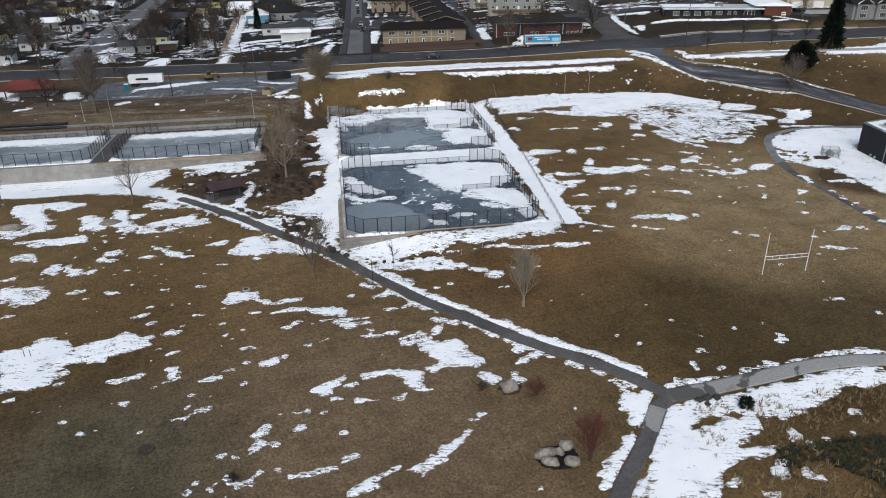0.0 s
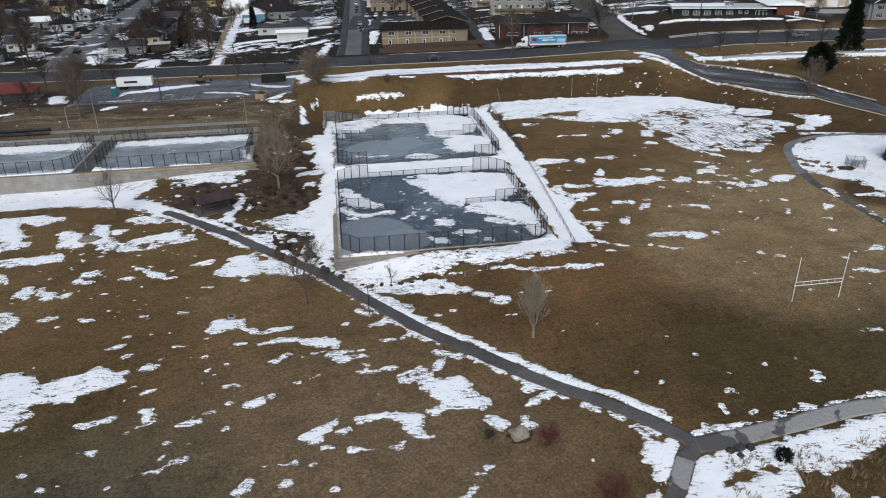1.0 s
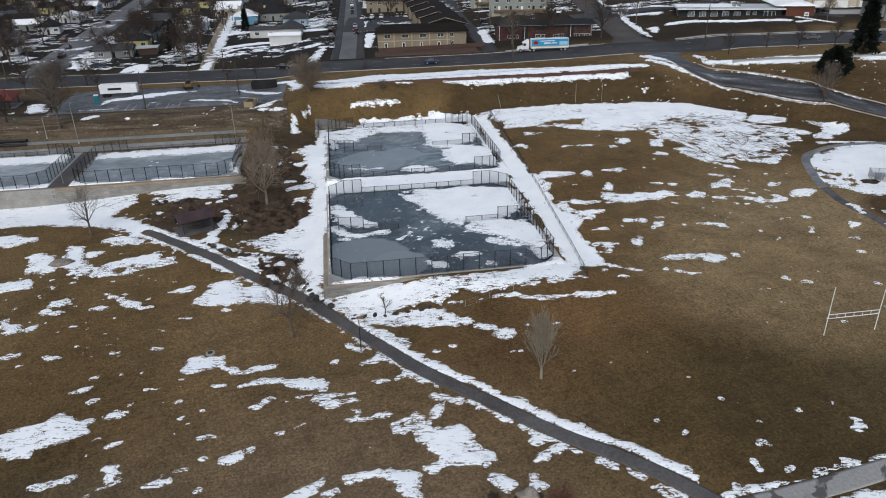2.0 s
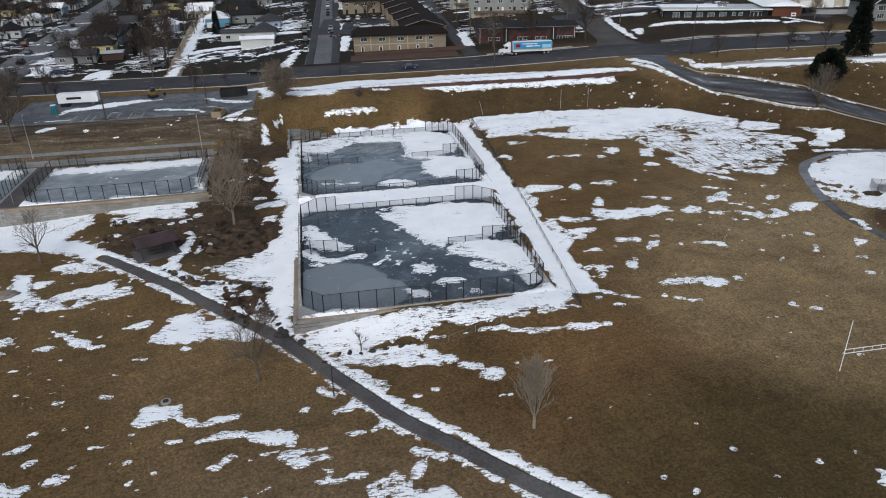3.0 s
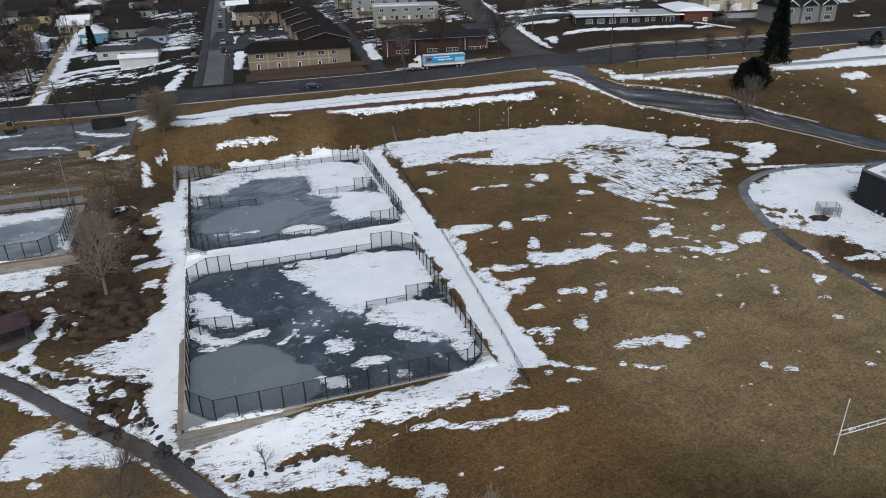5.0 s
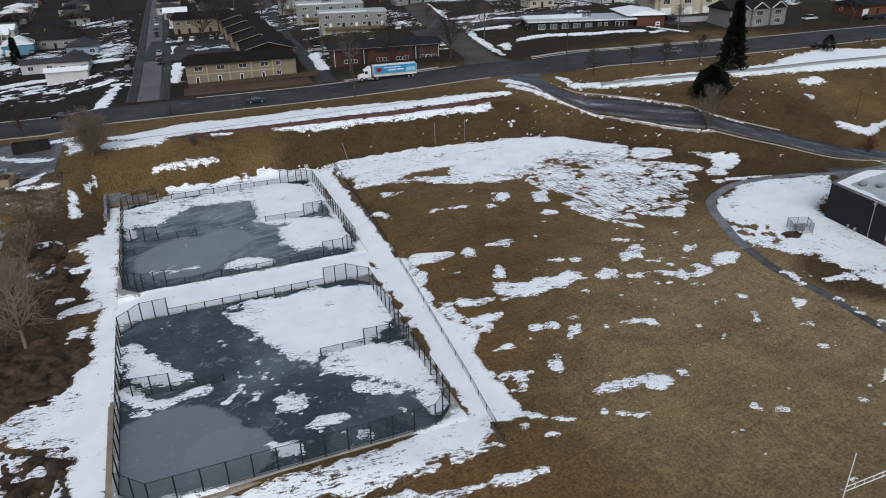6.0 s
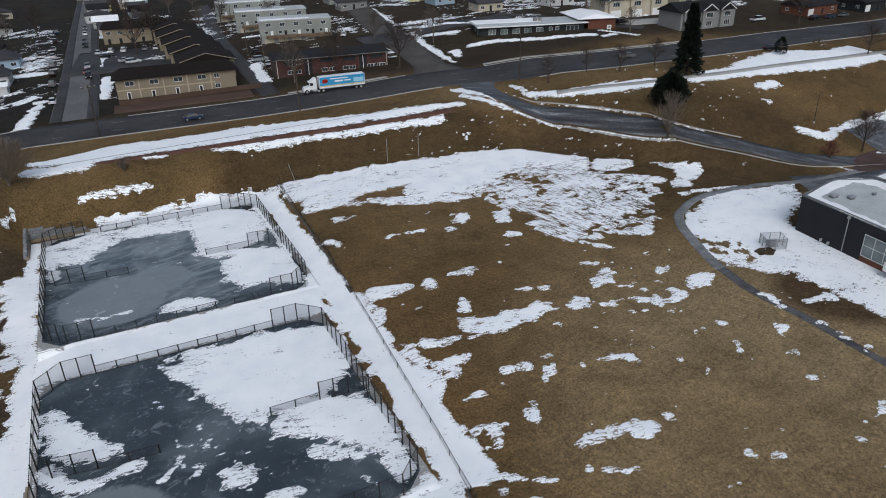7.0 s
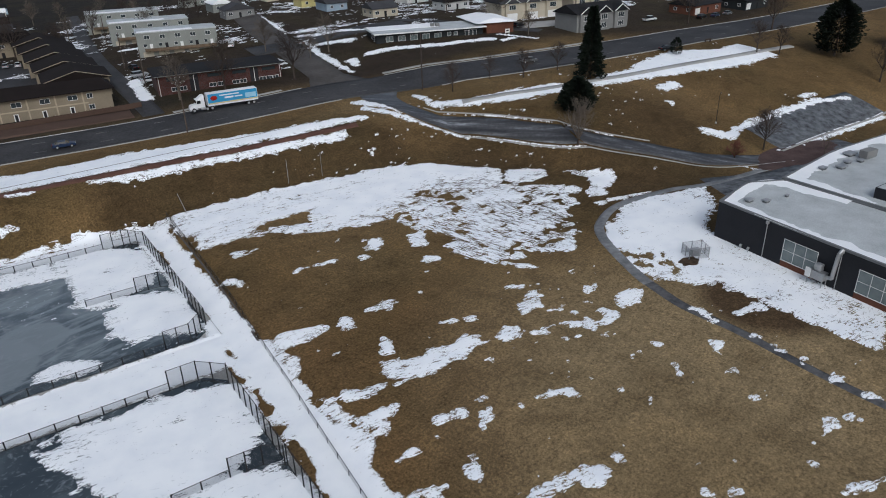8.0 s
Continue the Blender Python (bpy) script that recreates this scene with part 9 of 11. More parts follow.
def roof_snow(pts, z, parent):
    line = smooth_line(pts, 0.8)
    V, F = [], []
    for i, p in enumerate(line):
        d = (line[min(i + 1, len(line) - 1)] - line[max(i - 1, 0)]).normalized()
        s = Vector((d.y, -d.x))
        for k, hgt in ((0.0, 0.16), (0.5, 0.13), (1.0, -0.01)):
            w = 2.2 + 1.5 * noise.noise(Vector((p.x * 0.25, p.y * 0.25, 2))) + 0.6 * noise.noise(Vector((p.x, p.y, 5)))
            q = p + s * w * k
            V.append((q.x, q.y, z + hgt))
    for i in range(len(line) - 1):
        for k in range(2):
            F.append((i * 3 + k, i * 3 + k + 1, i * 3 + k + 4, i * 3 + k + 3))
    part("roof_snow", raw_mesh("roof_snow", V, F), SNOW_ROOF, parent, "white snow along the roof edge")


roof_snow([(111.3, 105), (112.9, 124), (114.3, 133.4)], 12.28, school)
roof_snow([(114.6, 133.5), (124.6, 135.6), (130.1, 132.6), (130.0, 121)], 12.28, school)
roof_snow([(108.0, 74), (111.2, 105)], 12.28, school)
roof_snow([(131.2, 133.0), (151, 135.2), (175, 134)], 12.58, school)
roof_snow([(130.2, 118), (131.1, 132.8)], 12.58, school)
su = Vector((111.0 - 114.1, 105 - 134.0)).normalized()
for k in (15.2, 26.8, 38.4, 50.0):
    window(school, (114.1, 134.0, 6.1), tuple(su), k, 2.75, 5.4, 3.3, 3, 2, TRIM, BLIND)
    c = Vector((114.1, 134.0)) + su * k
    n = Vector((su.y, -su.x)) * 0.03
    prism("panel", [tuple(c - su * 2.8), tuple(c + su * 2.8), tuple(c + su * 2.8 + n), tuple(c - su * 2.8 + n)], 6.0, 7.05, ORANGE_BRICK, school, "brown brick panel below the window")
for k in (9.3, 21.3, 33.0):
    c = Vector((114.1, 134.0)) + su * k + Vector((su.y, -su.x)) * 0.12
    bm = tubed((c.x, c.y, 5.9), (c.x, c.y, 11.9), 0.07, 0.07, 8)
    part("downpipe", bm, GALV, school, "grey downpipe")
    q = c + Vector((su.y, -su.x)) * 0.15
    part("downpipe_head", boxed(c.x - 0.25, c.x + 0.15, c.y - 0.2, c.y + 0.2, 11.8, 12.25, bevel=0.04), GALV, school)


def on_school(k, out):
    return Vector((114.1, 134.0)) + su * k + Vector((su.y, -su.x)) * out


c = on_school(19.0, 0.9)
ac = thing("air_handler", "grey air handling unit on a steel stand", "air unit", pose(c.x, c.y, 6.1, 0, 0, -6))
part("cabinet", boxed(-0.6, 0.6, -1.2, 1.2, 1.1, 2.3, bevel=0.05), GALV, ac)
for i in (-0.5, 0.5):
    for j in (-1.1, 1.1):
        part("leg", boxed(i - 0.05, i + 0.05, j - 0.05, j + 0.05, -0.2, 1.1), GALV, ac)
part("hood", boxed(-0.4, 0.5, -0.5, 0.6, 2.3, 3.4, bevel=0.15), GALV, ac, "ribbed grey intake hood")
part("panel", boxed(-0.85, -0.75, 0.6, 1.4, 1.2, 2.6), TRIM, ac, "white louvred panel")
bm = tubed((0.1, -1.2, 1.7), (0.1, -2.0, 1.9), 0.28, 0.28, 12)
tube(bm, (0.1, -2.0, 1.8), (0.2, -2.2, 5.8), 0.28, 0.28, 12)
tube(bm, (0.2, -2.2, 5.7), (0.9, -2.2, 6.2), 0.28, 0.28, 12)
part("duct", bm, GALV, ac, "round grey metal duct")
for i, k in enumerate((5.6, 7.0)):
    c = on_school(k, 0.5)
    g = thing("gas_meter", "small grey gas meter on a pipe", "meter", pose(c.x, c.y, 6.1), "meters by the wall")
    part("pipe", tubed((0, 0, -0.2), (0, 0, 0.6), 0.05), GALV, g)
    part("body", boxed(-0.2, 0.2, -0.15, 0.15, 0.5, 0.95, bevel=0.05), GALV, g)
for i, (x, y, s) in enumerate(((117.6, 131.0, 1.0), (119.4, 129.2, 0.9), (124, 128.5, 0.5), (140, 131.5, 1.0), (143, 129.8, 1.3), (146.5, 130.5, 1.0), (149, 129.5, 1.0), (151, 132.5, 1.6), (146, 122.8, 0.7))):
    z = 12.26 if x < 130 else 12.56
    r = thing("roof_vent", "low grey metal vent on a flat roof", "vent", pose(x, y, z, 0, 0, -5), "vents on the school roof")
    part("curb", boxed(-0.5 * s, 0.5 * s, -0.4 * s, 0.4 * s, -0.02, 0.3), COPING, r)
    part("cap", boxed(-0.7 * s, 0.7 * s, -0.55 * s, 0.55 * s, 0.3, 0.3 + 0.25 * s, bevel=0.08 * s), GALV, r)
r = thing("rooftop_unit", "large grey rooftop air unit", "air unit", pose(152.5, 130.0, 12.56, 0, 0, -5))
part("cabinet", boxed(-1.6, 1.6, -0.8, 0.8, 0.1, 1.5, bevel=0.05), GREY_SIDING, r)
part("curb", boxed(-1.5, 1.5, -0.7, 0.7, -0.02, 0.1), COPING, r)

# tan apartment block along the road, with its wing
apt = thing("apartment_building", "two-storey tan apartment block with a brown roof", "building", pose(19.7, 259.8, 13.4, 0, 0, -4.5))
block_part("wall", 0, 30.6, 0, 9.5, -1.5, 5.5, TAN, apt)
gable_roof(apt, 0, 30.6, 0, 9.5, 5.5, 2.0, 0.9, BROWN_ROOF, "x", hip=2.5)
for i in range(5):
    x = 2.6 + i * 6.1
    if i < 4:
        window(apt, (0, 0, 0), (1, 0), x + 0.8, 4.3, 2.1, 1.1, 2, 1, TRIM)
        part("door", boxed(x - 0.3, x + 0.75, -0.06, 0.02, 0, 2.15), TRIM, apt, "white framed glass door")
        part("door_glass", boxed(x - 0.1, x + 0.55, -0.09, -0.05, 0.15, 2.0), DARK_ROOF, apt)
        part("step", boxed(x - 0.8, x + 1.3, -1.4, -0.05, -1.0, 0.0), WOOD, apt, "small dark wooden landing")
        part("pilaster", boxed(x + 2.9, x + 3.25, -0.12, 0.01, -0.5, 5.5), TAN_LIGHT, apt)
window(apt, (0, 0, 0), (1, 0), 25.6, 4.3, 1.2, 1.1)
window(apt, (0, 0, 0), (1, 0), 25.6, 1.6, 1.2, 1.1)
block_part("band", -0.05, 25, -0.1, 0.02, 2.55, 2.85, TAN_LIGHT, apt)
for i in range(5):
    w = thing("apartment_wing", "brown-roofed apartment wing stepping back", "building", pose(46.0 + 0.22 * i, 278 + i * 17.5, 13.8, 0, 0, -4.5), "wings behind the apartments")
    block_part("wall", -9, 6.5, -7, 7.5, -1.5, 5.4, TAN, w)
    gable_roof(w, -9, 6.5, -7, 7.5, 5.4, 2.3, 0.7, BROWN_ROOF, "y")
    bm = bmesh.new()
    for s in (-1, 1):
        tube(bm, (-1.25, -7.72, 7.85), (-1.25 + s * 8.4, -7.72, 5.55), 0.09, 0.09, 4)
    part("fascia", bm, TAN_LIGHT, w, "pale gable trim")
    for k in (-6, -1.5, 3):
        window(w, (0, -7, 0), (1, 0), k, 3.9, 1.3, 1.1)
apt2 = thing("apartment_building", "two-storey tan apartment block behind a car park", "building", pose(21.5, 353, 14.2, 0, 0, -4))
block_part("wall", 0, 24, 0, 10, -1, 5.6, TAN, apt2)
gable_roof(apt2, 0, 24, 0, 10, 5.6, 2.2, 0.8, BROWN_ROOF, "x", hip=2.0)
for i in range(6):
    window(apt2, (0, 0, 0), (1, 0), 2 + i * 4, 4.2, 1.5, 1.0)
    part("door", boxed(1.4 + i * 4, 2.4 + i * 4, -0.05, 0.02, 0, 2.1), DARK_ROOF, apt2)
board = thing("board_fence", "low brown board fence in front of apartments", "fence")
for i in range(20):
    x = 19.5 + i * 1.75
    y = 253.4 - 0.05 * i
    part("panel", boxed(x, x + 1.68, y, y + 0.06, gz(x, y) - 0.2, gz(x, y) + 1.3), WOOD_FENCE, board)
    part("post", boxed(x - 0.08, x + 0.04, y - 0.03, y + 0.1, gz(x, y) - 0.2, gz(x, y) + 1.45), WOOD_FENCE, board)
ribbon("gravel_strip", [(18, 250.6), (33, 249.6), (51, 248.2)], 8.0, WOOD_FENCE, 0.10, "dark red-brown gravel verge before apartments", "gravel", across=5)

# red brick building
brk = thing("brick_building", "low red brick building with a dark flat roof", "building", pose(60.4, 258.9, 14.7, 0, 0, -7.5))
block_part("wall", 0, 33, 0, 12.5, -1.5, 4.9, BRICK, brk)
block_part("roof", -0.6, 33.6, -0.9, 13.1, 4.9, 5.25, DARK_ROOF, brk, "dark gravel flat roof")
block_part("fascia", -0.64, 33.64, -0.96, -0.89, 4.95, 5.12, GREY_SIDING, brk, "thin grey fascia")
for k in (4.2, 6.3, 14.0, 16.2, 20.2, 22.2, 27.6, 29.6, 31.2):
    window(brk, (0, 0, 0), (1, 0), k, 1.3, 1.7, 0.95, 2, 1, TRIM)
for k in (4.2, 14.8, 21.4, 29.5):
    window(brk, (0, 0, 0), (1, 0), k, 3.9, 3.6, 0.8, 3, 1, DARK_ROOF)
for k in (9.3, 25.4):
    block_part("doorway", k - 1.1, k + 1.1, -0.08, 0.02, -0.2, 4.6, DARK_WALL, brk, "tall dark glazed doorway")
    block_part("door_frame", k - 0.08, k + 0.08, -0.14, -0.02, 0, 4.5, TRIM, brk)
    block_part("step", k - 1.4, k + 1.4, -2.0, -0.06, -1.2, -0.15, CONCRETE, brk, "concrete entrance step")
for k in (0.4, 32.6):
    part("downpipe", tubed((k, -0.15, -0.5), (k, -0.15, 4.9), 0.07), TRIM, brk, "white downpipe")

# pale apartment blocks
for x, y, w, d, t in ((68.6, 310.5, 25, 11, -12), (67, 341, 27, 12, -10), (66, 376, 27, 12, -10)):
    b = thing("apartment_building", "grey-green stucco apartment block with a flat roof", "building", pose(x, y, gz(x, y), 0, 0, t), "pale apartment blocks")
    block_part("wall", 0, w, 0, d, -2, 7.6, GREIGE, b)
    block_part("roof", -0.2, w + 0.2, -0.2, d + 0.2, 7.6, 7.85, MEMBRANE, b, "pale flat roof")
    block_part("roof_snow", 0.4, w * 0.7, 0.4, 3.2, 7.84, 7.95, SNOW_ROOF, b, "snow strip on the roof")
    for i in range(5):
        k = 3.2 + i * (w - 6) / 4
        window(b, (0, 0, 0), (1, 0), k, 6.3, 1.5, 1.1, 2, 1)
        window(b, (0, 0, 0), (1, 0), k - 0.9, 3.8, 1.0, 0.9, 1, 1)
        block_part("door", k + 0.5, k + 1.4, -0.06, 0.02, 2.2, 4.2, DARK_ROOF if i % 2 else TRIM, b)
        block_part("garage_door", k - 1.9, k + 1.3, -0.05, 0.02, -0.2, 1.7, BEIGE, b)
    block_part("balcony", 2.0, w - 0.5, -1.6, -0.0, 1.95, 2.15, WOOD, b, "long wooden balcony")
    block_part("railing", 2.0, w - 0.5, -1.62, -1.55, 2.15, 3.0, WOOD, b)

# office with a brick annex
off = thing("office_building", "low dark office with white windows and a snowy flat roof", "building", pose(126.6, 262.6, 18.9, 0, 0, -17))
block_part("wall", 0, 35.5, 0, 13, -1.5, 3.3, OLIVE, off)
block_part("roof", -1.0, 36.4, -1.3, 14, 3.3, 3.65, MEMBRANE, off, "pale flat roof")
block_part("fascia", -1.03, 36.4, -1.36, -1.29, 3.25, 3.62, TRIM, off, "white roof edge")
block_part("roof_snow", -0.4, 22, 5, 13.4, 3.64, 3.8, SNOW_ROOF, off, "snow on the roof")
for i in range(5):
    window(off, (0, 0, 0), (1, 0), 4.2 + i * 4.0, 1.65, 2.2, 1.5, 2, 1, TRIM, BLIND)
for k in (24.0, 26.2):
    window(off, (0, 0, 0), (1, 0), k, 1.9, 1.1, 1.0, 1, 1, TRIM, BLIND)
for k in (30.0, 31.4, 32.8):
    window(off, (0, 0, 0), (1, 0), k, 1.35, 1.1, 2.5, 1, 1, TRIM)
for k in (1.5, 3.2):
    window(off, (0, 13, 0), (0, -1), 13 - k * 2, 1.6, 1.2, 1.6, 1, 1, TRIM, BLIND)
for k in (19.5, 21.2):
    part("roof_unit", boxed(k, k + 1.2, 5, 6.2, 3.6, 4.7, bevel=0.06), GREY_SIDING, off, "grey rooftop unit")
ann = thing("office_annex", "orange brick annex under a snow-covered hipped roof", "building", pose(160.8, 252.4, 19.5, 0, 0, -17))
block_part("wall", 0, 9.5, 0, 16, -1.5, 3.7, ORANGE_BRICK, ann)
gable_roof(ann, -3.0, 9.5, 0, 18, 3.7, 1.2, 0.9, SNOW_ROOF, "y", hip=2.0)
steps_t = thing("garden_steps", "snow-covered steps down a grass slope", "steps")
for i in range(10):
    x, y = 163.5 + i * 0.62, 249.5 - i * 1.25
    part("step", boxed(x - 1.0, x + 1.0, y - 0.35, y + 0.35, gz(x, y) - 0.3, gz(x, y) + 0.14, bevel=0.03), SNOW_ROOF, steps_t)

# townhouses
for x, y, w, t, wm, n in ((185.0, 237.0, 23, -3, GREY_SIDING, 3), (178.0, 266.0, 26, -8, BEIGE, 3), (208, 262, 22, -4, BEIGE, 3)):
    b = thing("townhouse_row", "two-storey townhouse row with gabled dormers", "building", pose(x, y, gz(x, y), 0, 0, t), "townhouse rows")
    block_part("wall", 0, w, 0, 11, -1.5, 5.6, wm, b)
    gable_roof(b, 0, w, 0, 11, 5.6, 2.6, 0.6, DARK_ROOF if wm is GREY_SIDING else GREY_ROOF, "x")
    for i in range(n):
        c = w * (i + 0.5) / n
        block_part("bay", c - 3.0, c + 2.4, -0.9, 0, -1, 5.6, wm, b)
        gable_roof(b, c - 3.0, c + 2.4, -0.9, 5, 5.6, 1.9, 0.4, DARK_ROOF if wm is GREY_SIDING else GREY_ROOF, "y")
        bm = bmesh.new()
        for s in (-1, 1):
            tube(bm, (c - 0.3, -1.34, 7.75), (c - 0.3 + s * 3.2, -1.34, 5.7), 0.14, 0.14, 4)
        part("gable_trim", bm, TRIM, b, "white gable trim")
        window(b, (0, -0.9, 0), (1, 0), c - 0.3, 4.3, 2.6, 1.5, 3, 1)
        if wm is BEIGE:
            block_part("garage_door", c - 2.4, c + 1.8, -0.96, -0.88, -0.2, 2.3, TRIM, b)
        else:
            window(b, (0, -0.9, 0), (1, 0), c - 0.3, 1.6, 2.4, 1.5, 3, 1)

# houses across the road
house(-66.5, 298.5, 4, 10.5, 8.5, 2.9, 2.0, YELLOW, DARK_ROOF, "yellow bungalow with a dark hipped roof", hip=2.8, wins=2)
house(-69.0, 280.5, 6, 12.5, 8.0, 2.6, 1.5, GREY_SIDING, GREY_ROOF, "low grey house with a wide grey roof", wins=2)
house(-58.5, 282.5, 6, 6.5, 5.5, 2.3, 0.4, WOOD_FENCE, MEMBRANE, "red carport with a flat pale roof", wins=0, door=False, category="garage")
house(-50.5, 343, 3, 8.5, 9, 3.0, 2.0, PALE_BLUE, SNOW_ROOF, "pale blue garage with a snowy roof", along="y", wins=0, door=False, category="garage", garage=True)
house(-31.5, 352, 3, 10, 11, 3.6, 2.0, BLUE, SNOW_ROOF, "bright blue garage with a snow-covered roof", along="y", wins=0, door=False, category="garage", garage=True)
house(-11.8, 288.5, -4, 11.5, 4.5, 3.0, 0.8, WHITE, SNOW_ROOF, "long white shed with a snow-covered roof", wins=0, door=False, category="garage")
house(-10.5, 303, -4, 9.0, 9.0, 3.4, 2.4, WHITE, GREY_ROOF, "white gabled house with a grey roof", along="y", wins=2)
house(-20.5, 309, -4, 11, 7, 3.0, 1.0, WHITE, GREY_ROOF, "low white house with a grey roof", wins=2, door=False)
house(-9.5, 333, -4, 10, 9, 3.2, 2.2, PALE_BLUE, GREY_ROOF, "pale blue house with a grey roof", along="y", wins=2)
house(-20, 360, -4, 19, 9, 3.4, 1.8, GREIGE, DARK_ROOF, "long grey house with a dark roof", wins=4)
house(-110.0, 296.5, 8, 9.5, 8, 2.9, 2.2, WHITE, GREY_ROOF, "white bungalow with a grey roof", wins=2, chimney=True)
house(-112, 270, 8, 9, 8, 2.8, 2.0, WHITE, GREY_ROOF, "white bungalow beside bare trees", along="y", wins=2)
house(-71.5, 384, 4, 14, 9, 2.8, 1.8, ORANGE_BRICK, BROWN_ROOF, "brown bungalow with a wide roof", wins=3)
house(-78, 430, 4, 12, 9, 3.2, 2.2, WHITE, GREY_ROOF, "white house with a grey roof", wins=3)
house(-112, 348, 8, 9, 8, 3.0, 2.6, WHITE, DARK_ROOF, "white gabled house with a dark roof", along="y", wins=2)
house(-125, 362, 8, 12, 9, 2.8, 1.8, GREY_SIDING, SNOW_ROOF, "grey bungalow with a snowy roof", wins=2)
house(-119, 323, 8, 10, 8, 2.8, 1.9, PALE_BLUE, GREY_ROOF, "pale blue bungalow with a grey roof", wins=2)
pav = thing("park_pavilion", "open pavilion with a red hipped metal roof on posts", "pavilion", pose(-83.5, 214.5, gz(-83.5, 214.5), 0, 0, 6))
block_part("pad", -6.2, 6.2, -4.7, 4.7, -0.5, 0.12, CONCRETE, pav, "pale concrete pad")
for i in range(4):
    for j in (-4.0, 4.0):
        block_part("post", -5.4 + i * 3.6 - 0.12, -5.4 + i * 3.6 + 0.12, j - 0.12, j + 0.12, 0.1, 2.75, WOOD_FENCE, pav)
gable_roof(pav, -6, 6, -4.5, 4.5, 2.7, 1.8, 0.5, RED_ROOF, "x", hip=2.5)
house(248, 240, 3, 17, 11, 3.0, 2.4, ORANGE_BRICK, DARK_ROOF, "brown brick house with a dark roof", wins=2, garage=True)
house(272, 236, 3, 16, 11, 3.0, 2.4, OLIVE, DARK_ROOF, "olive house with a dark roof", wins=2, garage=True)
house(300, 250, 0, 26, 13, 4.0, 0.8, WHITE, MEMBRANE, "long white building with a pale roof", wins=6)
house(262, 168, -10, 16, 14, 9.0, 0.6, BEIGE, MEMBRANE, "beige building beside tall pines", wins=4)
# further streets of small houses
rng = random.Random(21)
WALLS = [WHITE, BEIGE, PALE_BLUE, GREY_SIDING, ORANGE_BRICK, GREIGE, YELLOW]
ROOFS = [(DARK_ROOF, "dark", False), (GREY_ROOF, "grey", False), (BROWN_ROOF, "brown", False), (DARK_ROOF, "dark", False), (GREY_ROOF, "grey", False), (SNOW_ROOF, "snow-covered", False)]
NAMES = {id(WHITE): "white", id(BEIGE): "beige", id(PALE_BLUE): "pale blue", id(GREY_SIDING): "grey", id(ORANGE_BRICK): "brown brick", id(GREIGE): "grey-green", id(YELLOW): "yellow"}
lots = [(x + rng.uniform(-3, 3), y + rng.uniform(-4, 4)) for x in (-182, -160, -138, -66, -20) for y in range(276, 520, 21)]
lots += [(x + rng.uniform(-3, 3), y + rng.uniform(-4, 4)) for x in (-118, -45, 25, 42) for y in range(384, 540, 22)]
lots += [(x + rng.uniform(-3, 3), y + rng.uniform(-4, 4)) for x in (120, 150, 182, 214, 246, 280) for y in range(306, 420, 26)]
taken = [(o.matrix_world.translation.x, o.matrix_world.translation.y) for o in scene.objects if o.name.startswith(("house", "garage", "apartment", "townhouse", "brick", "office"))]
for x, y in lots:
    if any(abs(x - a) < 13 and abs(y - b) < 13 for a, b in taken) or abs(x + 98 + 0.05 * (y - 300)) < 9 or (-62 < x < 60 and y < 345) or (-9 < x < 60 and y < 380) or (85 < x < 135 and y < 345) or (55 < x < 100 and y < 410):
        continue
    wm, (rm, rn, _) = rng.choice(WALLS), rng.choice(ROOFS)
    house(x, y, rng.choice((-4, 3, 86)), rng.uniform(9, 13), rng.uniform(7.5, 9.5), rng.uniform(2.7, 3.3), rng.uniform(1.5, 2.3), wm, rm, "small %s house with a %s roof" % (NAMES[id(wm)], rn), rng.choice("xy"), wins=2)


# ---------------------------------------------------------------- paved areas, kerbs, markings
def offset(pts, off):
    line = smooth_line(pts, 4.0)
    out = []
    for i, p in enumerate(line):
        d = (line[min(i + 1, len(line) - 1)] - line[max(i - 1, 0)]).normalized()
        q = p + Vector((d.y, -d.x)) * off
        out.append((q.x, q.y))
    return out


MID = [p for p in MAIN if -160 < p[0] < 340]
for off, start, stop in ((7.7, -150, 97), (7.7, 114, 320), (-7.7, -150, 2), (-7.7, 17, 92), (-7.7, 110, 320)):
    pts = [p for p in offset(MID, off) if start < p[0] < stop]
    ribbon("kerb", pts, 0.22, CONCRETE, 0.16, "pale concrete kerb along the road", "kerb", across=2, step=2.0)
for start, stop in ((58, 88), (112, 180)):
    ribbon("pavement", [p for p in offset(MID, -9.6) if start < p[0] < stop], 1.1, CONCRETE, 0.12, "pale concrete pavement across the road", "pavement", across=2, step=2.0)
ribbon("kerb", offset(DRIVE[1:], 3.0), 0.24, CONCRETE, 0.13, "pale concrete kerb beside the driveway", "kerb", across=2)
ribbon("kerb", offset(DRIVE[1:5], -3.0), 0.24, CONCRETE, 0.13, "pale concrete kerb beside the driveway", "kerb", across=2)
ribbon("street", [(-84.5, 250), (-89.5, 306), (-99, 430), (-112, 600)], 12, STREET_MAT, 0.05, "worn asphalt side street between houses", "road", step=3)
ribbon("alley", [(54.8, 243), (58.4, 327), (71, 442)], 5.0, ASPHALT, 0.06, "narrow wet asphalt alley beside apartments", "road", step=3)
ribbon("alley", [(-34.6, 248), (-41.5, 352), (-46, 455)], 4.5, GRAVEL, 0.04, "narrow snowy gravel alley", "road", step=3)
ribbon("car_park", [(10.5, 318), (47, 314)], 42, ASPHALT, 0.08, "dark wet asphalt car park behind apartments", "car park", across=8, step=3)
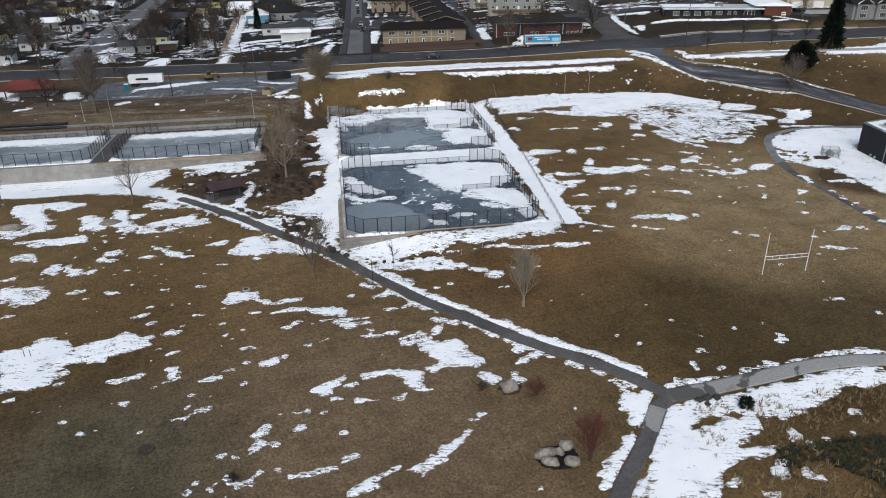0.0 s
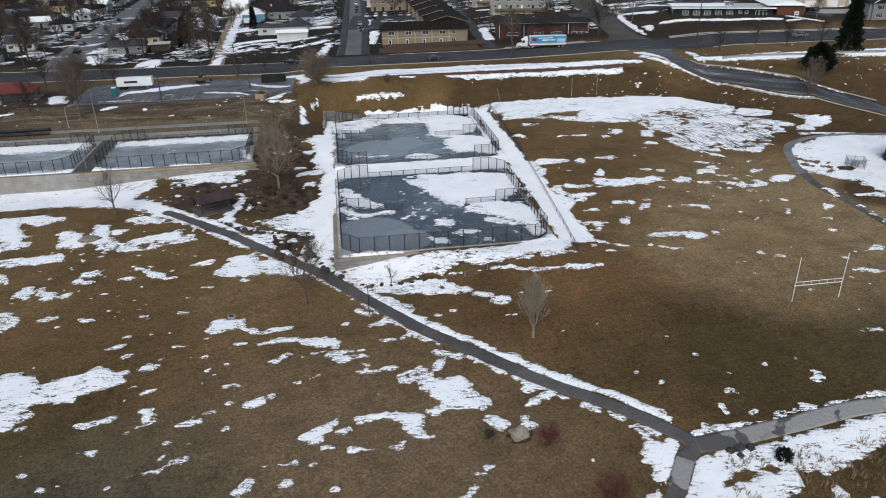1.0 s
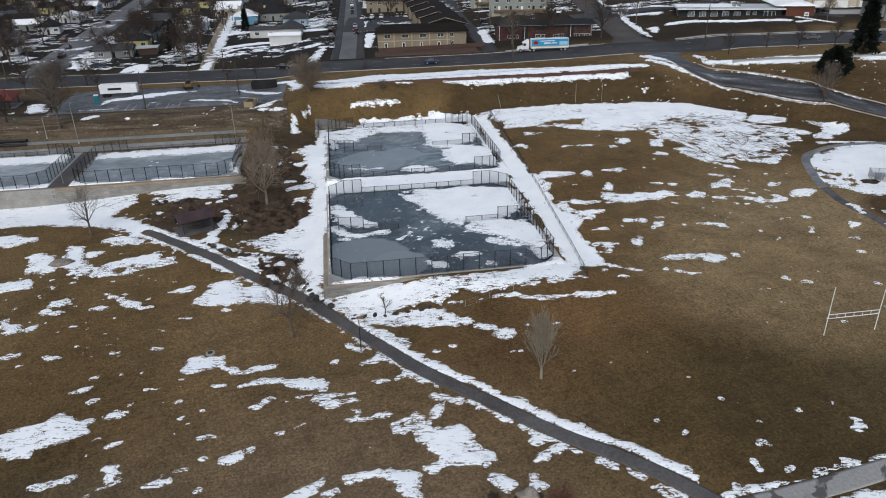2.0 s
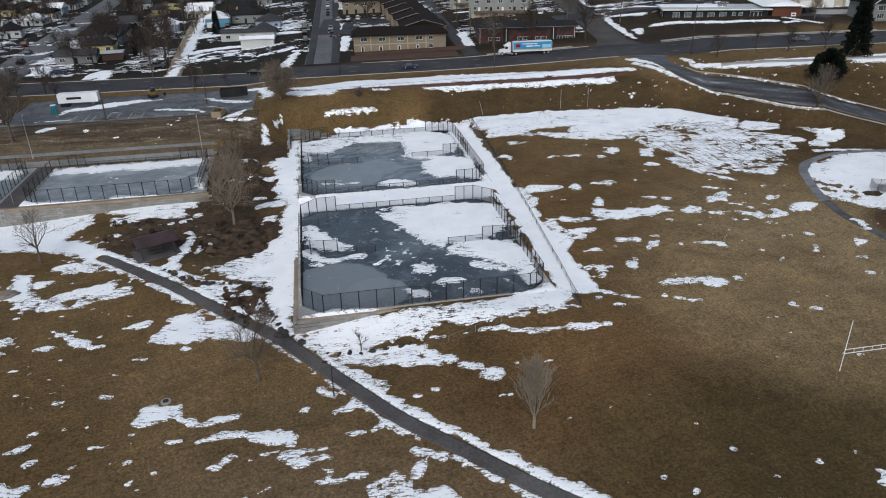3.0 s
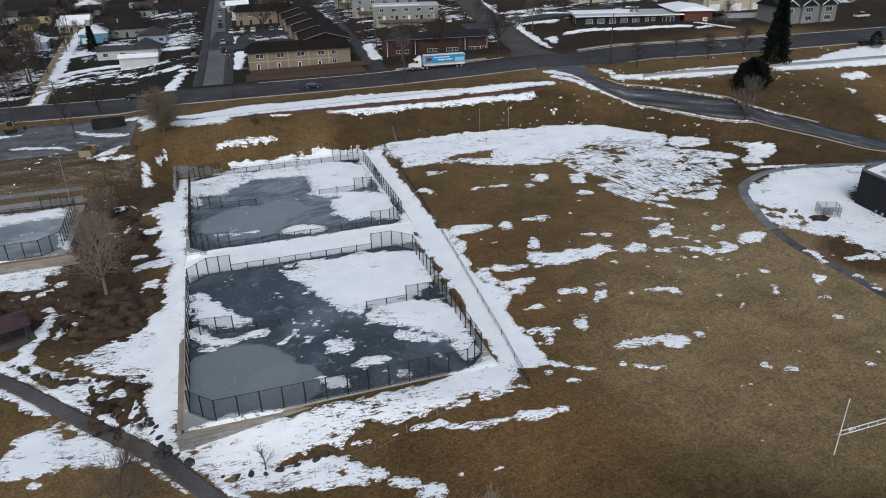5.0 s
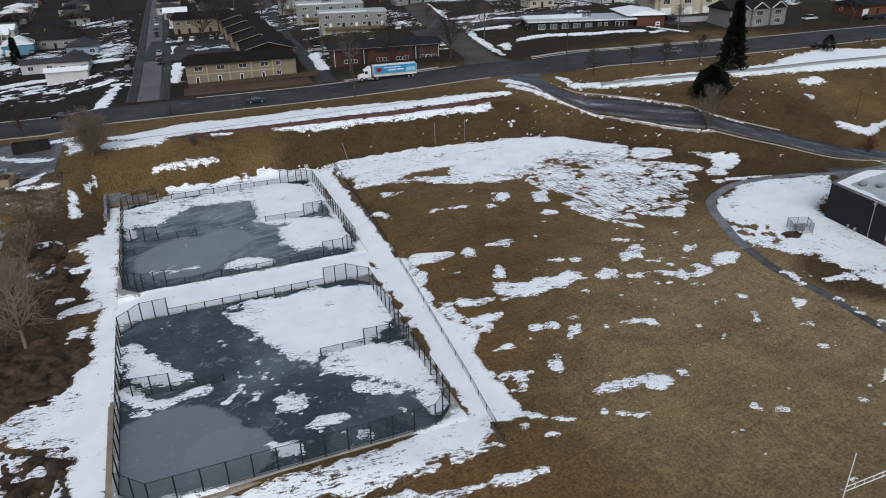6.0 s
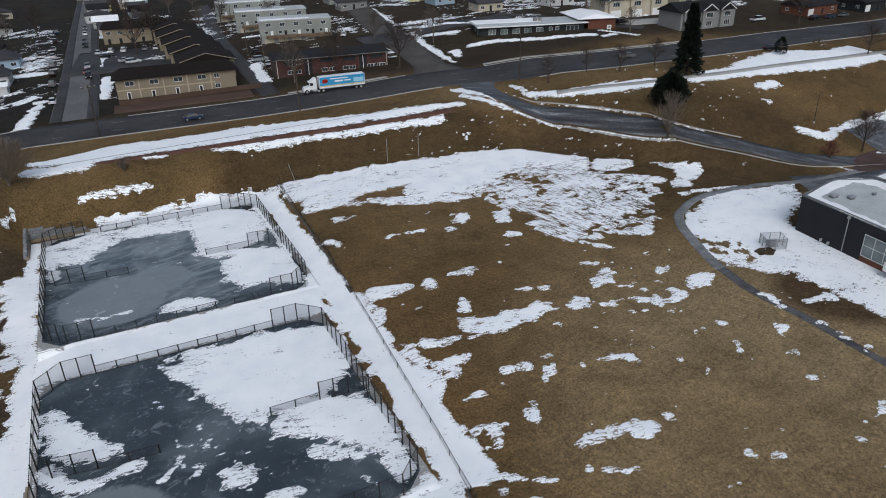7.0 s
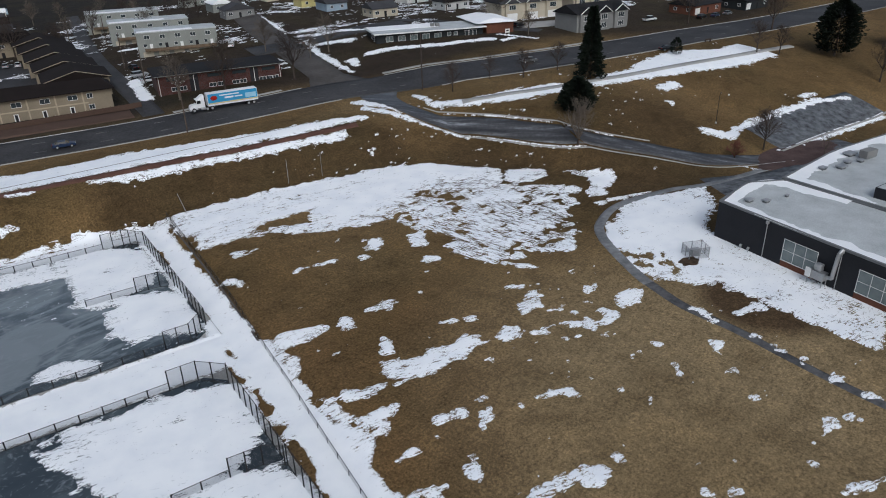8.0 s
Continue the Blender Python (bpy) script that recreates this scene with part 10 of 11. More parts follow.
lot = ribbon("car_park", [(-67, 216), (-9, 214.5)], 24, two_scale((0.030, 0.030, 0.032), (0.19, 0.19, 0.195), 0.22, 0.9, 0.55, name="old_asphalt", depth=0.02), 0.07, "old cracked grey asphalt car park", "car park", across=10)


STALL_PAINT = two_scale((0.30, 0.30, 0.29), (0.55, 0.55, 0.53), 0.6, 3, 0.8, name="worn_stall_paint", depth=0.002)
for x, y0, y1 in ((-51.4, 203.6, 210.0), (-48.5, 203.8, 209.7), (-46.7, 203.7, 209.1), (-43.6, 204.0, 209.9), (-41.3, 204.8, 210.2), (-38.4, 203.8, 209.2), (-35.6, 204.2, 208.8), (-18.4, 205.8, 210.0)):
    bm = bmesh.new()
    tops = [(x + dx, y, gz(x + dx, y) + 0.085) for y in (y0, (2 * y0 + y1) / 3, (y0 + 2 * y1) / 3, y1) for dx in (-0.07, 0.07)]
    vs = [bm.verts.new(p) for p in tops] + [bm.verts.new((px, py, pz - 0.04)) for px, py, pz in tops]
    for i in (0, 2, 4):
        bm.faces.new((vs[i], vs[i + 1], vs[i + 3], vs[i + 2]))
        bm.faces.new((vs[i], vs[i + 2], vs[i + 10], vs[i + 8]))
        bm.faces.new((vs[i + 3], vs[i + 1], vs[i + 9], vs[i + 11]))
    part("stall_line", bm, STALL_PAINT, lot)


def build_bank(nt, bsdf):
    long, fine = noise_tex(nt, place(nt, stretch=(0.10, 0.7, 1.0)), 1.0, 6, 0.65, 0.6), noise_tex(nt, place(nt), 2.0, 6, 0.7)
    nt.links.new(ramp(nt, mix(nt, 0.4, long, fine), [(0.36, (0.030, 0.023, 0.017)), (0.48, (0.075, 0.055, 0.036)), (0.56, (0.12, 0.095, 0.065)), (0.66, (0.30, 0.255, 0.19))]), bsdf.inputs["Base Color"])
    bump(nt, bsdf, fine, 0.4, 0.1)


BANK = material("washed_soil", build_bank, 0.9, 0, 0.15)
ribbon("soil_bank", [(-80, 199.5), (-60, 198.6), (-40, 198), (-18, 197.4), (-8, 197.0)], 10.5, BANK, 0.05, "streaked bare soil bank below a car park", "soil", across=8)
ICY = two_scale((0.016, 0.016, 0.019), (0.19, 0.20, 0.21), 0.5, 0.8, 0.45, name="icy_asphalt", depth=0.01)
ribbon("car_park", [(163, 157), (180, 157.5), (207, 157)], 10.5, ICY, 0.10, "dark icy asphalt car park", "car park", across=5)
ribbon("car_park", [(133, 148), (146, 142), (160, 140)], 10, ICY, 0.05, "wet paved yard behind a school", "car park", across=5)
ribbon("car_park", [(96, 288), (150, 284)], 12, ASPHALT, 0.08, "dark asphalt car park behind an office", "car park", across=5, step=3)
ribbon("car_park", [(168, 258), (206, 250)], 9, CONCRETE, 0.08, "pale concrete forecourt before townhouses", "car park", across=5, step=3)
ribbon("street", [(178, 246), (164, 268), (150, 292)], 5.5, ASPHALT, 0.09, "asphalt drive beside an office annex", "road", step=3)
ribbon("kerb", [(162, 151.4), (180, 151.8), (208, 151.3)], 0.5, CONCRETE, 0.25, "pale concrete kerb round a car park", "kerb", across=2)
ribbon("footpath", [(12, 211.4), (19, 210.9), (34, 210.6), (51, 210.2), (61, 209.7), (74, 209.8), (90, 210.0)], 1.3, two_scale((0.075, 0.038, 0.028), (0.14, 0.075, 0.055), 0.3, 4, 0.9, name="red_brown_gravel", depth=0.03), 0.07, "wet red-brown footpath between snow strips", "path", across=3)
ribbon("footpath", [(115.8, 205.5), (125.8, 200.7), (138.8, 197.0), (154.7, 193.8), (177, 192.2), (198.5, 190.2), (224, 188.4)], 1.8, CONCRETE, 0.30, "raised pale footpath through snow", "path", across=3, thick=0.5)
bed("reddish bark paving round a car park corner", 163, 148.6, 15, 4.6, two_scale((0.055, 0.035, 0.032), (0.11, 0.075, 0.068), 0.3, 4, 0.9, name="reddish_bark", depth=0.03), 15.0, 0.12)
road = bpy.data.objects["road_main"]
dash = boxed(-0.045, 0.045, -1.3, 1.3, -0.05, 0.012)
WORN_PAINT = two_scale((0.12, 0.12, 0.115), (0.26, 0.26, 0.25), 0.6, 3, 0.8, name="worn_road_paint", depth=0.002)
dash_me = mesh_of("lane_mark", dash)
line = smooth_line(MID, 1.0)
for i in range(0, len(line) - 4, 12):
    p, d = line[i], (line[i + 3] - line[i]).normalized()
    if -70 < p.x < 240:
        for off in (-3.3, 3.3):
            q = p + Vector((d.y, -d.x)) * off
            ob = part("lane_mark", dash_me, WORN_PAINT, road)
            ob.matrix_world = pose(q.x, q.y, gz(q.x, q.y) + 0.085, 0, 0, math.degrees(math.atan2(d.y, d.x)) - 90)

# ---------------------------------------------------------------- vehicles
TYRE = two_scale((0.012, 0.012, 0.012), (0.03, 0.03, 0.03), 1, 9, 0.9, name="tyre_rubber", depth=0.005)
CAR_GLASS = material("car_glass", lambda nt, b: nt.links.new(ramp(nt, noise_tex(nt, place(nt), 1.0), [(0.3, (0.010, 0.012, 0.014)), (0.7, (0.03, 0.034, 0.038))]), b.inputs["Base Color"]), 0.06, 0, 0.6)
RED_LENS = paint("red_lens", (0.30, 0.02, 0.015), 0.25)
CAR_PAINT = {"white": (0.62, 0.63, 0.64), "black": (0.012, 0.012, 0.014), "grey": (0.13, 0.135, 0.14), "silver": (0.33, 0.34, 0.35), "dark blue": (0.02, 0.035, 0.075), "red": (0.17, 0.02, 0.018), "tan": (0.22, 0.19, 0.15)}
CAR_MATS = {k: two_scale(tuple(a * 0.85 for a in c), c, 0.6, 6, 0.3, 0.1, name=k.replace(" ", "_") + "_car_paint", depth=0.001) for k, c in CAR_PAINT.items()}
# outlines: (x along, z) of the body and of the glazed cabin
SHAPES = {
    "saloon car": (4.6, 1.78, [(-2.3, 0.35), (-2.3, 0.72), (-2.15, 0.92), (-1.2, 0.98), (1.55, 0.95), (2.2, 0.82), (2.3, 0.6), (2.3, 0.35)], [(-1.75, 0.95), (-1.0, 1.42), (0.35, 1.45), (1.15, 0.95)]),
    "sport utility car": (4.7, 1.88, [(-2.3, 0.4), (-2.35, 0.8), (-2.3, 1.05), (1.2, 1.08), (2.2, 0.98), (2.35, 0.75), (2.35, 0.4)], [(-2.25, 1.05), (-2.05, 1.68), (0.3, 1.72), (1.15, 1.06)]),
    "pickup truck": (5.6, 1.98, [(-2.8, 0.5), (-2.8, 1.1), (0.1, 1.12), (1.6, 1.12), (2.65, 1.02), (2.8, 0.8), (2.8, 0.45)], [(-0.75, 1.1), (-0.65, 1.82), (0.75, 1.85), (1.5, 1.1)]),
}


def side_loft(bm, outline, w, tuck=0.0, z_tuck=None):
    """A side outline drawn across the width, the top drawn in."""
    zs = [z for _, z in outline]
    lo, hi = min(zs), max(zs)
    rows = []
    for s in (-1, 1):
        rows.append([bm.verts.new((x, s * (w / 2 - tuck * (z - lo) / (hi - lo)), z)) for x, z in outline])
    n = len(outline)
    bm.faces.new(rows[0]), bm.faces.new(rows[1][::-1])
    for i in range(n):
        j = (i + 1) % n
        bm.faces.new((rows[0][j], rows[0][i], rows[1][i], rows[1][j]))


def make_car(kind, colour):
    length, w, body, cabin = SHAPES[kind]
    c = thing("parked_car" if kind != "pickup truck" else "pickup_truck", "%s %s parked on wet asphalt" % (colour, kind), "car")
    bm = bmesh.new()
    side_loft(bm, body, w, 0.05)
    bmesh.ops.bevel(bm, geom=[e for e in bm.edges if len(e.link_faces) == 2 and e.calc_face_angle() > 0.6], offset=0.07, segments=2, affect="EDGES")
    part("body", bm, CAR_MATS[colour], c, smooth=False)
    bm = bmesh.new()
    side_loft(bm, cabin, w - 0.16, 0.18)
    part("window_band", bm, CAR_GLASS, c, "dark tinted windows")
    top = max(z for _, z in cabin)
    xs = [x for x, z in cabin if z > top - 0.06]
    part("roof", boxed(min(xs) - 0.06, max(xs) + 0.06, -w / 2 + 0.27, w / 2 - 0.27, top - 0.03, top + 0.035, bevel=0.025), CAR_MATS[colour], c)
    if kind == "pickup truck":
        part("load_bed", boxed(-2.68, -0.85, -w / 2 + 0.14, w / 2 - 0.14, 1.02, 1.13), TYRE, c, "dark load bed")
    wheel = mesh_of("wheel", tubed((0, -0.11, 0), (0, 0.11, 0), 0.33, 0.33, 16))
    rim = mesh_of("rim", tubed((0, -0.125, 0), (0, 0.125, 0), 0.2, 0.2, 12))
    for x in (-length * 0.30, length * 0.31):
        for y in (-w / 2 + 0.1, w / 2 - 0.1):
            t = part("wheel", wheel, TYRE, c)
            t.location = (x, y, 0.33)
            part("rim", rim, GALV, t)
    for y in (-w / 2 + 0.3, w / 2 - 0.3):
        part("headlight", boxed(length / 2 - 0.12, length / 2 + 0.015, y - 0.17, y + 0.17, 0.62, 0.78), LAMP_GLASS, c)
        part("tail_light", boxed(-length / 2 - 0.02, -length / 2 + 0.1, y - 0.15, y + 0.15, 0.68, 0.86), RED_LENS, c)
    return c


made = {}


def car(kind, colour, x, y, turn, group="parked cars"):
    z = gz(x, y) + 0.07
    if (kind, colour) not in made:
        made[kind, colour] = make_car(kind, colour)
        made[kind, colour].matrix_world = pose(x, y, z, 0, 0, turn)
        tagged(made[kind, colour], group=group)
        return made[kind, colour]
    return copy_thing(made[kind, colour], pose(x, y, z, 0, 0, turn))


S, U, P = "saloon car", "sport utility car", "pickup truck"
for k, c, x, y, a in ((S, "white", 4.6, 266, 88), (U, "grey", 4.6, 286.5, 88), (U, "black", 4.5, 302, 88), (U, "grey", 4.5, 318, 88), (S, "white", 4.6, 336, 88), (S, "silver", 4.8, 352, 88), (S, "black", 5.4, 372, 88), (U, "dark blue", 6.0, 396, 88),
                      (U, "black", 14.0, 292, 268), (S, "red", 13.6, 299, 268), (S, "silver", 14.3, 309, 268), (U, "black", 15.0, 352, 268), (P, "grey", 15.3, 362, 268), (S, "white", 16.0, 384, 268), (S, "grey", 16.6, 402, 268)):
    car(k, c, x, y, a, "cars along the side street")
for k, c, x, y, a in ((S, "white", 18.5, 333, 80), (U, "white", 22.6, 332.5, 80), (U, "white", 26.4, 332, 85), (S, "silver", 33.2, 331.5, 85), (S, "white", 36.6, 330.5, 85), (S, "silver", 25.5, 312, 15), (U, "white", 27.5, 307.5, 12), (U, "black", 40.0, 308, 80), (U, "dark blue", 43.5, 307, 80),
                      (S, "black", 20.5, 324, 10)):
    car(k, c, x, y, a, "cars behind the apartments")
for k, c, x, y, a in ((S, "silver", -51.4, 257.5, 8), (U, "dark blue", -90.5, 300.5, 96), (S, "grey", -82.5, 262, 96), (P, "black", -87.0, 282, 96), (S, "white", -88.5, 318, 96), (U, "red", -98.5, 322, 96), (S, "silver", -100, 345, 96), (S, "black", -95, 372, 96), (P, "white", -103.5, 384, 96), (S, "grey", -104, 300, 5), (U, "silver", -101.5, 283, 5), (S, "dark blue", -70, 262, 20), (P, "grey", -41.6, 262.5, 40), (S, "black", -10.6, 242.5, -18), (S, "silver", -46, 268, 30), (U, "black", -27, 345, 90), (S, "tan", -63, 330, 10), (P, "white", -60, 366, 0), (U, "grey", -120, 300, 15), (S, "white", -128, 330, 8), (U, "black", -135, 309, 95), (S, "silver", -148, 352, 95)):
    car(k, c, x, y, a, "cars near the houses")
for k, c, x, y, a in ((S, "white", 62.5, 276, 10), (U, "silver", 62.0, 284, 10), (S, "black", 63, 295, 100), (U, "white", 94.5, 300, 68), (S, "white", 97.5, 312, 68), (U, "grey", 90, 325, 68), (U, "black", 176.0, 254.5, 5), (P, "white", 219, 236.5, 0), (U, "black", 238, 229.5, 10), (S, "dark blue", 245, 229.0, 10), (S, "grey", 252, 229.0, 10), (S, "silver", 112, 286, 80), (P, "black", 73, 262 - 10.5, -8)):
    if y > 252 or x > 170:
        car(k, c, x, y, a, "cars across the road")
car(S, "dark blue", 33.6, 231.2, -4, "cars on the road")
car(S, "grey", 147.5, 217.5, 163, "cars on the road")
car(S, "black", 189, 205.5, -14, "cars on the road")

# lorry with a blue trailer
TRUCK_WHITE = paint("lorry_white", (0.70, 0.71, 0.72), 0.35, 0.92)
SIGN_BLUE = paint("trailer_blue", (0.045, 0.27, 0.50), 0.4, 0.9)
SIGN_PALE = paint("trailer_pale_blue", (0.30, 0.52, 0.66), 0.4, 0.9)
SIGN_YELLOW = paint("trailer_straw", (0.55, 0.47, 0.24), 0.4, 0.9)
lorry = thing("lorry", "white lorry hauling a blue printed box trailer", "lorry", pose(70.0, 237.6, gz(70, 237.6) + 0.06, 0, 0, 176))
part("trailer_box", boxed(-8.0, 4.3, -1.27, 1.27, 1.05, 3.95, bevel=0.04), TRUCK_WHITE, lorry)
part("trailer_frame", boxed(-7.8, 4.0, -0.55, 0.55, 0.8, 1.05), TYRE, lorry)
for s in (-1, 1):
    y0, y1 = sorted((s * 1.275, s * 1.285))
    panel = part("side_panel", boxed(-7.9, 4.2, y0, y1, 1.45, 3.9), SIGN_BLUE, lorry, "blue printed side panel")
    y2, y3 = sorted((s * 1.286, s * 1.292))
    part("printed_band", boxed(-7.9, 4.2, y2, y3, 1.45, 1.75), SIGN_YELLOW, panel)
    part("printed_patch", boxed(-7.6, -4.9, y2, y3, 2.0, 3.1), SIGN_PALE, panel)
    bm = bmesh.new()
    bmesh.ops.create_cone(bm, cap_ends=True, segments=24, radius1=0.55, radius2=0.55, depth=0.02)
    ob = part("printed_badge", bm, RED_LENS, panel, "red oval badge")
    ob.matrix_local = pose(2.8, s * 1.292, 2.85, 90, 0, 0) @ Matrix.Diagonal((1.5, 1, 1, 1))
    for k, (xa, xb, za, zb) in enumerate(((1.4, -3.4, 3.2, 3.45), (0.2, -2.0, 2.45, 2.85), (-2.3, -4.2, 2.5, 2.8))):
        part("printed_bar", boxed(xb, xa, y2, y3, za, zb), TRUCK_WHITE, panel)
cab = part("cab", boxed(5.0, 7.0, -1.15, 1.15, 0.9, 3.0, bevel=0.15), TRUCK_WHITE, lorry)
bm = bmesh.new()
side_loft(bm, [(5.0, 2.9), (5.0, 3.85), (5.5, 3.8), (6.6, 3.0)], 2.1, 0.2)
part("roof_fairing", bm, TRUCK_WHITE, cab)
bm = bmesh.new()
side_loft(bm, [(6.8, 0.7), (6.8, 1.9), (8.3, 1.65), (8.55, 1.2), (8.55, 0.6)], 1.9, 0.1)
part("bonnet", bm, TRUCK_WHITE, cab)
part("windscreen", boxed(6.96, 7.03, -1.0, 1.0, 2.0, 2.8), CAR_GLASS, cab)
for s in (-1, 1):
    y0, y1 = sorted((s * 1.14, s * 1.17))
    part("side_window", boxed(6.0, 6.85, y0, y1, 2.0, 2.75), CAR_GLASS, cab)
    part("fuel_tank", tubed((4.9, s * 0.95, 0.7), (6.1, s * 0.95, 0.7), 0.32, 0.32, 12), GALV, lorry)
    part("headlight", boxed(8.4, 8.57, s * 0.75 - 0.15, s * 0.75 + 0.15, 0.9, 1.15), LAMP_GLASS, cab)
    part("bumper", boxed(8.4, 8.7, min(0, s), max(0, s), 0.4, 0.75), GALV, lorry)
    for x in (7.7, 4.6, 3.4, -5.6, -6.9):
        bm = tubed((x, s * 0.75, 0.52), (x, s * 1.22, 0.52), 0.52, 0.52, 18)
        t = part("wheel", bm, TYRE, lorry)
        part("rim", tubed((x, s * 1.0, 0.52), (x, s * 1.235, 0.52), 0.3, 0.3, 12), GALV, t)

# trailer, containers and cabin on the old car park
x, y = -53.2, 220.4
tr = thing("semi_trailer", "white box trailer parked on old asphalt", "trailer", pose(x, y, gz(x, y) + 0.08, 0, 0, 1))
part("trailer_box", boxed(-4.9, 4.9, -1.2, 1.2, 1.0, 3.4, bevel=0.05), TRUCK_WHITE, tr)
part("chassis", boxed(-4.7, 4.7, -0.5, 0.5, 0.8, 1.1), TYRE, tr)
for s in (-1, 1):
    for k in (-3.9, -2.8):
        part("wheel", tubed((k, s * 0.7, 0.5), (k, s * 1.2, 0.5), 0.5, 0.5, 16), TYRE, tr)
    part("support_leg", boxed(3.2, 3.4, s * 0.8 - 0.1, s * 0.8 + 0.1, 0.0, 1.1), GALV, tr)
part("printed_bar", boxed(-2.7, 0.9, -1.212, -1.202, 1.9, 2.5), BLACK_STEEL, tr, "black printed bar")
x, y = -57.3, 213.0
lav = thing("portable_toilet", "teal portable toilet on old asphalt", "toilet", pose(x, y, gz(x, y) + 0.06, 0, 0, 10))
TEAL = paint("teal_plastic", (0.03, 0.16, 0.19), 0.5)
part("body", boxed(-0.6, 0.6, -0.6, 0.6, 0, 2.15, bevel=0.04), TEAL, lav)
part("roof", boxed(-0.63, 0.63, -0.63, 0.63, 2.15, 2.35, bevel=0.08), TRIM, lav, "white plastic roof")
part("door", boxed(-0.42, 0.42, -0.63, -0.59, 0.1, 2.0), TEAL, lav)


def skip(x, y, turn, l, w, h, mat, label, fill):
    t = thing("skip_container", label, "skip", pose(x, y, gz(x, y) + 0.06, 0, 0, turn))
    part("floor", boxed(-l / 2, l / 2, -w / 2, w / 2, 0.1, 0.25), mat, t)
    for s in (-1, 1):
        part("side", boxed(-l / 2, l / 2, s * w / 2 - 0.05, s * w / 2 + 0.05, 0.1, h), mat, t)
        part("end", boxed(s * l / 2 - 0.05, s * l / 2 + 0.05, -w / 2, w / 2, 0.1, h), mat, t)
        for i in range(5):
            k = -l / 2 + l * (i + 0.5) / 5
            part("rib", boxed(k - 0.06, k + 0.06, s * (w / 2 + 0.05), s * (w / 2 + 0.14), 0.15, h), mat, t)
    if fill:
        for i in range(9):
            bm = bmesh.new()
            stone(bm, random.Random(i).uniform(-l * 0.35, l * 0.35), random.Random(i + 50).uniform(-w * 0.3, w * 0.3), h * 0.75, 0.5, 0.45, 0.4, i, 0, 2)
            part("rubble", bm, MULCH, t, "brown rubble lump")
    return t


skip(-17.1, 200.6, 80, 4.4, 2.2, 1.5, paint("tan_steel", (0.30, 0.24, 0.16), 0.7), "tan steel skip filled with rubble", True)
skip(-14.8, 219.2, 2, 7.0, 2.4, 2.2, BLACK_STEEL, "long black steel waste container", False)
x, y = -36, 224.0
dg = thing("digger", "small yellow digger parked by the road", "digger", pose(x, y, gz(x, y) + 0.06, 0, 0, 20))
YEL = paint("machine_yellow", (0.16, 0.105, 0.03), 0.6)
part("body", boxed(-0.9, 1.0, -0.8, 0.8, 0.7, 1.6, bevel=0.12), YEL, dg)
part("cab", boxed(-0.5, 0.6, -0.65, 0.65, 1.6, 2.6, bevel=0.06), CAR_GLASS, dg)
for s in (-1, 1):
    part("track", boxed(-1.3, 1.3, s * 0.85 - 0.2, s * 0.85 + 0.2, 0, 0.7, bevel=0.2), TYRE, dg)
bm = tubed((0.9, 0, 1.2), (2.4, 0, 2.4), 0.13)
tube(bm, (2.4, 0, 2.4), (3.0, 0, 0.8), 0.1)
part("arm", bm, YEL, dg)
part("bucket", boxed(2.7, 3.3, -0.4, 0.4, 0.2, 0.9, bevel=0.08), TYRE, dg)

# ---------------------------------------------------------------- utility poles, signs
POLE_WOOD = two_scale((0.055, 0.042, 0.034), (0.11, 0.085, 0.068), 0.8, 9, 0.9, name="pole_wood", depth=0.01)


def utility_pole(x, y, h, arms, turn, label, mat=None):
    u = thing("utility_pole", label, "pole", pose(x, y, gz(x, y), 0, 0, turn))
    part("pole", tubed((0, 0, -0.5), (0, 0, h), 0.17, 0.11, 10), mat or POLE_WOOD, u)
    for i in range(arms):
        z = h - 0.4 - 1.1 * i
        part("crossarm", boxed(-1.5, 1.5, 0.1, 0.22, z - 0.07, z + 0.07), POLE_WOOD, u)
        for k in (-1.35, -0.5, 0.5, 1.35):
            part("insulator", tubed((k, 0.16, z + 0.07), (k, 0.16, z + 0.25), 0.06, 0.03, 6), TRIM, u)
        part("brace", tubed((-0.8, 0.14, z), (0, 0.12, z - 0.7), 0.025), GALV, u)


utility_pole(114.1, 219.3, 14.0, 0, 0, "tall dark wooden pole at a road junction", DARK_BARK)
utility_pole(56.8, 224.3, 12.5, 2, 5, "wooden utility pole with crossarms by the road")
utility_pole(13.6, 228.6, 11.5, 1, 10, "dark wooden utility pole at a street corner", DARK_BARK)
utility_pole(-36.1, 229.0, 12.0, 1, 15, "wooden utility pole beside the road")
utility_pole(-26.2, 229.0, 10.0, 1, 15, "wooden utility pole beside the road")
utility_pole(-43.3, 203.6, 9.5, 0, 0, "slender wooden pole on old asphalt")
utility_pole(-21.2, 213.2, 9.0, 0, 0, "slender wooden pole on old asphalt")
utility_pole(-90, 243, 11, 1, 15, "wooden utility pole beside the road")
for x, y in ((-36.5, 258), (-38.5, 290), (-42, 330), (-44, 375), (60, 270), (61.5, 300), (66, 345)):
    utility_pole(x, y, 10.5, 1, 80, "wooden utility pole along an alley")
sgn = thing("no_parking_sign", "small white sign on a steel post", "sign", pose(36.4, 134, COURT_Z, 0, 0, 0))
part("post", tubed((0, 0, 0), (0, 0, 1.9), 0.03), GALV, sgn)
part("plate", boxed(-0.2, 0.2, -0.02, 0.0, 1.4, 1.9), TRIM, sgn)
p = thing("garden_sign", "white framed sign on the office lawn", "sign", pose(165.5, 247.8, gz(165.5, 247.8), 0, 0, -15))
for k in (-0.6, 0.6):
    part("post", tubed((k, 0, -0.2), (k, 0, 1.9), 0.06), TRIM, p)
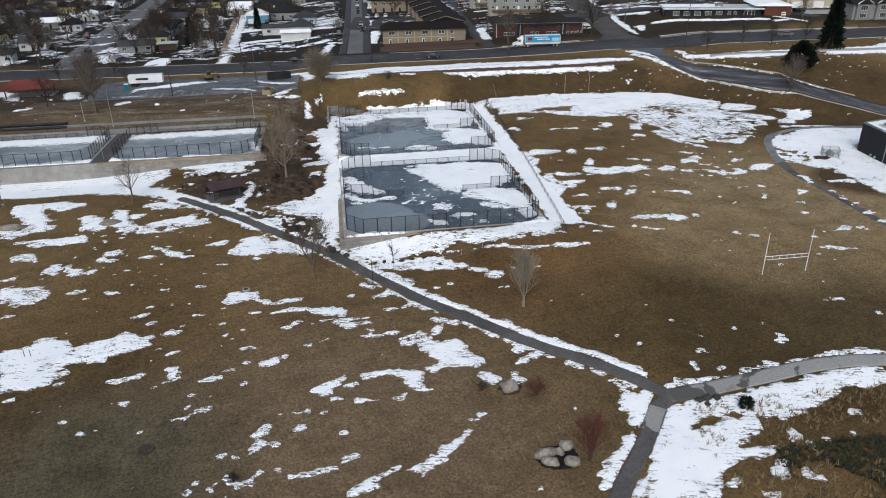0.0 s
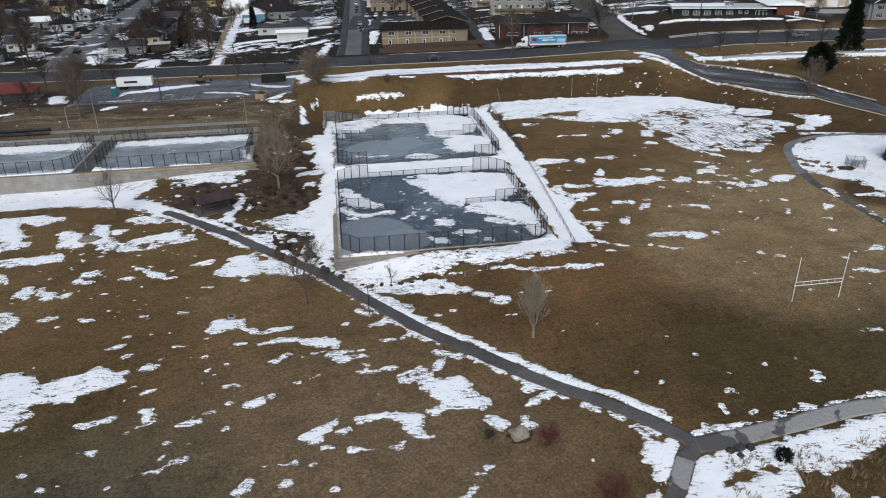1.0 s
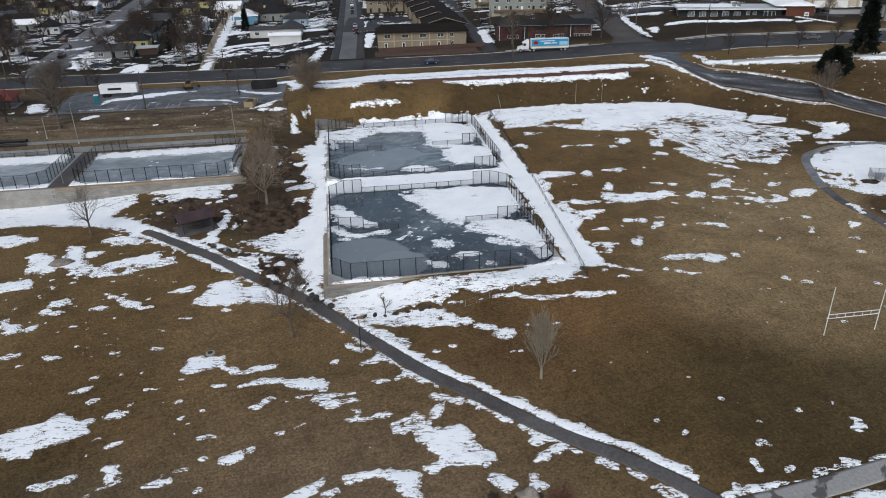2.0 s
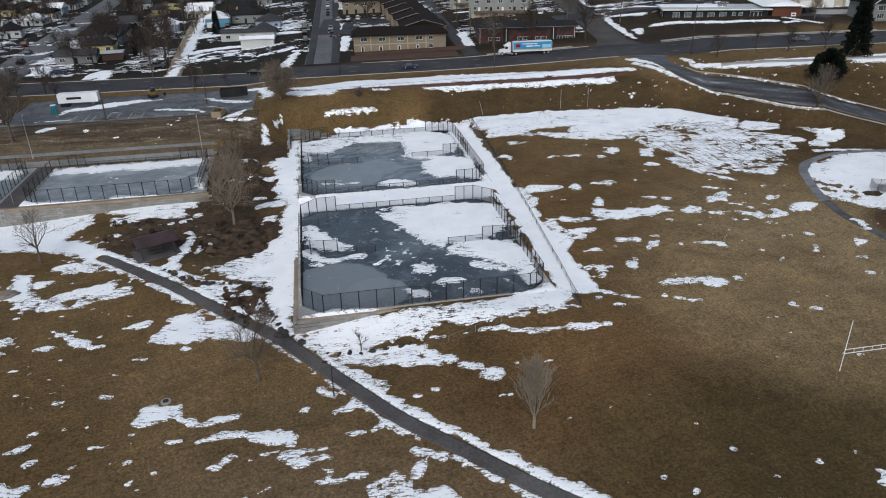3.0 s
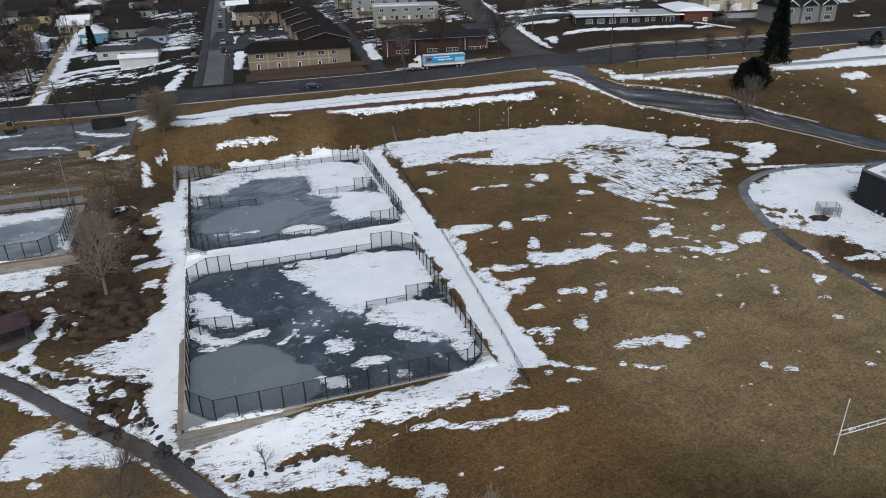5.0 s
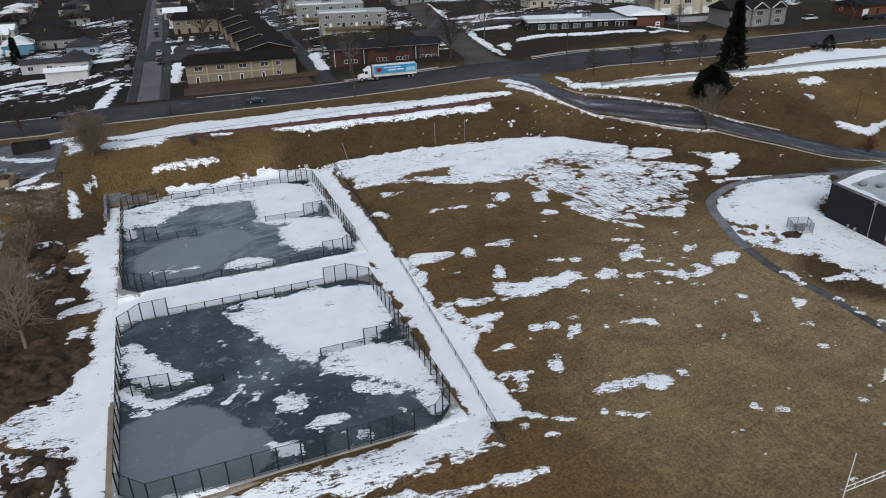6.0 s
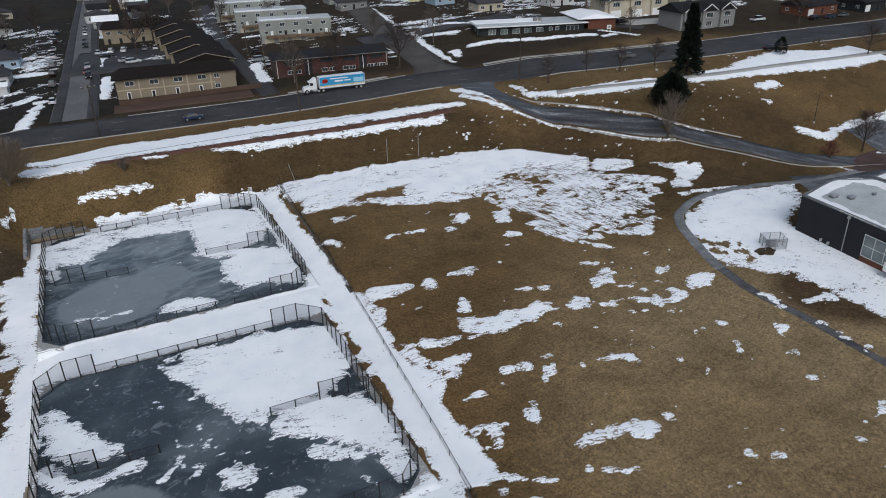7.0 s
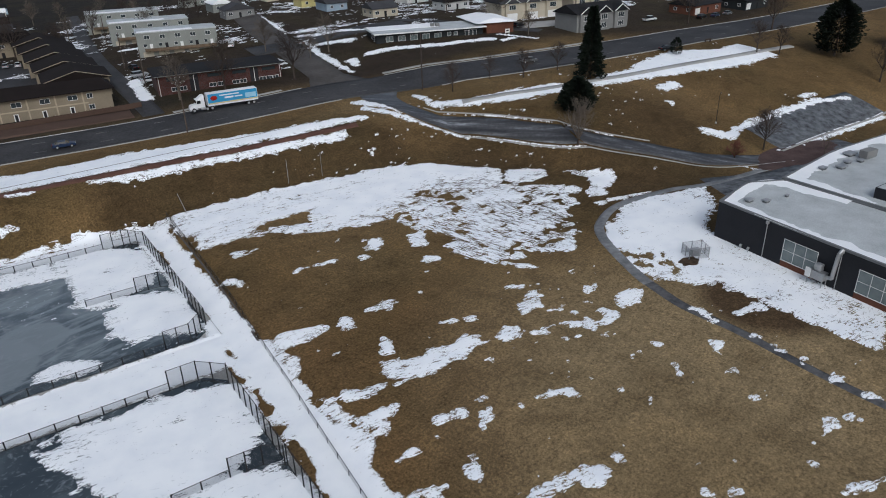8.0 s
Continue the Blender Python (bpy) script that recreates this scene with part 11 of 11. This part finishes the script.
part("board", boxed(-0.75, 0.75, -0.05, 0.05, 0.6, 1.8), TRIM, p)
part("printed_bar", boxed(-0.5, 0.5, -0.062, -0.052, 1.0, 1.4), OLIVE, p)
bench = thing("park_bench", "dark bench on a snowy verge", "bench", pose(207.5, 205.4, gz(207.5, 205.4) + 0.1, 0, 0, 160))
part("seat", boxed(-1.0, 1.0, -0.25, 0.25, 0.42, 0.5), DARK_BARK, bench)
part("backrest", boxed(-1.0, 1.0, 0.22, 0.3, 0.5, 1.0), DARK_BARK, bench)
for k in (-0.8, 0.8):
    part("leg", boxed(k - 0.06, k + 0.06, -0.25, 0.25, -0.2, 0.42), DARK_BARK, bench)

# ---------------------------------------------------------------- bare trees in yards and along streets
rng = random.Random(33)
YARD = [bare_tree(9 + s, 70 + s, lean=0.7, split=(4, 4, 3, 3), bark=(BARK, DARK_BARK, DARK_BARK)[s], label="bare grey tree in a house yard") for s in range(3)]
spots = [(63.5, 252, 1.3), (75, 251.5, 1.35), (93.5, 250, 1.35), (114, 270, 1.0), (30, 325, 1.0), (38, 350, 1.0), (100, 285, 0.9), (240, 205, 1.0), (226, 226, 1.0), (170, 243, 0.7)]
while len(spots) < 205:
    x, y = rng.uniform(-185, 110) if len(spots) < 90 else rng.uniform(-185, -40), 258 + 190 * rng.random() ** 1.2
    if abs(x - 11 - 0.03 * (y - 250)) < 8 or abs(x + 88 + 0.08 * (y - 300)) < 8 or (15 < x < 105 and y < 330) or (-36 < x < 4 and y < 330):
        continue
    spots.append((x, y, rng.uniform(0.5, 0.95)))
while len(spots) < 243:
    x, y = rng.uniform(125, 300), rng.uniform(262, 400)
    if abs(x - 117 - 0.2 * (y - 330)) > 9:
        spots.append((x, y, rng.uniform(0.6, 1.0)))
for i, (x, y, s) in enumerate(spots):
    m = pose(x, y, gz(x, y), 0, 0, rng.uniform(0, 360)) @ Matrix.Scale(s, 4)
    if i < 3:
        YARD[i].matrix_world = m
        tagged(YARD[i], group="bare trees among the houses")
    else:
        copy_thing(YARD[i % 3], m)

# ---------------------------------------------------------------- strip between the two far courts, black tarp roll
part("slab", boxed(-55.4, -51.4, 164.4, 188.0, COURT_Z - 1.2, COURT_Z - 0.02), PATH_MAT, [o for o in scene.objects if o.name.startswith("court")][2], "dark wet strip between courts")
roll = thing("tarp_roll", "long black rolled tarpaulin on a court bank", "tarpaulin")
rng = random.Random(91)
for k in range(3):
    bm = bmesh.new()
    y, lift = 191.0 + (0, 0.7, 0.35)[k], (0.3, 0.3, 0.85)[k]
    last = None
    for i in range(19):
        x, dy, r = -86 + i, rng.uniform(-0.08, 0.08), rng.uniform(0.32, 0.38)
        ring = [bm.verts.new((x, y + dy + r * math.cos(a * math.pi / 4), gz(x, y) + lift + r * math.sin(a * math.pi / 4))) for a in range(8)]
        if last:
            for a in range(8):
                bm.faces.new((last[a], last[(a + 1) % 8], ring[(a + 1) % 8], ring[a]))
        else:
            bm.faces.new(ring)
        last = ring
    bm.faces.new(last[::-1])
    part("roll", bm, BLACK_STEEL, roll)

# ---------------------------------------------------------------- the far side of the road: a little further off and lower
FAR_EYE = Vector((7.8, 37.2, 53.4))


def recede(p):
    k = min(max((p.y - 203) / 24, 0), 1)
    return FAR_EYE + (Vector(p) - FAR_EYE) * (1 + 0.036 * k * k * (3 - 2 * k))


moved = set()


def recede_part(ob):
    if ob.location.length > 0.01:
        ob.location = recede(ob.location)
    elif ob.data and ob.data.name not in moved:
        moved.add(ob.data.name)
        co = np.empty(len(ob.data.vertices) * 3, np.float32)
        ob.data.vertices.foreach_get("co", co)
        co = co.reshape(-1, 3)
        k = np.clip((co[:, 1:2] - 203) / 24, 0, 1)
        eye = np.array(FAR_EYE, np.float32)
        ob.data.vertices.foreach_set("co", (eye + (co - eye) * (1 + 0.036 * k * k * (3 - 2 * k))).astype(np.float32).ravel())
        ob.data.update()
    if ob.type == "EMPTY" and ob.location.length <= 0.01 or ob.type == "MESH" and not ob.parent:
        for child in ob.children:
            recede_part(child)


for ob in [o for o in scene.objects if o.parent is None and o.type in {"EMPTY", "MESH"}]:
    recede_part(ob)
